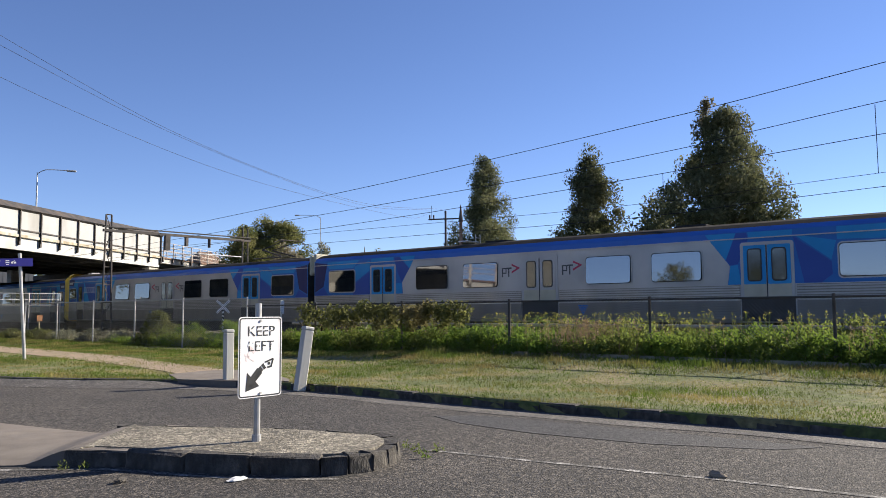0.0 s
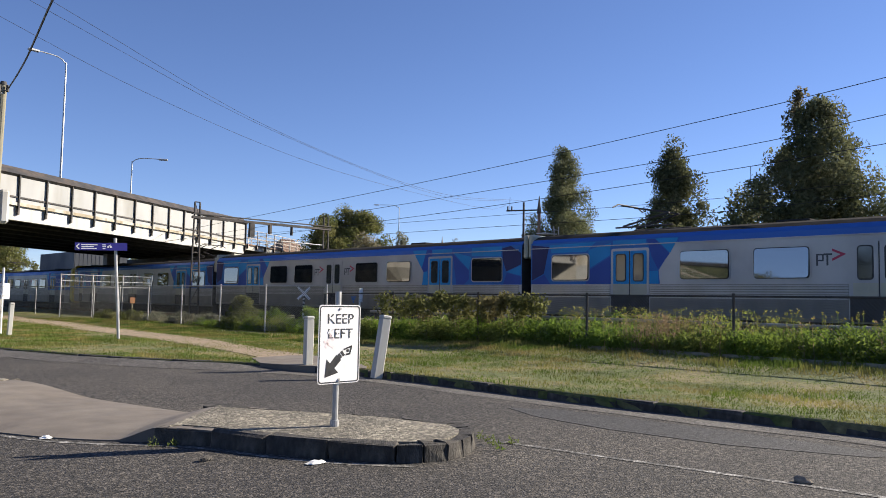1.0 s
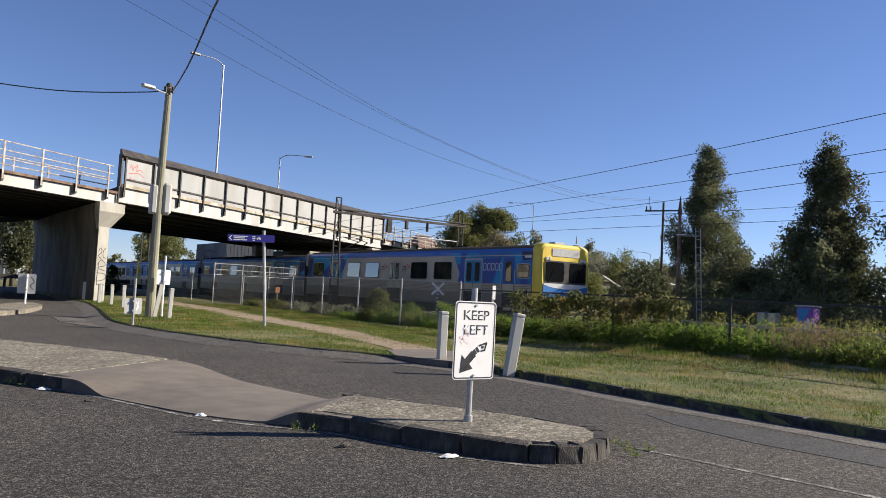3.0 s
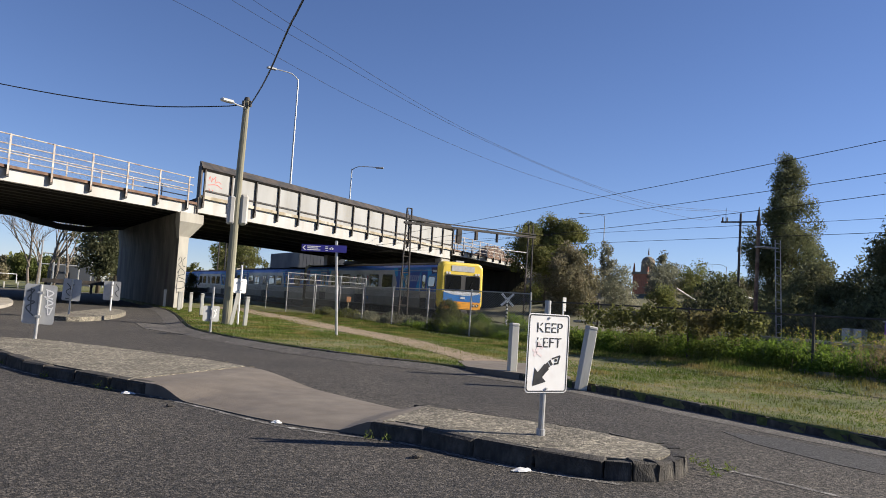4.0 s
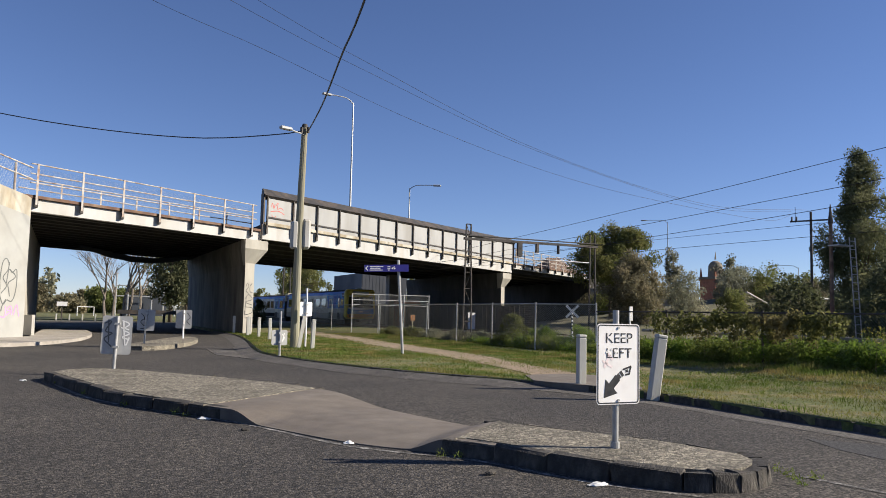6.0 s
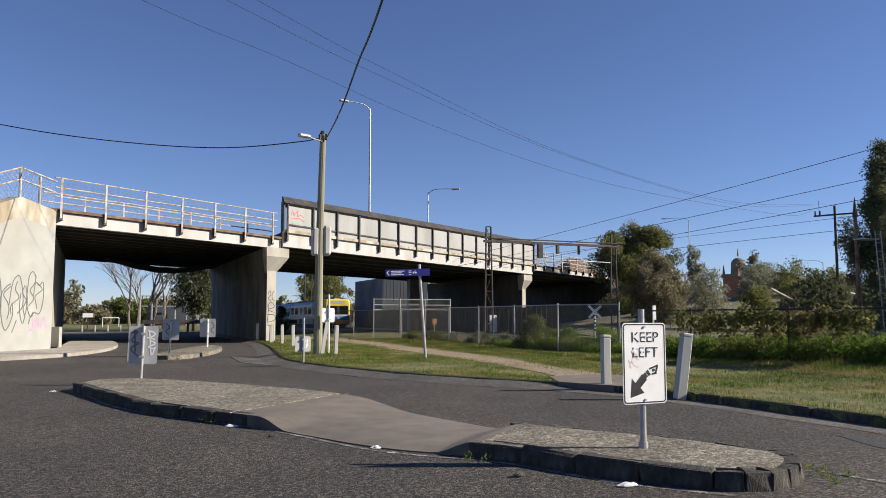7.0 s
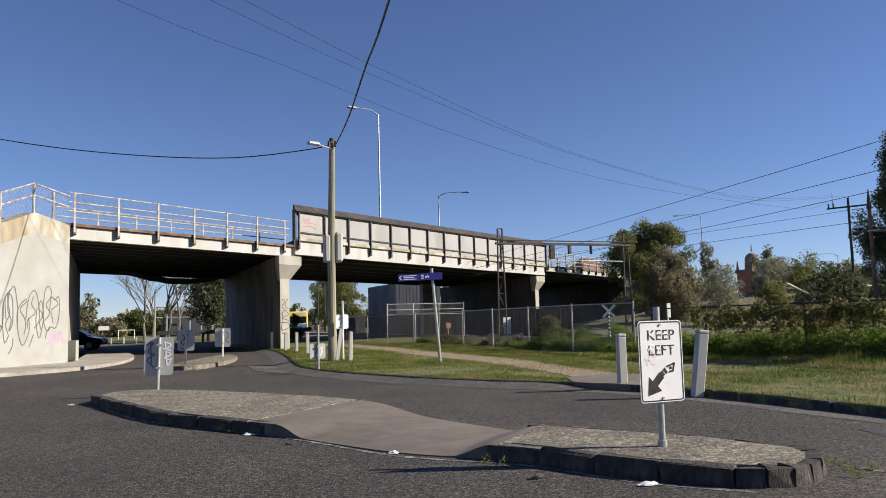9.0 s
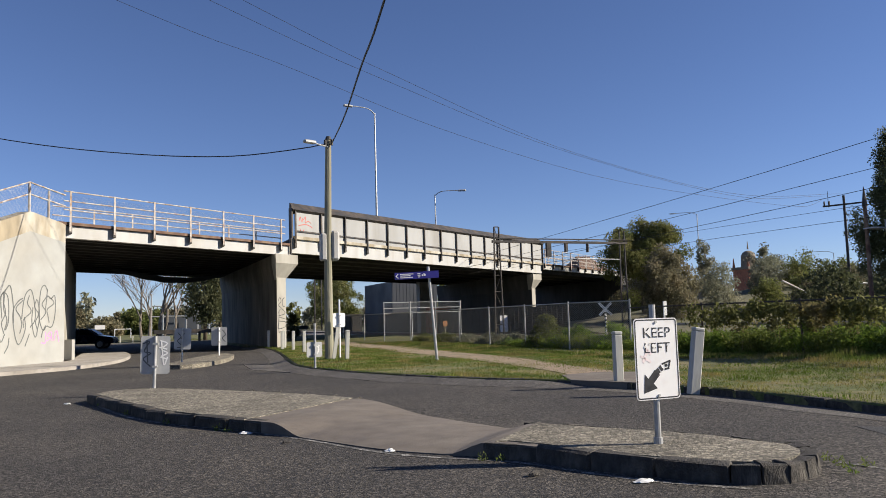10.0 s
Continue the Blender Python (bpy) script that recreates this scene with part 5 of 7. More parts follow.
    face(-0.8, 0.8, 3.32, 3.66, -0.37, SIGN_BACK, "destination_display", 0.04, "grey destination display")
    face(-1.3, 1.3, 1.52, 2.12, -0.425, BLUE_MID, "blue_band", 0.05, "blue lower front band")
    face(-0.12, 0.2, 1.68, 1.8, -0.45, LOGO_PALE, "logo_bar", 0.03)
    part("pale_curve", plate(bmesh.new(), [(-1.26, -0.447, 2.12), (-1.26, -0.447, 2.04), (-0.7, -0.447, 1.93), (0.0, -0.447, 1.89), (0.7, -0.447, 1.93), (1.26, -0.447, 2.04), (1.26, -0.447, 2.12)], (0, -1, 0), 0.006), LOGO_PALE, front, "pale curved band below the screens")
    face(-1.3, 1.3, 1.08, 1.52, -0.425, ORANGE, "buffer_beam", 0.04, "orange chequered beam")
    for x in (-1.05, -0.8, 0.8, 1.05):
        lamp = part("headlamp", one_tube([(x, -0.43, 1.32), (x, -0.47, 1.32)], 0.095, 14), RUBBER, front, "dark headlamp housing")
        part("lens", one_tube([(x, -0.465, 1.32), (x, -0.475, 1.32)], 0.05, 12), LAMP_GLASS, lamp)
    for x in (-1.1, -0.92, 0.92, 1.1):
        part("marker_lamp", one_tube([(x, -0.38, 3.2), (x, -0.42, 3.2)], 0.075, 12), LAMP_GLASS, front)
    for x in (-0.7, 0.7):
        part("wiper", one_tube([(x, -0.46, 2.15), (x - 0.25, -0.46, 2.2), (x - 0.05, -0.45, 2.7)], 0.014, 5), RUBBER, front)
    part("coupler", one_box(-0.25, 0.25, -0.75, 0.1, 0.75, 1.05, bevel=0.05), GRIME, car)
    part("roof_beacon", one_box(-0.3, 0.3, 0.05, 0.5, 3.85, 3.98, bevel=0.03), SIGN_BACK, car)
    # pantograph
    pg = part("pantograph", tube(tube(bmesh.new(), [(-0.6, 18.3, 4.0), (-0.6, 20.5, 4.0)], 0.03, 5), [(0.6, 18.3, 4.0), (0.6, 20.5, 4.0)], 0.03, 5), DARK_STEEL, car, "folded single-arm pantograph")
    for x in (-0.45, 0.45):
        part("lower_arm", one_tube([(x, 20.3, 4.05), (x * 0.7, 18.6, 4.45)], 0.035, 6), DARK_STEEL, pg)
        part("upper_arm", one_tube([(x * 0.7, 18.6, 4.45), (x * 0.9, 20.4, 4.78)], 0.025, 6), DARK_STEEL, pg)
    part("collector_head", one_tube([(-0.95, 20.4, 4.68), (-0.6, 20.4, 4.82), (0.6, 20.4, 4.82), (0.95, 20.4, 4.68)], 0.025, 6), DARK_STEEL, pg)
    return car


cab_car = carriage(True)
plain_car = carriage(False)


def turned(car):
    """The same carriage with its ends swapped, seen from the same side."""
    flip = Matrix.Translation((0, CAR, 0)) @ Matrix.Diagonal((1, -1, 1, 1))
    for me in {o.data for o in car.children_recursive}:
        me.transform(flip)
        me.flip_normals()
    return car


cab_car_2 = turned(carriage(True))
plain_car_2 = copy_thing(plain_car, Matrix())
cab_car_3 = copy_thing(cab_car, Matrix())
cab_car_4 = copy_thing(cab_car_2, Matrix())
PITCH = 24.0
TRAIN = [(cab_car, 0, False), (plain_car, 1, False), (cab_car_2, 2, False), (cab_car_3, 3, False), (plain_car_2, 4, False), (cab_car_4, 5, False)]


# ---- fences ----
def chain_link(bm, p, q, z0, z1, step=0.075, r=0.004):
    """Crossing wires between two places."""
    p, q = Vector(p), Vector(q)
    L, h = (q - p).length, z1 - z0
    d = (q - p).normalized()
    out = Vector((-d.y, d.x, 0)) * r
    n = int((L + h) / step)
    for i in range(n):
        for sgn in (1, -1):
            a = i * step - h
            lo, hi = max(a, 0), min(a + h, L)
            if hi <= lo:
                continue
            zl, zh = (z0 + lo - a, z0 + hi - a) if sgn > 0 else (z1 - (lo - a), z1 - (hi - a))
            u, w = p + d * lo + Vector((0, 0, zl)), p + d * hi + Vector((0, 0, zh))
            k = Vector((0, 0, r)) if sgn > 0 else Vector((0, 0, r))
            e = d * r * 0.7
            bm.faces.new([bm.verts.new(c) for c in (u - k + e, w - k + e, w + k - e, u + k - e)])


def fence(pts, top, posts, label, steel=GALV, thin=0.004, name="chain_link_fence", foot=0.15):
    f = thing(name, label, "fence", kind="")
    bm = bmesh.new()
    for p, q in zip(pts, pts[1:]):
        chain_link(bm, (*p, 0), (*q, 0), foot, top, 0.075, thin)
    m = part("wire_mesh", bm, MESH_WIRE, f, "diamond wire mesh")
    for p, q in zip(pts, pts[1:]):
        part("top_rail", one_tube([(*p, top), (*q, top)], 0.024, 6), steel, f)
    for x, y in posts:
        part("post", one_tube([(x, y, 0), (x, y, top + 0.06)], 0.03, 8), steel, f)
    return f


fence([(15.0, -7.7), (15.0, 18.4), (16.0, 22.6)], 1.55, [(15.0, y) for y in (-6.8, -3.3, 0.17, 3.73, 7.24, 10.8, 14.3, 17.8)], "low rusty chain-link fence half lost in weeds and ivy", DARK_STEEL, 0.002, foot=0.34)
fence([(16.0, 22.6), (15.0, 25.0), (15.0, 45.6), (15.2, 60)], 1.8, [(16.0, 22.6), (15.0, 25.0)] + [(15.0, y) for y in (28.4, 31.8, 35.2, 38.6, 42.0)] + [(15.1, 52), (15.2, 58)], "chain-link railway fence on galvanised posts", thin=0.0055)
cage = thing("fence_gate", "tall wire mesh gate frame beside the railway", "gate")
for x in (14.5, 16.2, 17.9, 19.6):
    part("post", one_tube([(x, 45.65, 0), (x, 45.65, 2.5)], 0.035, 8), GALV, cage)
for z in (2.45, 2.1, 1.8):
    part("rail", one_tube([(14.5, 45.65, z), (19.6, 45.65, z)], 0.025, 6), GALV, cage)
bm = bmesh.new()
chain_link(bm, (14.5, 45.65, 0), (19.6, 45.65, 0), 0.1, 2.4, 0.12)
part("wire_mesh", bm, MESH_WIRE, cage)
duct = thing("cable_duct", "long grey raised cable duct behind the weeds", "cable duct")
part("duct", one_box(16.25, 16.38, -10.3, 20.5, 0.93, 1.01, bevel=0.02), PAVING, duct)
for y in range(-10, 20, 3):
    part("support", one_box(16.27, 16.36, y, y + 0.1, 0.0, 0.94), PAVING, duct)
low_wall = thing("kerb_board", "low dark timber board at the fence foot", "edging board")
part("board", one_box(14.83, 14.88, -7.7, 11, 0.2, 0.4), TIMBER, low_wall)


# ---- railway signs and masts ----
xs = thing("crossing_sign", "white diagonal cross sign on a striped post", "railway sign", at=Matrix.Translation((20.5, 30.8, 0.0)) @ Matrix.Rotation(radians(-30), 4, "Z"))
part("post", one_tube([(0, 0, 0), (0, 0, 1.7)], 0.045, 8), SIGN_WHITE, xs)
for a in (45, -45):
    part("cross_arm", one_box(-0.4, 0.4, -0.068, -0.053, -0.056, 0.056, m=Matrix.Translation((0, 0 if a > 0 else -0.017, 1.6)) @ Matrix.Rotation(radians(a), 4, "Y")), SIGN_WHITE, xs)
for k in range(5):
    part("stripe", one_tube([(0, 0, 0.7 + k * 0.17), (0, 0, 0.78 + k * 0.17)], 0.048, 8), SIGN_BLACK, xs)


def lattice_mast(name, x, y, z1, w0, w1, label, depth=0.0):
    t = thing(name, label, "railway mast", "overhead line masts")
    for sgn in (-1, 1):
        part("leg", one_tube([(x + sgn * w0 / 2, y, 0), (x + sgn * w1 / 2, y, z1)], 0.055, 6), DARK_STEEL, t)
    n = int(z1 / 0.9)
    for i in range(n):
        za, zb = z1 * i / n, z1 * (i + 1) / n
        wa, wb = w0 + (w1 - w0) * i / n, w0 + (w1 - w0) * (i + 1) / n
        part("lacing", one_tube([(x - wa / 2, y, za), (x + wb / 2, y, zb)] if i % 2 else [(x + wa / 2, y, za), (x - wb / 2, y, zb)], 0.02, 4), DARK_STEEL, t)
        part("batten", one_tube([(x - wb / 2, y, zb), (x + wb / 2, y, zb)], 0.03, 4), DARK_STEEL, t)
    return t


gantry = lattice_mast("overhead_gantry", 20.0, 40.9, 6.65, 0.55, 0.3, "dark steel portal gantry carrying the overhead line")
for i, sgn in enumerate((-1, 1)):
    part("leg", one_tube([(28.75 + sgn * 0.25, 40.9, 0), (28.75 + sgn * 0.17, 40.9, 6.55)], 0.055, 6), DARK_STEEL, gantry)
for i in range(7):
    part("lacing", one_tube([(28.55, 40.9, i * 0.9), (28.95, 40.9, i * 0.9 + 0.9)], 0.02, 4), DARK_STEEL, gantry)
part("beam", one_box(19.7, 29.1, 40.82, 40.98, 5.72, 5.86), DARK_STEEL, gantry, "dark cross beam")
part("beam", one_box(19.7, 29.1, 40.8, 41.0, 5.95, 6.0), DARK_STEEL, gantry)
part("hanger", one_box(23.3, 23.6, 40.8, 41.0, 4.9, 5.75), DARK_STEEL, gantry)
part("hanger", one_box(24.6, 24.75, 40.8, 41.0, 5.2, 5.75), DARK_STEEL, gantry)
part("insulator", one_tube([(26.2, 40.9, 5.72), (26.2, 40.9, 5.2)], 0.09, 8), DARK_STEEL, gantry)
part("registration_arm", one_tube([(28.6, 40.9, 4.75), (25.2, 40.9, 4.8), (24.4, 40.9, 4.55)], 0.035, 6), GALV, gantry)

mast = thing("signal_mast", "rusty steel rail mast with a ladder and pointed finial", "railway mast")
mx, my = 28.9, 23.6
part("mast", one_tube([(mx, my, 0), (mx, my, 5.6)], 0.1, 8, 0.075), RUST, mast)
part("finial", one_tube([(mx, my, 5.6), (mx, my, 6.45)], 0.12, 8, 0.015), DARK_STEEL, mast, "pointed black finial")
for dx in (0.75, 1.1):
    part("ladder_rail", one_tube([(mx + dx + 0.1, my - 0.5, 0), (mx + dx - 0.25, my - 0.5, 5.0)], 0.025, 5), GALV, mast)
for i in range(14):
    k = i / 14
    part("rung", one_tube([(mx + 0.85 - 0.35 * k, my - 0.5, 5.0 * k + 0.2), (mx + 1.2 - 0.35 * k, my - 0.5, 5.0 * k + 0.2)], 0.016, 4), GALV, mast)
part("platform", one_box(mx - 0.15, mx + 0.75, my - 0.5, my + 0.05, 4.62, 4.67), GALV, mast)

xp = thing("power_pole", "distant timber power pole with a crossarm", "power pole")
px_, py_ = 40.0, 34.0
part("pole", one_tube([(px_, py_, 0), (px_, py_, 8.1)], 0.09, 8, 0.07), DARK_STEEL, xp)
part("crossarm", one_tube([(px_ - 0.85, py_ + 0.8, 7.5), (px_ + 0.85, py_ - 0.8, 7.6)], 0.055, 6), DARK_STEEL, xp)
for k in (-0.8, -0.6, 0.0, 0.8):
    part("insulator", one_tube([(px_ + k, py_ - k * 0.9, 7.55), (px_ + k, py_ - k * 0.9, 7.8)], 0.05, 6), DARK_STEEL, xp)


# ---- overhead wires ----
def wire(pts, r, label, sag=0.0, name="overhead_wire"):
    pts = [Vector(p) for p in pts]
    line = []
    for a, b in zip(pts, pts[1:]):
        for i in range(16):
            u = i / 16
            line.append(a.lerp(b, u) - Vector((0, 0, 4 * sag * u * (1 - u))))
    line.append(pts[-1])
    return tagged(mesh_object(name, one_tube(line, r, 5), WIRE), label, "wire", "overhead wires")


for zs, r in ((((60, 5.5), (40.9, 6.16), (22.8, 6.88), (12.2, 7.44), (4.3, 8.02), (-30, 11.0)), 0.012), (((60, 5.0), (26.4, 5.86), (12.25, 6.34), (4.33, 6.96), (-30, 9.6)), 0.011), (((60, 4.55), (26.8, 5.19), (12.3, 5.67), (4.4, 6.06), (-30, 7.7)), 0.011), (((60, 5.3), (26.4, 4.96), (12.3, 4.81), (4.4, 5.0), (-30, 5.9)), 0.0075), (((60, 4.7), (26.4, 4.49), (12.3, 4.37), (4.4, 4.62), (-30, 5.6)), 0.009)):
    c = smooth_line([(TRACK_X, y, z) for y, z in zs], 2.0)
    tagged(mesh_object("overhead_wire", one_tube(c, r, 5), WIRE), "dark overhead line above the track", "wire", "overhead wires")
dropper = thing("line_dropper", "thin droppers hanging between overhead lines", "dropper")
for y, z0, z1 in ((20.8, 5.0, 5.6), (10.8, 4.9, 5.75), (4.6, 5.0, 6.9), (29, 4.5, 5.1)):
    part("dropper", one_tube([(23.6, y, z0), (23.6, y, z1)], 0.01, 4), WIRE, dropper)
# cables from the pole and across the sky
def through_points(pts, r, label):
    tagged(mesh_object("overhead_wire", one_tube(smooth_line(pts, 0.8), r, 5), WIRE), label, "wire", "overhead wires")


through_points([(6.4, 26.35, 7.6), (6.16, 26.49, 7.53), (3.21, 28.66, 7.44), (-0.6, 31.46, 7.97), (-4.76, 34.52, 8.94), (-10, 38.4, 10.6)], 0.02, "black cable slung from the power pole")
through_points([(6.45, 26.3, 7.55), (6.18, 24.86, 7.29), (5.19, 19.59, 6.76), (4.34, 15.06, 6.6), (3.66, 11.44, 6.42), (1.5, 0.0, 6.6), (-1.5, -16, 8.4)], 0.02, "black twisted cable rising overhead from the pole")
through_points([(-20, 25.4, 18.5), (-0.51, 28.48, 12.74), (5.43, 29.43, 11.31), (12.97, 30.63, 9.41), (22.76, 32.19, 7.92), (36.09, 34.32, 7.38), (39.1, 34.8, 7.9)], 0.0075, "thin power line crossing the sky")
through_points([(-18, 24.7, 19.5), (2.6, 28.34, 13.09), (10.1, 29.66, 11.01), (18.98, 31.23, 9.05), (30.99, 33.35, 7.66), (39.2, 34.8, 8.15)], 0.0075, "thin power line crossing the sky")
through_points([(-16, 23.9, 19.5), (3.67, 27.45, 12.87), (9.72, 28.56, 11.0), (18.31, 30.14, 8.86), (30.0, 32.28, 7.58), (39.9, 34.1, 8.2)], 0.0075, "thin power line crossing the sky")


# ---- trees and shrubs ----
def leaf_cloud(rs, centres, spread, per, size, slim=0.45, droop=0.0):
    """Leaves as small four-cornered blades, scattered round centres."""
    n = len(centres) * per
    way = rs.normal(0, 1, (n, 3))
    way /= np.linalg.norm(way, axis=1)[:, None]
    reach = np.repeat(np.asarray(spread, float), per) if np.ndim(spread) else np.full(n, float(spread))
    c = np.repeat(centres, per, axis=0) + way * (reach * rs.uniform(0, 1, n) ** 0.45)[:, None]
    a = rs.normal(0, 1, (n, 3))
    a[:, 2] -= droop
    a /= np.linalg.norm(a, axis=1)[:, None]
    b = np.cross(a, rs.normal(0, 1, (n, 3)))
    b /= np.linalg.norm(b, axis=1)[:, None] + 1e-9
    s = size * rs.uniform(0.6, 1.4, (n, 1))
    a, b = a * s, b * s * slim
    v = np.stack([c - a, c - b, c + a, c + b], 1).reshape(-1, 3)
    return v, np.arange(4 * n).reshape(-1, 4)


def tree(name, x, y, h, shape, leaf, label, clumps=120, per=45, size=0.11, spread=0.5, seed=1, bark=BARK, base=0.0, trunk=0.2, limbs=14, lean=(0, 0), category="tree", group="", droop=0.3, squash=1.0, slim=0.45):
    """shape: rows of (part of the height, radius)."""
    rs = np.random.RandomState(seed)
    t = thing(name, label, category, group, at=Matrix.Translation((x, y, base)))
    zs, rr = [a for a, _ in shape], [b for _, b in shape]
    z = rs.uniform(zs[0], zs[-1], clumps * 4)
    keep_ = rs.uniform(0, max(rr), clumps * 4) < np.interp(z, zs, rr) + 0.1
    z = z[keep_][:clumps]
    ang, k = rs.uniform(0, 2 * math.pi, len(z)), np.sqrt(rs.uniform(0.08, 1.0, len(z)))
    r = np.interp(z, zs, rr) * k * (0.8 + 0.3 * np.sin(ang * 3 + z * 9 + seed))
    cen = np.stack([r * np.cos(ang) + lean[0] * z, r * np.sin(ang) * squash + lean[1] * z, z * h], -1)
    v, f = leaf_cloud(rs, cen, rs.uniform(0.55, 1.25, len(cen)) * spread, per, size, slim, droop)
    crown = fast_mesh("crown", v, f, leaf)
    crown.parent = t
    if trunk:
        top = h * min(zs[-1], 0.93)
        part("trunk", one_tube([(0, 0, -0.1), (lean[0] * 0.3, lean[1] * 0.3, top * 0.4), (lean[0], lean[1], top)], trunk, 8, trunk * 0.15), bark, t, smooth=True)
        bm = bmesh.new()
        for i in rs.choice(len(cen), min(limbs, len(cen)), replace=False):
            e = Vector(cen[i])
            s0 = max(0.15 * h, e.z - 0.25 * h * rs.uniform(0.4, 1.0))
            q = Vector((lean[0] * s0 / h, lean[1] * s0 / h, s0))
            tube(bm, [q, q.lerp(e, 0.5) + Vector((0, 0, 0.06 * h)), e], trunk * 0.32, 5, 0.012)
        tagged(part("branching", bm, bark, t), kind="stuff")
    return t


def bare_tree(x, y, h, seed, label, bark=BARK_PALE, wide=0.6):
    """A leafless tree: limbs that fork into fine twigs."""
    r = random.Random(seed)
    t = thing("bare_tree", label, "tree", "leafless trees", at=Matrix.Translation((x, y, -0.1)))
    tr = bmesh.new()
    tw = bmesh.new()

    def grow(p, d, length, rad, level):
        q = p + d * length
        mid = p.lerp(q, 0.5) + Vector((r.uniform(-1, 1), r.uniform(-1, 1), 0)) * length * 0.06
        tube(tr if level < 2 else tw, [p, mid, q], rad, 6 if level < 2 else 3, rad * 0.6, cap=False)
        if level == 5:
            return
        for k in range(3 if level < 4 else 2):
            e = (d + Vector((r.uniform(-1, 1), r.uniform(-1, 1), r.uniform(-0.25, 0.7))) * wide).normalized()
            grow(p.lerp(q, r.uniform(0.55, 1.0)), e, length * r.uniform(0.6, 0.85), rad * 0.58, level + 1)

    grow(Vector((0, 0, 0)), Vector((r.uniform(-.1, .1), r.uniform(-.1, .1), 1)), h * 0.3, h * 0.0135, 0)
    part("trunk", tr, bark, t)
    tagged(part("fine_branching", tw, bark, t), kind="stuff")
    return t


CONE = ((0.04, 1.3), (0.2, 2.3), (0.45, 2.25), (0.65, 1.6), (0.85, 0.8), (1.0, 0.12))
OVAL = ((0.05, 1.5), (0.25, 2.6), (0.5, 2.7), (0.75, 2.1), (0.9, 1.1), (1.0, 0.3))
tree("gum_tree", 45, 34.1, 12.5, tuple((a, b * 1.25) for a, b in CONE), LEAF_DARK, "tall dark conical gum tree beyond the railway", 300, 240, 0.08, 0.66, 3, group="gum trees beyond the railway", lean=(0, 0.4))
tree("gum_tree", 36, 20.6, 9.7, CONE, LEAF_DARK, "dark pointed gum tree beyond the railway", 270, 230, 0.078, 0.64, 5, group="gum trees beyond the railway")
tree("gum_tree", 34, 12.6, 10.0, OVAL, LEAF_DARK, "broad dense gum tree with a thin leading shoot", 360, 230, 0.078, 0.66, 8, group="gum trees beyond the railway")
tree("sapling_top", 34.0, 13.5, 10.7, ((0.86, 0.5), (0.94, 0.35), (1.0, 0.15)), LEAF_BRONZE, "thin reddish leading shoot above a gum tree", 14, 50, 0.09, 0.28, 4, trunk=0.05, limbs=6)
tree("gum_tree", 37, 16.6, 7.1, OVAL, LEAF_DARK, "smaller dark gum tree between taller ones", 80, 150, 0.1, 0.8, 11, group="gum trees beyond the railway")
tree("gum_tree", 38, 4.5, 9.0, OVAL, LEAF_DARK, "dark gum tree beyond the railway", 110, 160, 0.1, 0.9, 12, group="gum trees beyond the railway")
tree("gum_tree", 41, -3.5, 10.0, OVAL, LEAF_DARK, "dark gum tree beyond the railway", 100, 150, 0.1, 0.9, 13, group="gum trees beyond the railway")
tree("gum_tree", 42, 25.3, 6.0, OVAL, LEAF_DARK, "low dark tree behind the gum trees", 140, 150, 0.1, 0.75, 14, group="gum trees beyond the railway")
tree("gum_tree", 41, 29.0, 4.8, OVAL, LEAF_DARK, "low dense dark tree between the gum trees", 120, 150, 0.1, 0.75, 16, group="gum trees beyond the railway")
tree("gum_tree", 40, 22.6, 4.6, OVAL, LEAF_DARK, "low dense dark tree between the gum trees", 120, 150, 0.1, 0.75, 17, group="gum trees beyond the railway")
for i, (x, y, h) in enumerate(((30.8, 27.5, 3.4), (31.5, 24.3, 3.0), (31.2, 21.2, 2.6), (31.0, 18.2, 3.2), (31.4, 15.0, 3.0), (31.3, 11.5, 2.8), (31.3, 8.2, 3.1), (31.6, 4.8, 3.0), (32.6, 29.8, 3.9), (31.7, 1.5, 3.0))):
    tree("shrub", x + 0.6, y, h * (1.35 if y < 20 else 0.9), ((0.0, 1.5), (0.3, 1.9), (0.7, 1.5), (1.0, 0.4)), LEAF_DARK, "dense dark shrub behind the railway", 80, 55, 0.1, 0.5, 30 + i, trunk=0.06, limbs=8, category="shrub", group="shrubs beyond the railway")
tree("wattle_tree", 45.0, 61.0, 9.7, ((0.42, 1.5), (0.55, 3.6), (0.68, 4.3), (0.82, 4.1), (0.93, 2.9), (1.0, 1.2)), LEAF_OLIVE, "broad round-crowned green tree behind the bridge", 120, 480, 0.1, 0.98, 21)
tree("wattle_tree", 43.6, 55.5, 6.9, ((0.1, 1.5), (0.35, 3.0), (0.6, 3.2), (0.85, 2.0), (1.0, 0.6)), LEAF_BRONZE, "bronze-tinged bushy tree beside the bridge end", 230, 80, 0.12, 0.7, 22, trunk=0.14)
tree("wispy_tree", 62.5, 71.5, 9.6, ((0.35, 1.2), (0.6, 1.4), (0.85, 1.0), (1.0, 0.3)), LEAF_GREY, "slim wind-swept grey-green tree on the embankment", 45, 60, 0.16, 0.7, 23, lean=(-0.5, 0.4), category="tree", trunk=0.14)
tree("wispy_tree", 66.5, 69.0, 8.8, ((0.3, 1.3), (0.55, 1.6), (0.8, 1.4), (1.0, 0.5)), LEAF_GREY, "sparse wind-swept tree on the embankment", 40, 55, 0.16, 0.65, 24, lean=(0.8, -0.5), trunk=0.14)
rs = np.random.RandomState(77)
mix = (LEAF_GREY, LEAF_OLIVE, LEAF_GREY, LEAF_BRONZE, LEAF_OLIVE)
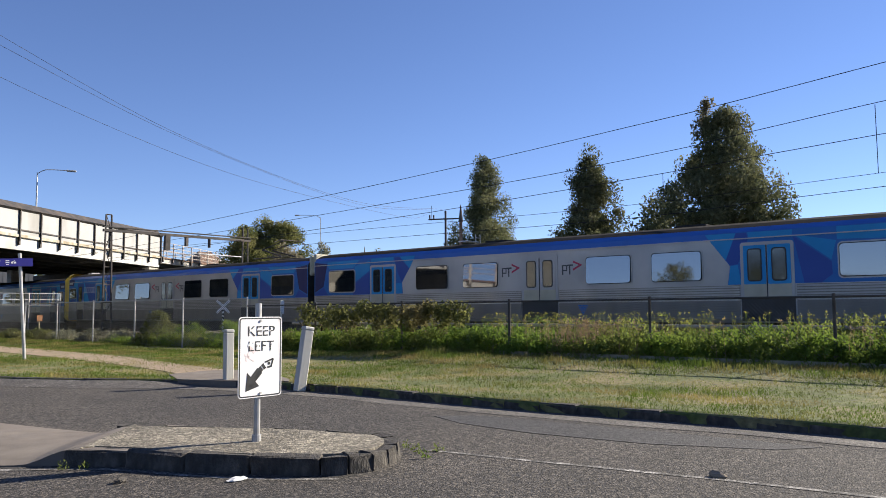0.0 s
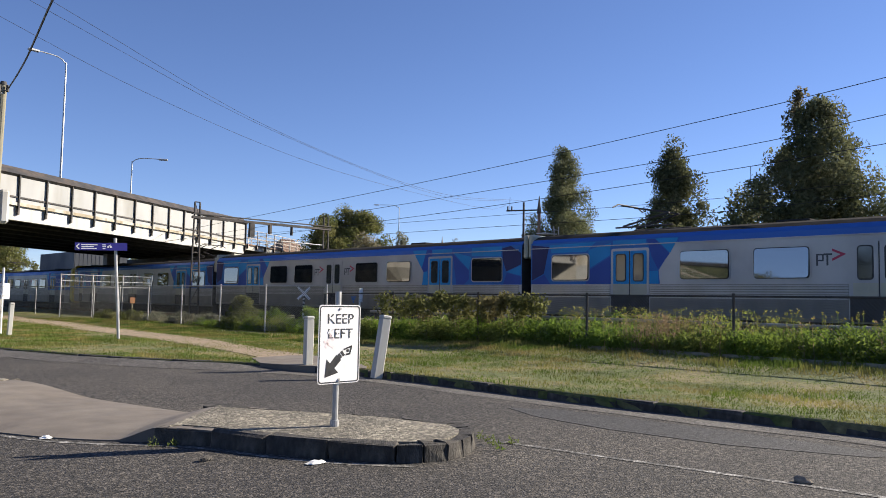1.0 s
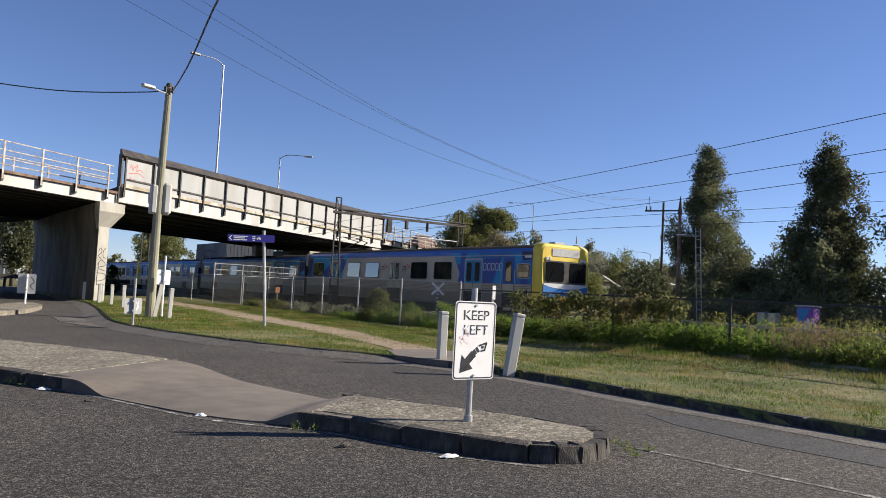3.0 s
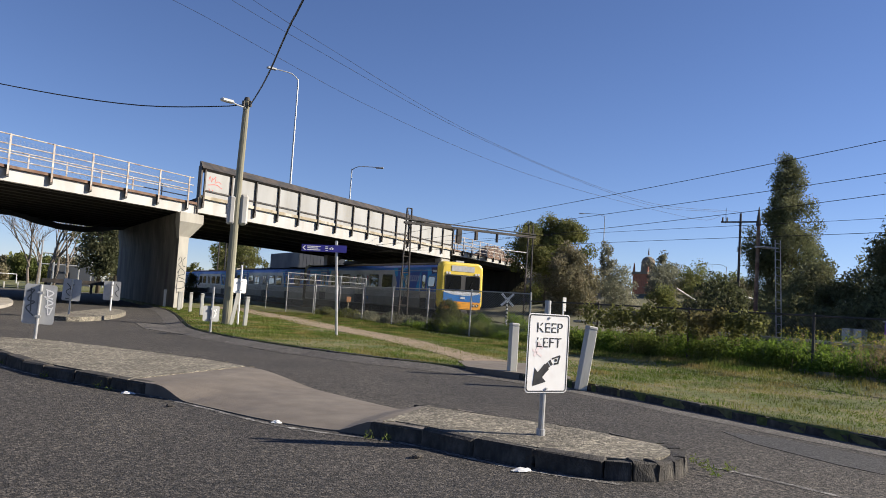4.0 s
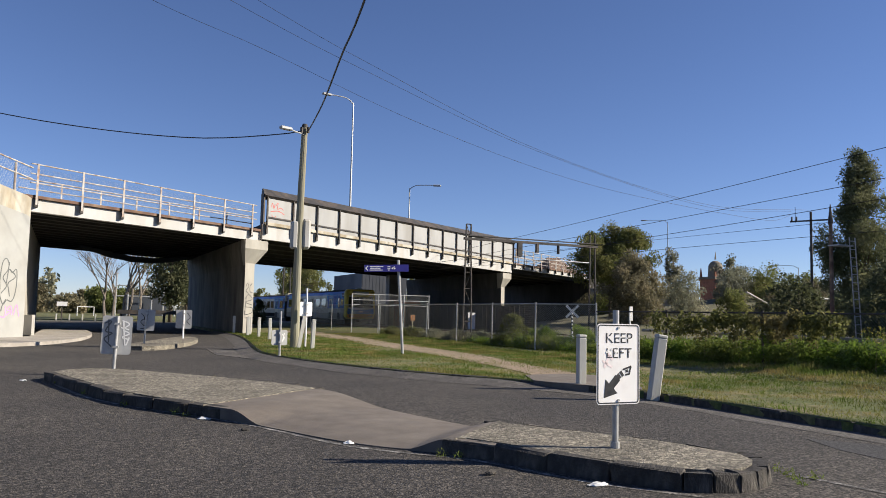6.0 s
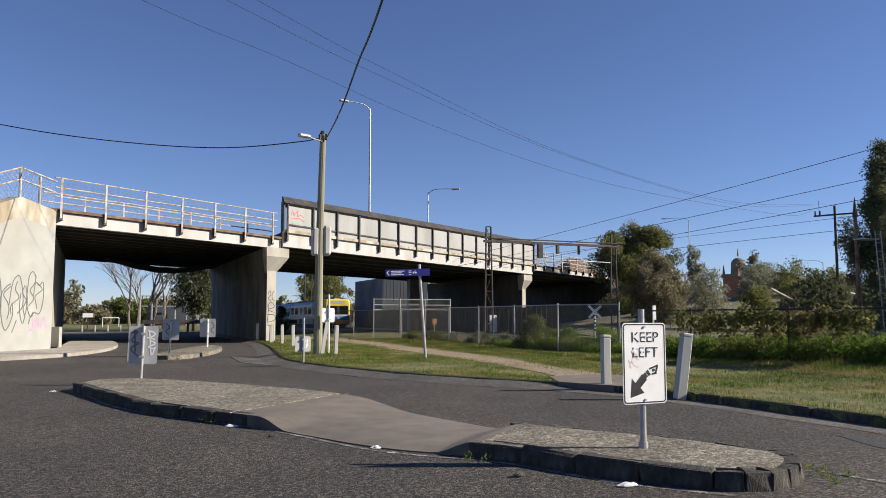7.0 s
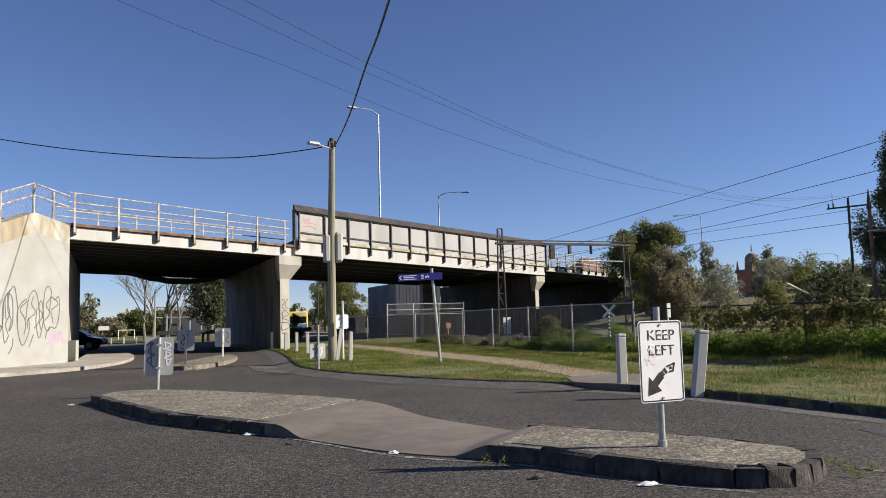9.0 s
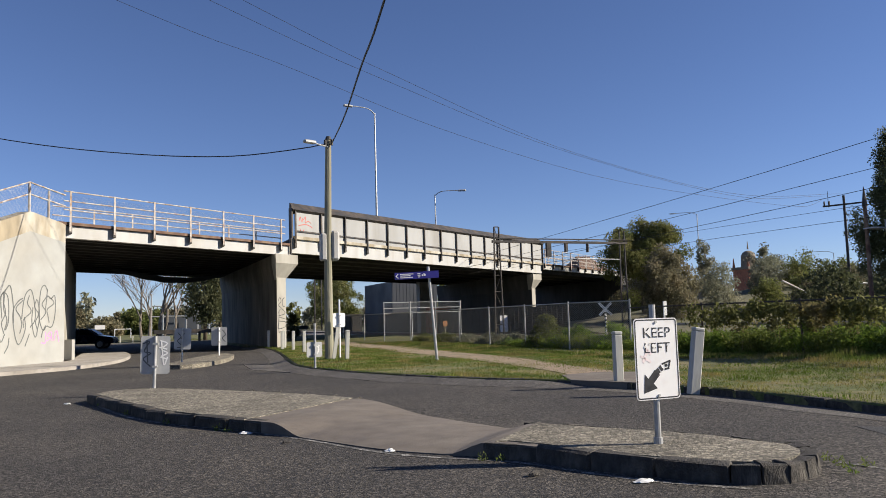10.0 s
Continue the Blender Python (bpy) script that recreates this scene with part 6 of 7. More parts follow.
words = {0: "grey-green", 1: "olive", 2: "grey-green", 3: "russet", 4: "olive"}
for i in range(74):
    u, k = rs.uniform(0, 1), rs.uniform(0, 1)
    x, y = 50 + 52 * u + rs.uniform(-3, 3), 62 - 16 * u + (k - 0.4) * 26
    hh = rs.uniform(1.6, 3.8) if i % 4 else rs.uniform(2.4, 3.8)
    b = max(0.0, 3.7 * math.exp(-((x - 66) / 22) ** 2 - ((y - 62) / 11) ** 2))
    tree("shrub", x, y, hh, ((0.0, hh * 0.45), (0.35, hh * 0.62), (0.7, hh * 0.5), (1.0, hh * 0.15)), mix[i % 5], words[i % 5] + " shrub on the bank beyond the railway", 60, 70, 0.1, 0.16 * hh + 0.2, 100 + i, base=b, trunk=0.05, limbs=5, category="shrub", group="shrubs on the bank")
bm = bmesh.new()
bmesh.ops.create_grid(bm, x_segments=40, y_segments=30, size=1, matrix=Matrix.Translation((66, 62, 0)) @ Matrix.Diagonal((34, 24, 1, 1)))
for v in bm.verts:
    v.co.z = -0.1 + 3.9 * math.exp(-((v.co.x - 66) / 22) ** 2 - ((v.co.y - 62) / 11) ** 2) + 0.25 * noise.noise(v.co * 0.3)
tagged(mesh_object("bank", bm, FAR_GROUND, True), "scrubby earth bank beyond the railway", "bank", kind="structure")
bar1 = thing("boom_barrier", "pale slanting barrier pole on the bank", "barrier")
part("pole", one_tube([(47.5, 46.5, 3.6), (51.2, 45.3, 1.6)], 0.07, 6), WHITE_STEEL, bar1)
part("post", one_tube([(50.9, 45.4, 0.0), (50.9, 45.4, 1.9)], 0.09, 6), WHITE_STEEL, bar1)
rail = thing("guard_rail", "pale guard rail on the far approach road", "guard rail")
part("rail", one_tube([(58, 49, 3.5), (66, 47, 2.7)], 0.1, 6), WHITE_STEEL, rail)
for k in (0.2, 0.8):
    part("post", one_tube([(58 + 8 * k, 49 - 2 * k, 0), (58 + 8 * k, 49 - 2 * k, 3.4 - 0.8 * k)], 0.07, 6), WHITE_STEEL, rail)

# far tree belts that close the horizon
for i in range(64):
    a = radians(-86 + 112 * i / 63) + rs.uniform(-0.01, 0.01)
    d = rs.uniform(150, 260)
    hh = rs.uniform(4.5, 8.0)
    tree("far_tree", d * math.sin(-a), d * math.cos(a), hh, ((0.0, hh * 0.4), (0.35, hh * 0.55), (0.7, hh * 0.45), (1.0, hh * 0.12)), mix[(i * 7) % 5], "distant " + words[(i * 7) % 5] + " tree on the horizon", 34, 30, 0.5, 1.0, 300 + i, base=-0.1, trunk=0.15, limbs=4, category="tree", group="distant trees")

# trees that close the place behind the viewer
for i in range(44):
    a = radians(32 + 236 * i / 43)
    d = rs.uniform(52, 85)
    hh = rs.uniform(4.0, 7.5)
    tree("far_tree", d * math.sin(-a), d * math.cos(a), hh, ((0.0, hh * 0.45), (0.35, hh * 0.62), (0.7, hh * 0.5), (1.0, hh * 0.12)), LEAF_DARK, "dark tree across the road", 34, 30, 0.3, 0.8, 400 + i, base=-0.1, trunk=0.15, limbs=4, category="tree", group="trees across the road")

tree("roadside_tree", -16.5, 27.0, 7.5, OVAL, LEAF_DARK, "dark dense tree beside the bridge approach", 120, 120, 0.11, 0.8, 15)

# ---- the view under the bridge ----
field = tagged(mesh_object("playing_field", prism(bmesh.new(), [(-60, 84), (14, 84), (22, 190), (-60, 220)], -0.1, 0.03), GRASS_SOIL), "green mown playing field", "field", kind="structure")
for x, y, h, s_ in ((3.4, 92, 14, 2), (1.6, 99, 13, 9), (5.0, 94, 13, 5), (4.2, 101, 14, 15), (2.6, 105, 13, 6)):
    bare_tree(x, y, h, s_, "leafless winter tree beyond the bridge")
tree("evergreen_tree", 7.1, 80, 8.6, ((0.2, 1.0), (0.4, 2.8), (0.65, 3.2), (0.85, 2.2), (1.0, 0.6)), LEAF_DARK, "dark evergreen tree beyond the bridge", 110, 60, 0.16, 0.8, 41, trunk=0.2)
tree("evergreen_tree", 9.4, 88, 9.6, ((0.15, 1.0), (0.4, 2.8), (0.65, 3.2), (0.85, 2.2), (1.0, 0.6)), LEAF_DARK, "dark evergreen tree beyond the bridge", 110, 60, 0.16, 0.8, 42, trunk=0.2)
for i, (x, y, h, m) in enumerate(((-3.6, 150, 2.8, LEAF_BRONZE), (1.2, 165, 5.0, LEAF_GREEN), (5.0, 170, 4.5, LEAF_GREEN), (9, 160, 4.5, LEAF_BRONZE), (-9, 160, 5, LEAF_BRONZE))):
    tree("field_tree", x, y, h, ((0.05, 1.5), (0.35, 3.0), (0.7, 2.6), (1.0, 0.8)), m, "tree at the edge of the playing field", 70, 45, 0.3, 1.1, 50 + i, trunk=0.2)
tree("shrub", 12.45, 63.5, 2.2, ((0.0, 0.5), (0.4, 0.7), (0.8, 0.5), (1.0, 0.2)), LEAF_DARK, "dark dense shrub beside the bridge pier", 50, 60, 0.07, 0.3, 71, trunk=0.05, limbs=5, category="shrub")
goal = thing("football_goal", "white football goal frame on the field", "goal")
for a, b in (((-1.53, 116, 0), (-1.53, 116, 1.25)), ((0.52, 116.4, 0), (0.52, 116.4, 1.25)), ((-1.53, 116, 1.25), (0.52, 116.4, 1.25))):
    part("goal_post", one_tube([a, b], 0.05, 6), SIGN_WHITE, goal)
hoop = thing("basketball_hoop", "white basketball backboard on a post", "basketball hoop")
part("post", one_tube([(-2.3, 78, 0), (-2.3, 78, 1.5)], 0.05, 6), DARK_STEEL, hoop)
part("backboard", one_box(-2.74, -1.88, 77.85, 77.94, 1.32, 1.7), SIGN_WHITE, hoop)
guard = thing("guard_rail", "dark steel guard rail along the field edge", "guard rail")
part("rail", one_box(2.2, 16, 74.2, 74.4, 0.75, 1.1), DARK_STEEL, guard)
for k in range(8):
    part("post", one_box(2.4 + k * 1.8, 2.6 + k * 1.8, 74.4, 74.6, 0, 1.0), DARK_STEEL, guard)
for x in (-2.8, -1.7, -0.6, 0.5):
    b_ = bollard(x, 80, 0.5, 0.12, 0, "low pale bollard at the field edge")
sub = thing("substation_frame", "grey steel substation frames behind the trees", "substation")
for k in range(6):
    part("column", one_tube([(3.5 + k * 1.7, 128, 0), (3.5 + k * 1.7, 128, 6.5 - (k % 3))], 0.12, 6), GALV, sub)
for z in (3.0, 4.6):
    part("beam", one_tube([(3.5, 128, z), (12, 128, z)], 0.1, 6), GALV, sub)
part("cabin", one_box(5, 11, 130, 134, 0, 3.2), SHED, sub)

shed = thing("warehouse", "grey ribbed metal shed beyond the railway", "warehouse")
part("wall", one_box(30.5, 36.5, 92, 104, 0, 6.2), SHED, shed)
for k in range(13):
    part("rib", one_box(30.6 + k * 0.45, 30.7 + k * 0.45, 91.98, 92.0, 0, 6.15), SHED, shed)
part("drain_column", one_box(28.2, 29.4, 76, 77, 0, 6.3), PAVING, shed, "pale concrete column")
part("brick_base", one_box(28.0, 30.4, 73, 74, 0, 2.6), BRICK_RED, shed, "red brick base")
for i, (x, y, h) in enumerate(((22.6, 118, 10), (24.2, 126, 11), (21.8, 111, 8.5), (31, 99, 10))):
    tree("gum_tree", (x + 6.5) * 1.3, y * 1.3, h * 1.28, ((0.1, 2.3), (0.35, 4.5), (0.65, 4.7), (0.88, 2.9), (1.0, 0.8)), LEAF_OLIVE, "gum tree beyond the railway under the bridge", 150, 60, 0.2, 0.95, 60 + i, trunk=0.2)
fw = thing("paling_fence", "dark paling fence behind the railway", "fence")
for k in range(60):
    part("paling", one_box(28.9, 28.95, 48 + k * 0.75, 48.72 + k * 0.75, 0, 2.1), DARK_STEEL, fw)
for k in range(14):
    part("paling", one_box(26.0 + k * 0.35, 26.33 + k * 0.35, 107.0, 107.05, -0.1, 2.4), DARK_STEEL, fw)
for k in range(24):
    part("paling", one_box(29.1 + k * 0.35, 29.43 + k * 0.35, 91.0, 91.05, -0.1, 2.3), DARK_STEEL, fw)
sig = thing("signal_post", "slim signal post beside the far track", "signal post")
part("post", one_tube([(30.5, 135, 0), (30.5, 135, 10.2)], 0.12, 6), DARK_STEEL, sig)
part("post", one_tube([(31.7, 135, 0), (31.7, 135, 10.2)], 0.12, 6), DARK_STEEL, sig)
part("arm", one_tube([(29.9, 135, 9.6), (38, 135, 9.6)], 0.08, 6), DARK_STEEL, sig)

# tower building and a roof beyond the bridge
tower = thing("brick_tower", "distant red brick building with a domed tower", "tower")
tx, ty = 172.7, 181.0
part("shaft", one_box(tx - 3.2, tx + 3.2, ty - 3.2, ty + 3.2, 0, 13.5), BRICK_RED, tower)
part("cornice", one_box(tx - 3.5, tx + 3.5, ty - 3.5, ty + 3.5, 13.5, 14.2), DOME, tower)
part("drum", one_tube([(tx, ty, 14.3), (tx, ty, 17.2)], 2.3, 12, 2.1), DOME, tower)
bm = bmesh.new()
bmesh.ops.create_uvsphere(bm, u_segments=14, v_segments=8, radius=2.1, matrix=Matrix.Translation((tx, ty, 17.2)) @ Matrix.Diagonal((1, 1, 0.95, 1)))
part("dome", bm, DOME, tower, "pale stone dome", smooth=True)
part("finial", one_tube([(tx, ty, 19.6), (tx, ty, 22.0)], 0.3, 6, 0.05), DOME, tower)
for k in range(4):
    a = radians(45 + 90 * k)
    part("pinnacle", one_tube([(tx + 4.2 * math.cos(a), ty + 4.2 * math.sin(a), 13), (tx + 4.2 * math.cos(a), ty + 4.2 * math.sin(a), 17)], 0.6, 6, 0.1), BRICK_RED, tower)
part("wing", one_box(tx + 3, tx + 12, ty - 12, ty - 2, 0, 12), BRICK_RED, tower)
roof = thing("house", "brown-roofed house behind the bridge approach", "house")
part("wall", one_box(57, 62, 90, 98, 0, 6.5), BRICK_RED, roof)
bm = bmesh.new()
q = [bm.verts.new(p) for p in ((56.5, 89.5, 6.4), (62.5, 89.5, 6.4), (62.5, 98.5, 6.4), (56.5, 98.5, 6.4), (58.5, 94, 9.6), (60.5, 94, 9.6))]
for f in ((0, 1, 5, 4), (1, 2, 5), (2, 3, 4, 5), (3, 0, 4), (3, 2, 1, 0)):
    bm.faces.new([q[i] for i in f])
part("roof", bm, RUST, roof, "brown tiled roof")

# trackside boxes
box1 = thing("trackside_cabinet", "trackside cabinet painted with a pink and blue mural", "cabinet", at=Matrix.Translation((0, 0.7, 0)))
part("body", one_box(29.3, 29.8, 16.6, 17.3, 0.0, 1.62, bevel=0.03), MURAL_PINK, box1)
part("lid", one_box(29.26, 29.84, 16.56, 17.34, 1.62, 1.68), SIGN_BACK, box1)
part("painted_patch", plate(bmesh.new(), [(29.29, 16.65, 0.3), (29.29, 16.9, 0.25), (29.29, 16.95, 0.9), (29.29, 16.8, 1.2), (29.29, 16.65, 1.0)], (-1, 0, 0), 0.006), SIGN_WHITE, box1, "white mural patch")
part("painted_patch", plate(bmesh.new(), [(29.29, 16.85, 1.25), (29.29, 17.15, 0.9), (29.29, 17.25, 1.55), (29.29, 16.75, 1.55)], (-1, 0, 0), 0.005), BLUE_LIGHT, box1, "blue mural patch")
for y, label in ((18.9, "grey trackside cabinet"), (19.4, "slim grey trackside post box")):
    c = thing("trackside_cabinet", label + " beside the railway", "cabinet")
    part("body", one_box(29.3, 29.7, y, y + 0.35, 0, 1.3, bevel=0.02), SIGN_BACK, c)
mk = thing("marker_post", "short white marker board on a rail post", "marker post")
part("post", one_tube([(19.0, 24.6, 0), (19.0, 24.6, 1.75)], 0.04, 6), SIGN_WHITE, mk)
part("board", one_box(18.95, 19.1, 24.55, 24.6, 1.25, 1.8), SIGN_WHITE, mk)
for x, y, z, w, h, mat, lab in ((16.4, 40.5, 0.95, 0.26, 0.3, NOTICE, "small orange notice on a stake"), (27.4, 55.2, 0.2, 0.65, 1.3, SIGN_WHITE, "white tagged notice board on a stake")):
    nb_ = thing("notice_sign", lab + " behind the fence", "sign")
    part("stake", one_tube([(x, y, 0), (x, y, z + h)], 0.03, 6), TIMBER, nb_)
    part("board", one_box(x - w / 2, x + w / 2, y - 0.06, y - 0.04, z, z + h), mat, nb_)

# ---- litter and stones ----
for i, (x, y, s_, mat, name, lab) in enumerate(((3.76, 5.41, 0.13, LITTER, "litter", "crumpled white plastic wrapper on the asphalt"), (2.45, 7.93, 0.12, LITTER, "litter", "crumpled white wrapper on the asphalt"), (1.29, 10.15, 0.13, LITTER, "litter", "crumpled white paper on the asphalt"), (3.71, 11.79, 0.14, LITTER, "litter", "white carton scrap beside the island"), (-1.08, 16.0, 0.12, LITTER, "litter", "white paper scrap on the road"), (3.11, 6.06, 0.07, BLUESTONE, "stone", "loose dark stone on the asphalt"), (6.26, 2.48, 0.075, STONE_TAN, "stone", "pale flat stone on the asphalt"), (1.6, 9.1, 0.05, BLUESTONE, "stone", "small loose stone on the asphalt"))):
    bm = bmesh.new()
    bmesh.ops.create_icosphere(bm, subdivisions=2, radius=1)
    r = random.Random(i)
    for v in bm.verts:
        v.co = Vector((v.co.x * s_ * (0.7 if mat is LITTER else 1) * r.uniform(0.7, 1.2), v.co.y * s_ * 0.45 * r.uniform(0.6, 1.3), max(v.co.z, -0.5) * s_ * (0.16 if mat is LITTER else 0.45) * r.uniform(0.5, 1.3)))
    ob = tagged(mesh_object(name, bm, mat), lab, name, "litter on the road" if mat is LITTER else "loose stones")
    ob.matrix_basis = Matrix.Translation((x, y, s_ * (0.07 if mat is LITTER else 0.22))) @ Matrix.Rotation(i * 1.3, 4, "Z")


# ---- car ----
def sedan():
    c = thing("car", "dark blue sedan coming out from behind the abutment", "car")
    bm = bmesh.new()
    prof = [(-2.2, 0.35), (2.15, 0.35), (2.22, 0.6), (2.1, 0.78), (1.2, 0.93), (0.55, 1.38), (-0.75, 1.42), (-1.5, 1.02), (-2.15, 0.95), (-2.25, 0.6)]
    a = [bm.verts.new((x, -0.85 + (0.14 if z > 1.1 else 0), z)) for x, z in prof]
    b = [bm.verts.new((x, 0.85 - (0.14 if z > 1.1 else 0), z)) for x, z in prof]
    n = len(prof)
    for i in range(n):
        bm.faces.new((a[i], b[i], b[(i + 1) % n], a[(i + 1) % n]))
    bm.faces.new(a), bm.faces.new(b[::-1])
    bmesh.ops.recalc_face_normals(bm, faces=bm.faces[:])
    bmesh.ops.bevel(bm, geom=bm.edges[:], offset=0.05, segments=2, affect="EDGES")
    part("body", bm, CAR_PAINT, c)
    for q in ([(1.05, 1.0), (0.5, 1.33), (0.0, 1.35), (0.0, 0.98)], [(-0.08, 0.98), (-0.08, 1.35), (-0.7, 1.36), (-1.2, 1.05)]):
        part("side_window", plate(bmesh.new(), [(x, -0.80 if z > 1.1 else -0.86, z) for x, z in q], (0, -1, 0), 0.01), CAR_GLASS, c)
    part("windscreen", plate(bmesh.new(), [(1.16, -0.62, 1.0), (1.16, 0.62, 1.0), (0.62, 0.56, 1.36), (0.62, -0.56, 1.36)], (0.6, 0, 0.8), 0.02), CAR_GLASS, c)
    for x in (-1.35, 1.35):
        for y in (-0.88, 0.68):
            w = part("wheel", one_tube([(x, y, 0.32), (x, y + 0.2, 0.32)], 0.32, 18), RUBBER, c)
            part("rim", one_tube([(x, y - 0.01, 0.32), (x, y, 0.32)], 0.2, 14), SIGN_BACK, w)
    for y in (-0.6, 0.6):
        part("headlight", one_box(2.08, 2.2, y - 0.18, y + 0.18, 0.62, 0.74, bevel=0.02), LAMP_GLASS, c)
    return c


car = sedan()


# ---- weeds, ivy and grass ----
rs = np.random.RandomState(5)
# tall weeds along the low fence
n = 5200
wx, wy = rs.uniform(14.75, 16.7, n), rs.uniform(-8.6, 19.6, n)
wh = (0.33 + 0.34 * np.array([noise.noise((a * 0.7, b * 0.35, 3.0)) + 0.6 for a, b in zip(wx, wy)])) * rs.uniform(0.7, 1.15, n) * (0.9 + 0.14 * (wx - 14.75))
cen = np.stack([wx, wy, verge_z(wx, wy) + wh * rs.uniform(0.1, 1.0, n)], -1)
v, f = leaf_cloud(rs, cen, 0.16, 34, 0.05, 0.3, -0.6)
tagged(fast_mesh("weeds", v, f, WEED), "rank green weeds smothering the low fence", "weeds", kind="stuff")


def stalks(name, mat, xs_, ys_, z0, z1, w, label):
    n = len(xs_)
    d = rs.normal(0, 0.08, (n, 2))
    a = np.stack([xs_, ys_, np.full(n, z0)], -1)
    b = np.stack([xs_ + d[:, 0], ys_ + d[:, 1], z1], -1)
    o = np.zeros((n, 3))
    o[:, 1] = w
    v = np.stack([a - o, a + o, b + o * 0.4, b - o * 0.4], 1).reshape(-1, 3)
    return tagged(fast_mesh(name, v, np.arange(4 * n).reshape(-1, 4), mat), label, "weeds", kind="stuff"), b


m = 900
fy = np.concatenate([rs.uniform(-7.7, 7.7, 560), rs.uniform(7.7, 12, 280), rs.uniform(12, 19, 60)])
_, tips = stalks("flower_stalks", WEED, rs.uniform(15.2, 16.8, m), fy, 0.3, rs.uniform(0.8, 1.29, m), 0.0045, "thin stalks of flowering weeds")
v, f = leaf_cloud(rs, tips, 0.05, 6, 0.014, 0.9)
tagged(fast_mesh("weed_flowers", v, f, PETAL), "small yellow mustard flowers above the weeds", "flowers", kind="stuff")
dy_ = np.concatenate([rs.normal(9.1, 0.45, 350), rs.uniform(-7, 19, 350)])
_, tips = stalks("dry_stalks", STRAW, rs.uniform(14.75, 16.1, 700), dy_, 0.3, rs.uniform(0.6, 1.13, 700), 0.005, "dry straw-coloured seed stalks")
v, f = leaf_cloud(rs, tips, 0.07, 4, 0.03, 0.3)
tagged(fast_mesh("seed_heads", v, f, STRAW), "dry brown seed heads", "weeds", kind="stuff")
# ivy on the fence
n = 330
iy = np.where(rs.uniform(0, 1, n) < 0.8, rs.uniform(12.0, 16.8, n), rs.uniform(16.8, 18.4, n))
iz = 0.9 + 0.56 * rs.uniform(0, 1, n) ** 0.7
cen = np.stack([14.95 + rs.normal(0, 0.11, n), iy, iz + 0.05 * np.sin(iy * 2.1) + 0.05 * np.sin(iy * 5.3)], -1)
v, f = leaf_cloud(rs, cen, 0.16, 15, 0.045, 0.75, 0.4)
tagged(fast_mesh("ivy", v, f, LEAF_IVY), "straggling ivy hanging over the low fence", "ivy", kind="stuff")
# rough grass along the tall fence
n = 1500
wy = rs.uniform(19.0, 31.0, n)
wx = np.where(wy < 25, 15.3 + (25 - wy) * 0.15, 15.1) + rs.uniform(-0.2, 1.3, n)
wh = (0.28 + 0.3 * np.array([noise.noise((a * 0.8, b * 0.5, 6.0)) + 0.5 for a, b in zip(wx, wy)])) * np.interp(wy, (19, 27, 31), (1.1, 1.0, 0.5)) * rs.uniform(0.7, 1.15, n)
v, f = leaf_cloud(rs, np.stack([wx, wy, 0.1 + wh * rs.uniform(0.1, 1.0, n)], -1), 0.16, 30, 0.055, 0.16, -1.2)
tagged(fast_mesh("weeds", v, f, WEED), "long feathery grass along the chain-link fence", "weeds", kind="stuff")
# bushes along the tall fence
for i, (x, y, h, r0, mat, lab) in enumerate(((15.5, 27.6, 1.2, 1.0, LEAF_OLIVE, "feathery green weed bush at the fence"), (15.9, 25.8, 0.75, 0.8, WEED, "low green weed bush at the fence"), (16.4, 24.2, 0.8, 0.9, WEED, "low green weed bush at the fence"), (17.0, 23.0, 0.8, 0.8, WEED, "low weed bush where the fences meet"), (15.6, 30.5, 0.45, 0.7, LEAF_GREY, "grey weed clump at the fence foot"), (15.6, 33.0, 0.45, 0.7, LEAF_GREY, "grey weed clump at the fence foot"), (15.5, 35.5, 0.4, 0.7, LEAF_GREY, "grey weed clump at the fence foot"), (15.5, 38.0, 0.4, 0.7, LEAF_OLIVE, "low weed clump at the fence foot"), (15.4, 41.0, 0.35, 0.7, LEAF_OLIVE, "low weed clump at the fence foot"))):
    tree("weed_bush", x, y, h, ((0.0, r0), (0.4, r0 * 1.1), (0.8, r0 * 0.7), (1.0, r0 * 0.2)), mat, lab, 90, 60, 0.075, 0.2, 200 + i, base=0.1, trunk=0, category="bush", group="weed bushes", slim=0.13, droop=-0.8)

# mown grass blades
n = 300000
gx, gy = rs.uniform(4.5, 15.4, n), 46 * rs.uniform(0, 1, n) ** 1.35 - 3
PATH_POLY = [tuple(p) for p in smooth_line(path_left, 1.0)] + [tuple(p) for p in smooth_line(path_right, 1.0)]
ok = inside(VERGE, gx - 0.12, gy) & ~(inside(PATH_POLY, gx + rs.normal(0, 0.4, n), gy + rs.normal(0, 0.3, n)) & (rs.uniform(0, 1, n) < 0.97))
ok &= ~inside(PAD, gx, gy)
thin = np.array([noise.noise((a * 0.45, b * 0.3, 1.0)) for a, b in zip(gx, gy)])
ok &= rs.uniform(-0.55, 0.5, n) < thin + 0.25
gx, gy, thin = gx[ok], gy[ok], thin[ok]
n = len(gx)
tuft = np.array([max(0.0, noise.noise((a * 1.7, b * 1.1, 4.0)) - 0.12) for a, b in zip(gx, gy)])
hgt = rs.uniform(0.018, 0.045, n) * (1 + 0.8 * np.clip(thin, 0, 1) + 2.6 * tuft) * np.where(gx > 13.2, 1.9, 1.0)
ang = rs.uniform(0, math.pi, n)
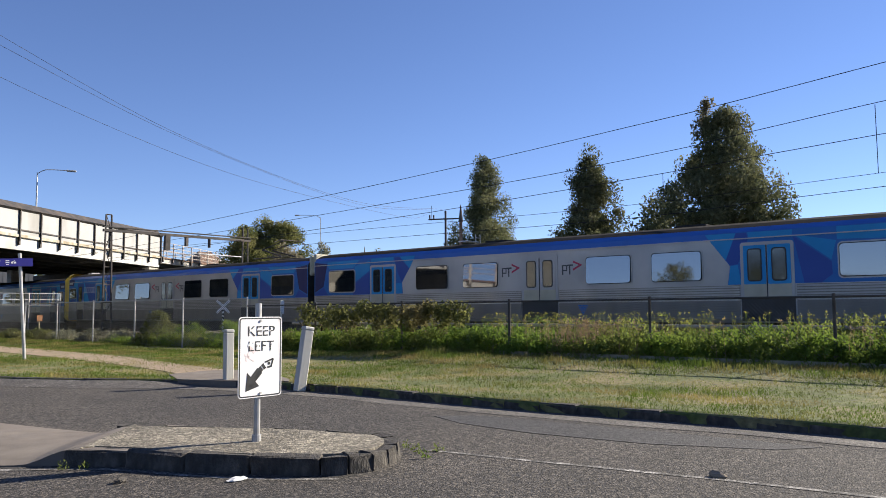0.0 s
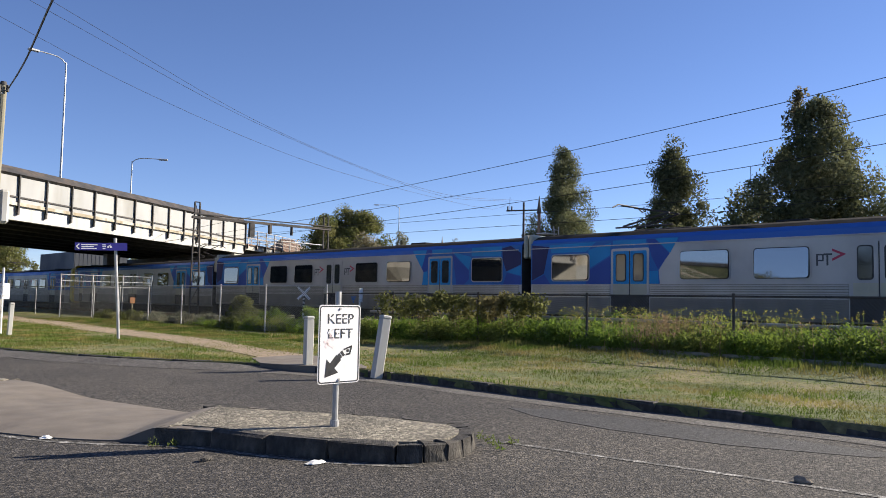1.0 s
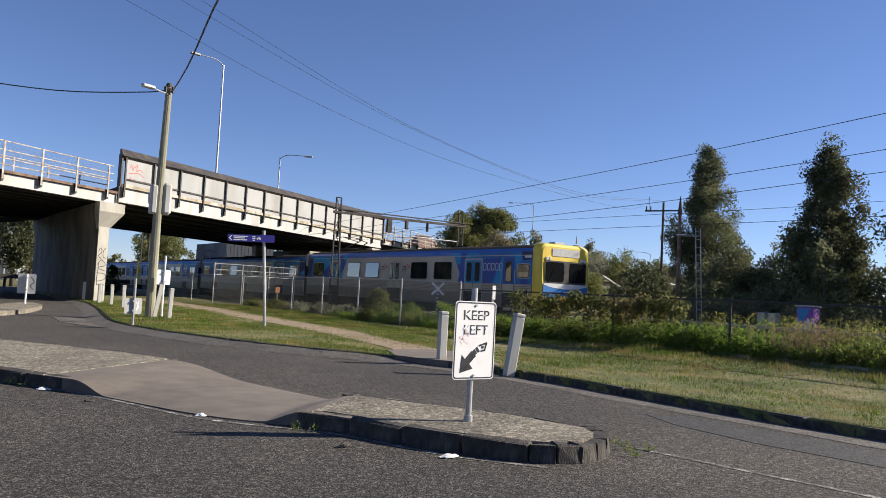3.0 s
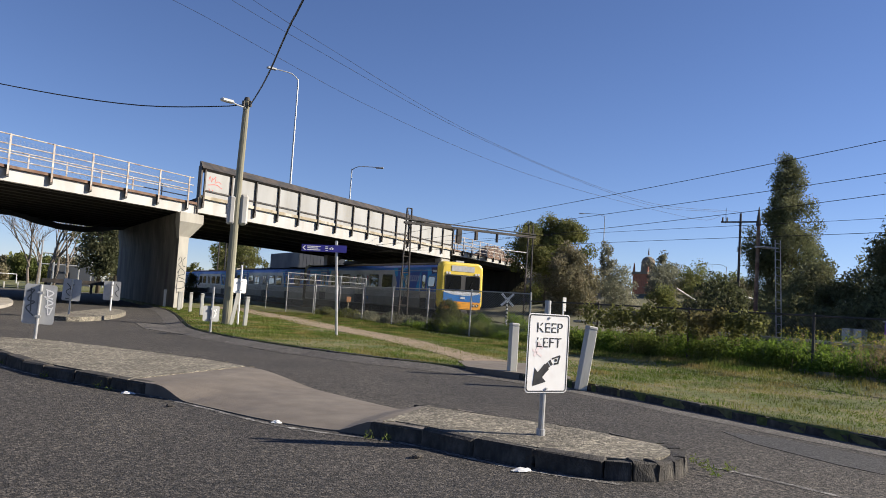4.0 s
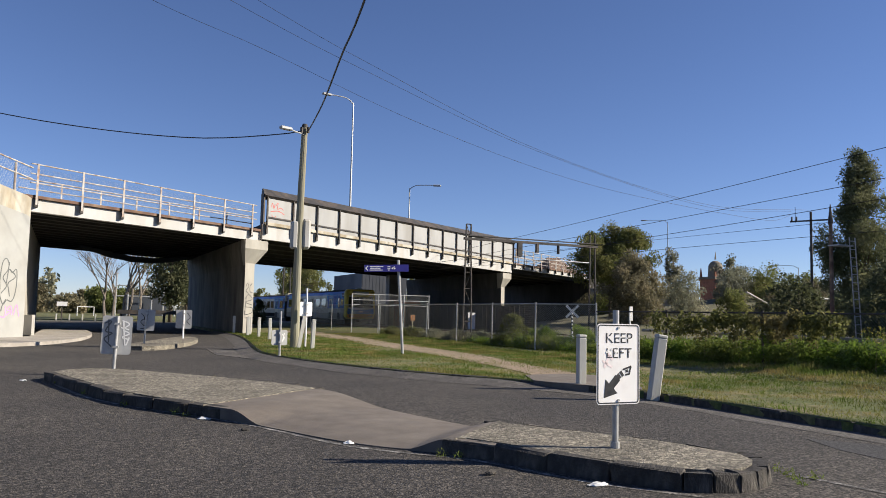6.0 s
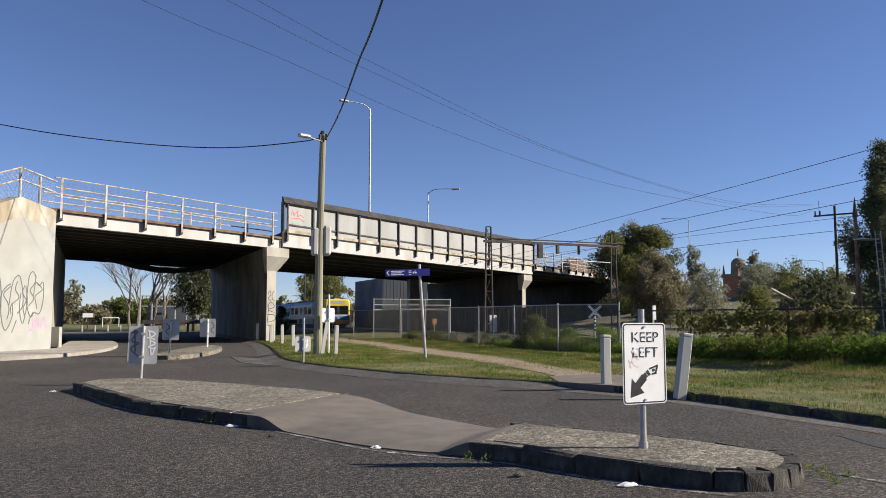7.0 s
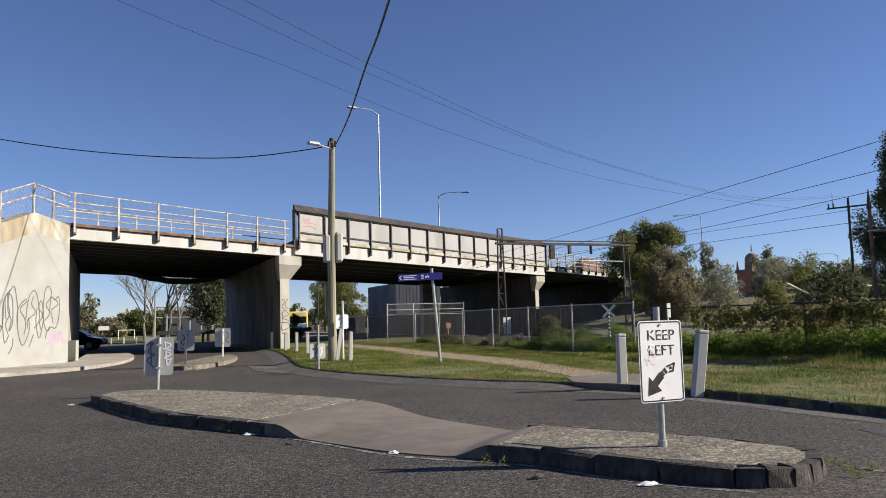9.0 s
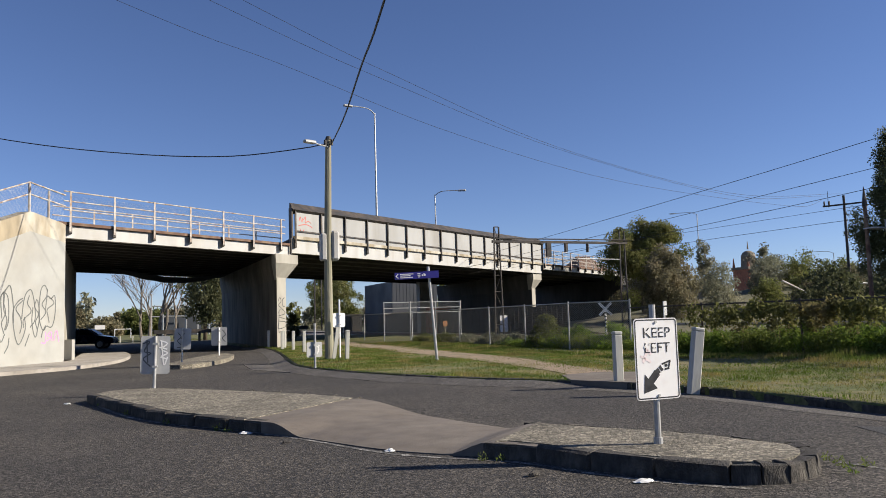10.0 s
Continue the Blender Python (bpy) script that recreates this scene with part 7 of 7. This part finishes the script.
wid = 0.003 + 0.00035 * np.hypot(gx, gy)
o = np.stack([np.cos(ang) * wid, np.sin(ang) * wid, 0 * ang], -1)
a = np.stack([gx, gy, verge_z(gx, gy) - 0.002], -1)
tip_ = a + np.stack([rs.normal(0, 0.022, n), rs.normal(0, 0.022, n), hgt], -1)
v = np.stack([a - o, a + o, tip_], 1).reshape(-1, 3)
tagged(fast_mesh("grass", v, np.arange(3 * n).reshape(-1, 3), BLADE), "short mown winter grass on the verge", "grass", kind="stuff")
# tufts at the island's edge and kerb
cen = np.array([(5.55, 5.1, 0.03), (5.75, 5.0, 0.02), (5.4, 4.85, 0.03), (5.65, 5.3, 0.02), (3.05, 6.95, 0.02), (3.2, 6.85, 0.02), (1.1, 10.5, 0.02), (1.0, 10.7, 0.03), (-0.1, 13.4, 0.03), (0.45, 11.8, 0.02), (-0.5, 15.2, 0.02)])
v, f = leaf_cloud(rs, cen, 0.07, 34, 0.018, 0.3, -1.0)
v[:, 2] = np.abs(v[:, 2])
tagged(fast_mesh("edge_weeds", v, f, WEED), "small weeds at the island's edge", "weeds", kind="stuff")


# ---- what moves ----
def motions():
    cab_y = ((0.0, -21.25), (1.0, -5.15), (2.0, 10.4), (3.5, 33.35), (4.5, 48.2), (6.0, 71.3), (7.5, 94.3), (9.0, 116.8), (10.0, 131.8))
    def dip(y):
        """The line falls a little past the fence and the bridge."""
        return float(np.interp(y, (18, 33, 48, 94, 200), (0, -0.1, -0.2, -0.52, -0.6)))

    def ease(y):
        return 0.35 * float(np.interp(y, (52, 94), (0, 1)))

    for ob, k, _ in TRAIN:
        walk(ob, [(t, pose(TRACK_X - ease(y + k * PITCH), y + k * PITCH, dip(y + k * PITCH))) for t, y in cab_y])
    nose = ((0.0, -16.5), (3.0, -12.0), (6.0, -7.3), (7.5, -4.6), (8.5, -2.5), (9.2, -1.35), (9.6, -0.95), (10.0, -0.7))
    walk(car, [(t, pose(x - 2.2, 60.0, 0.0, 0, 0, -12)) for t, x in nose])


motions()
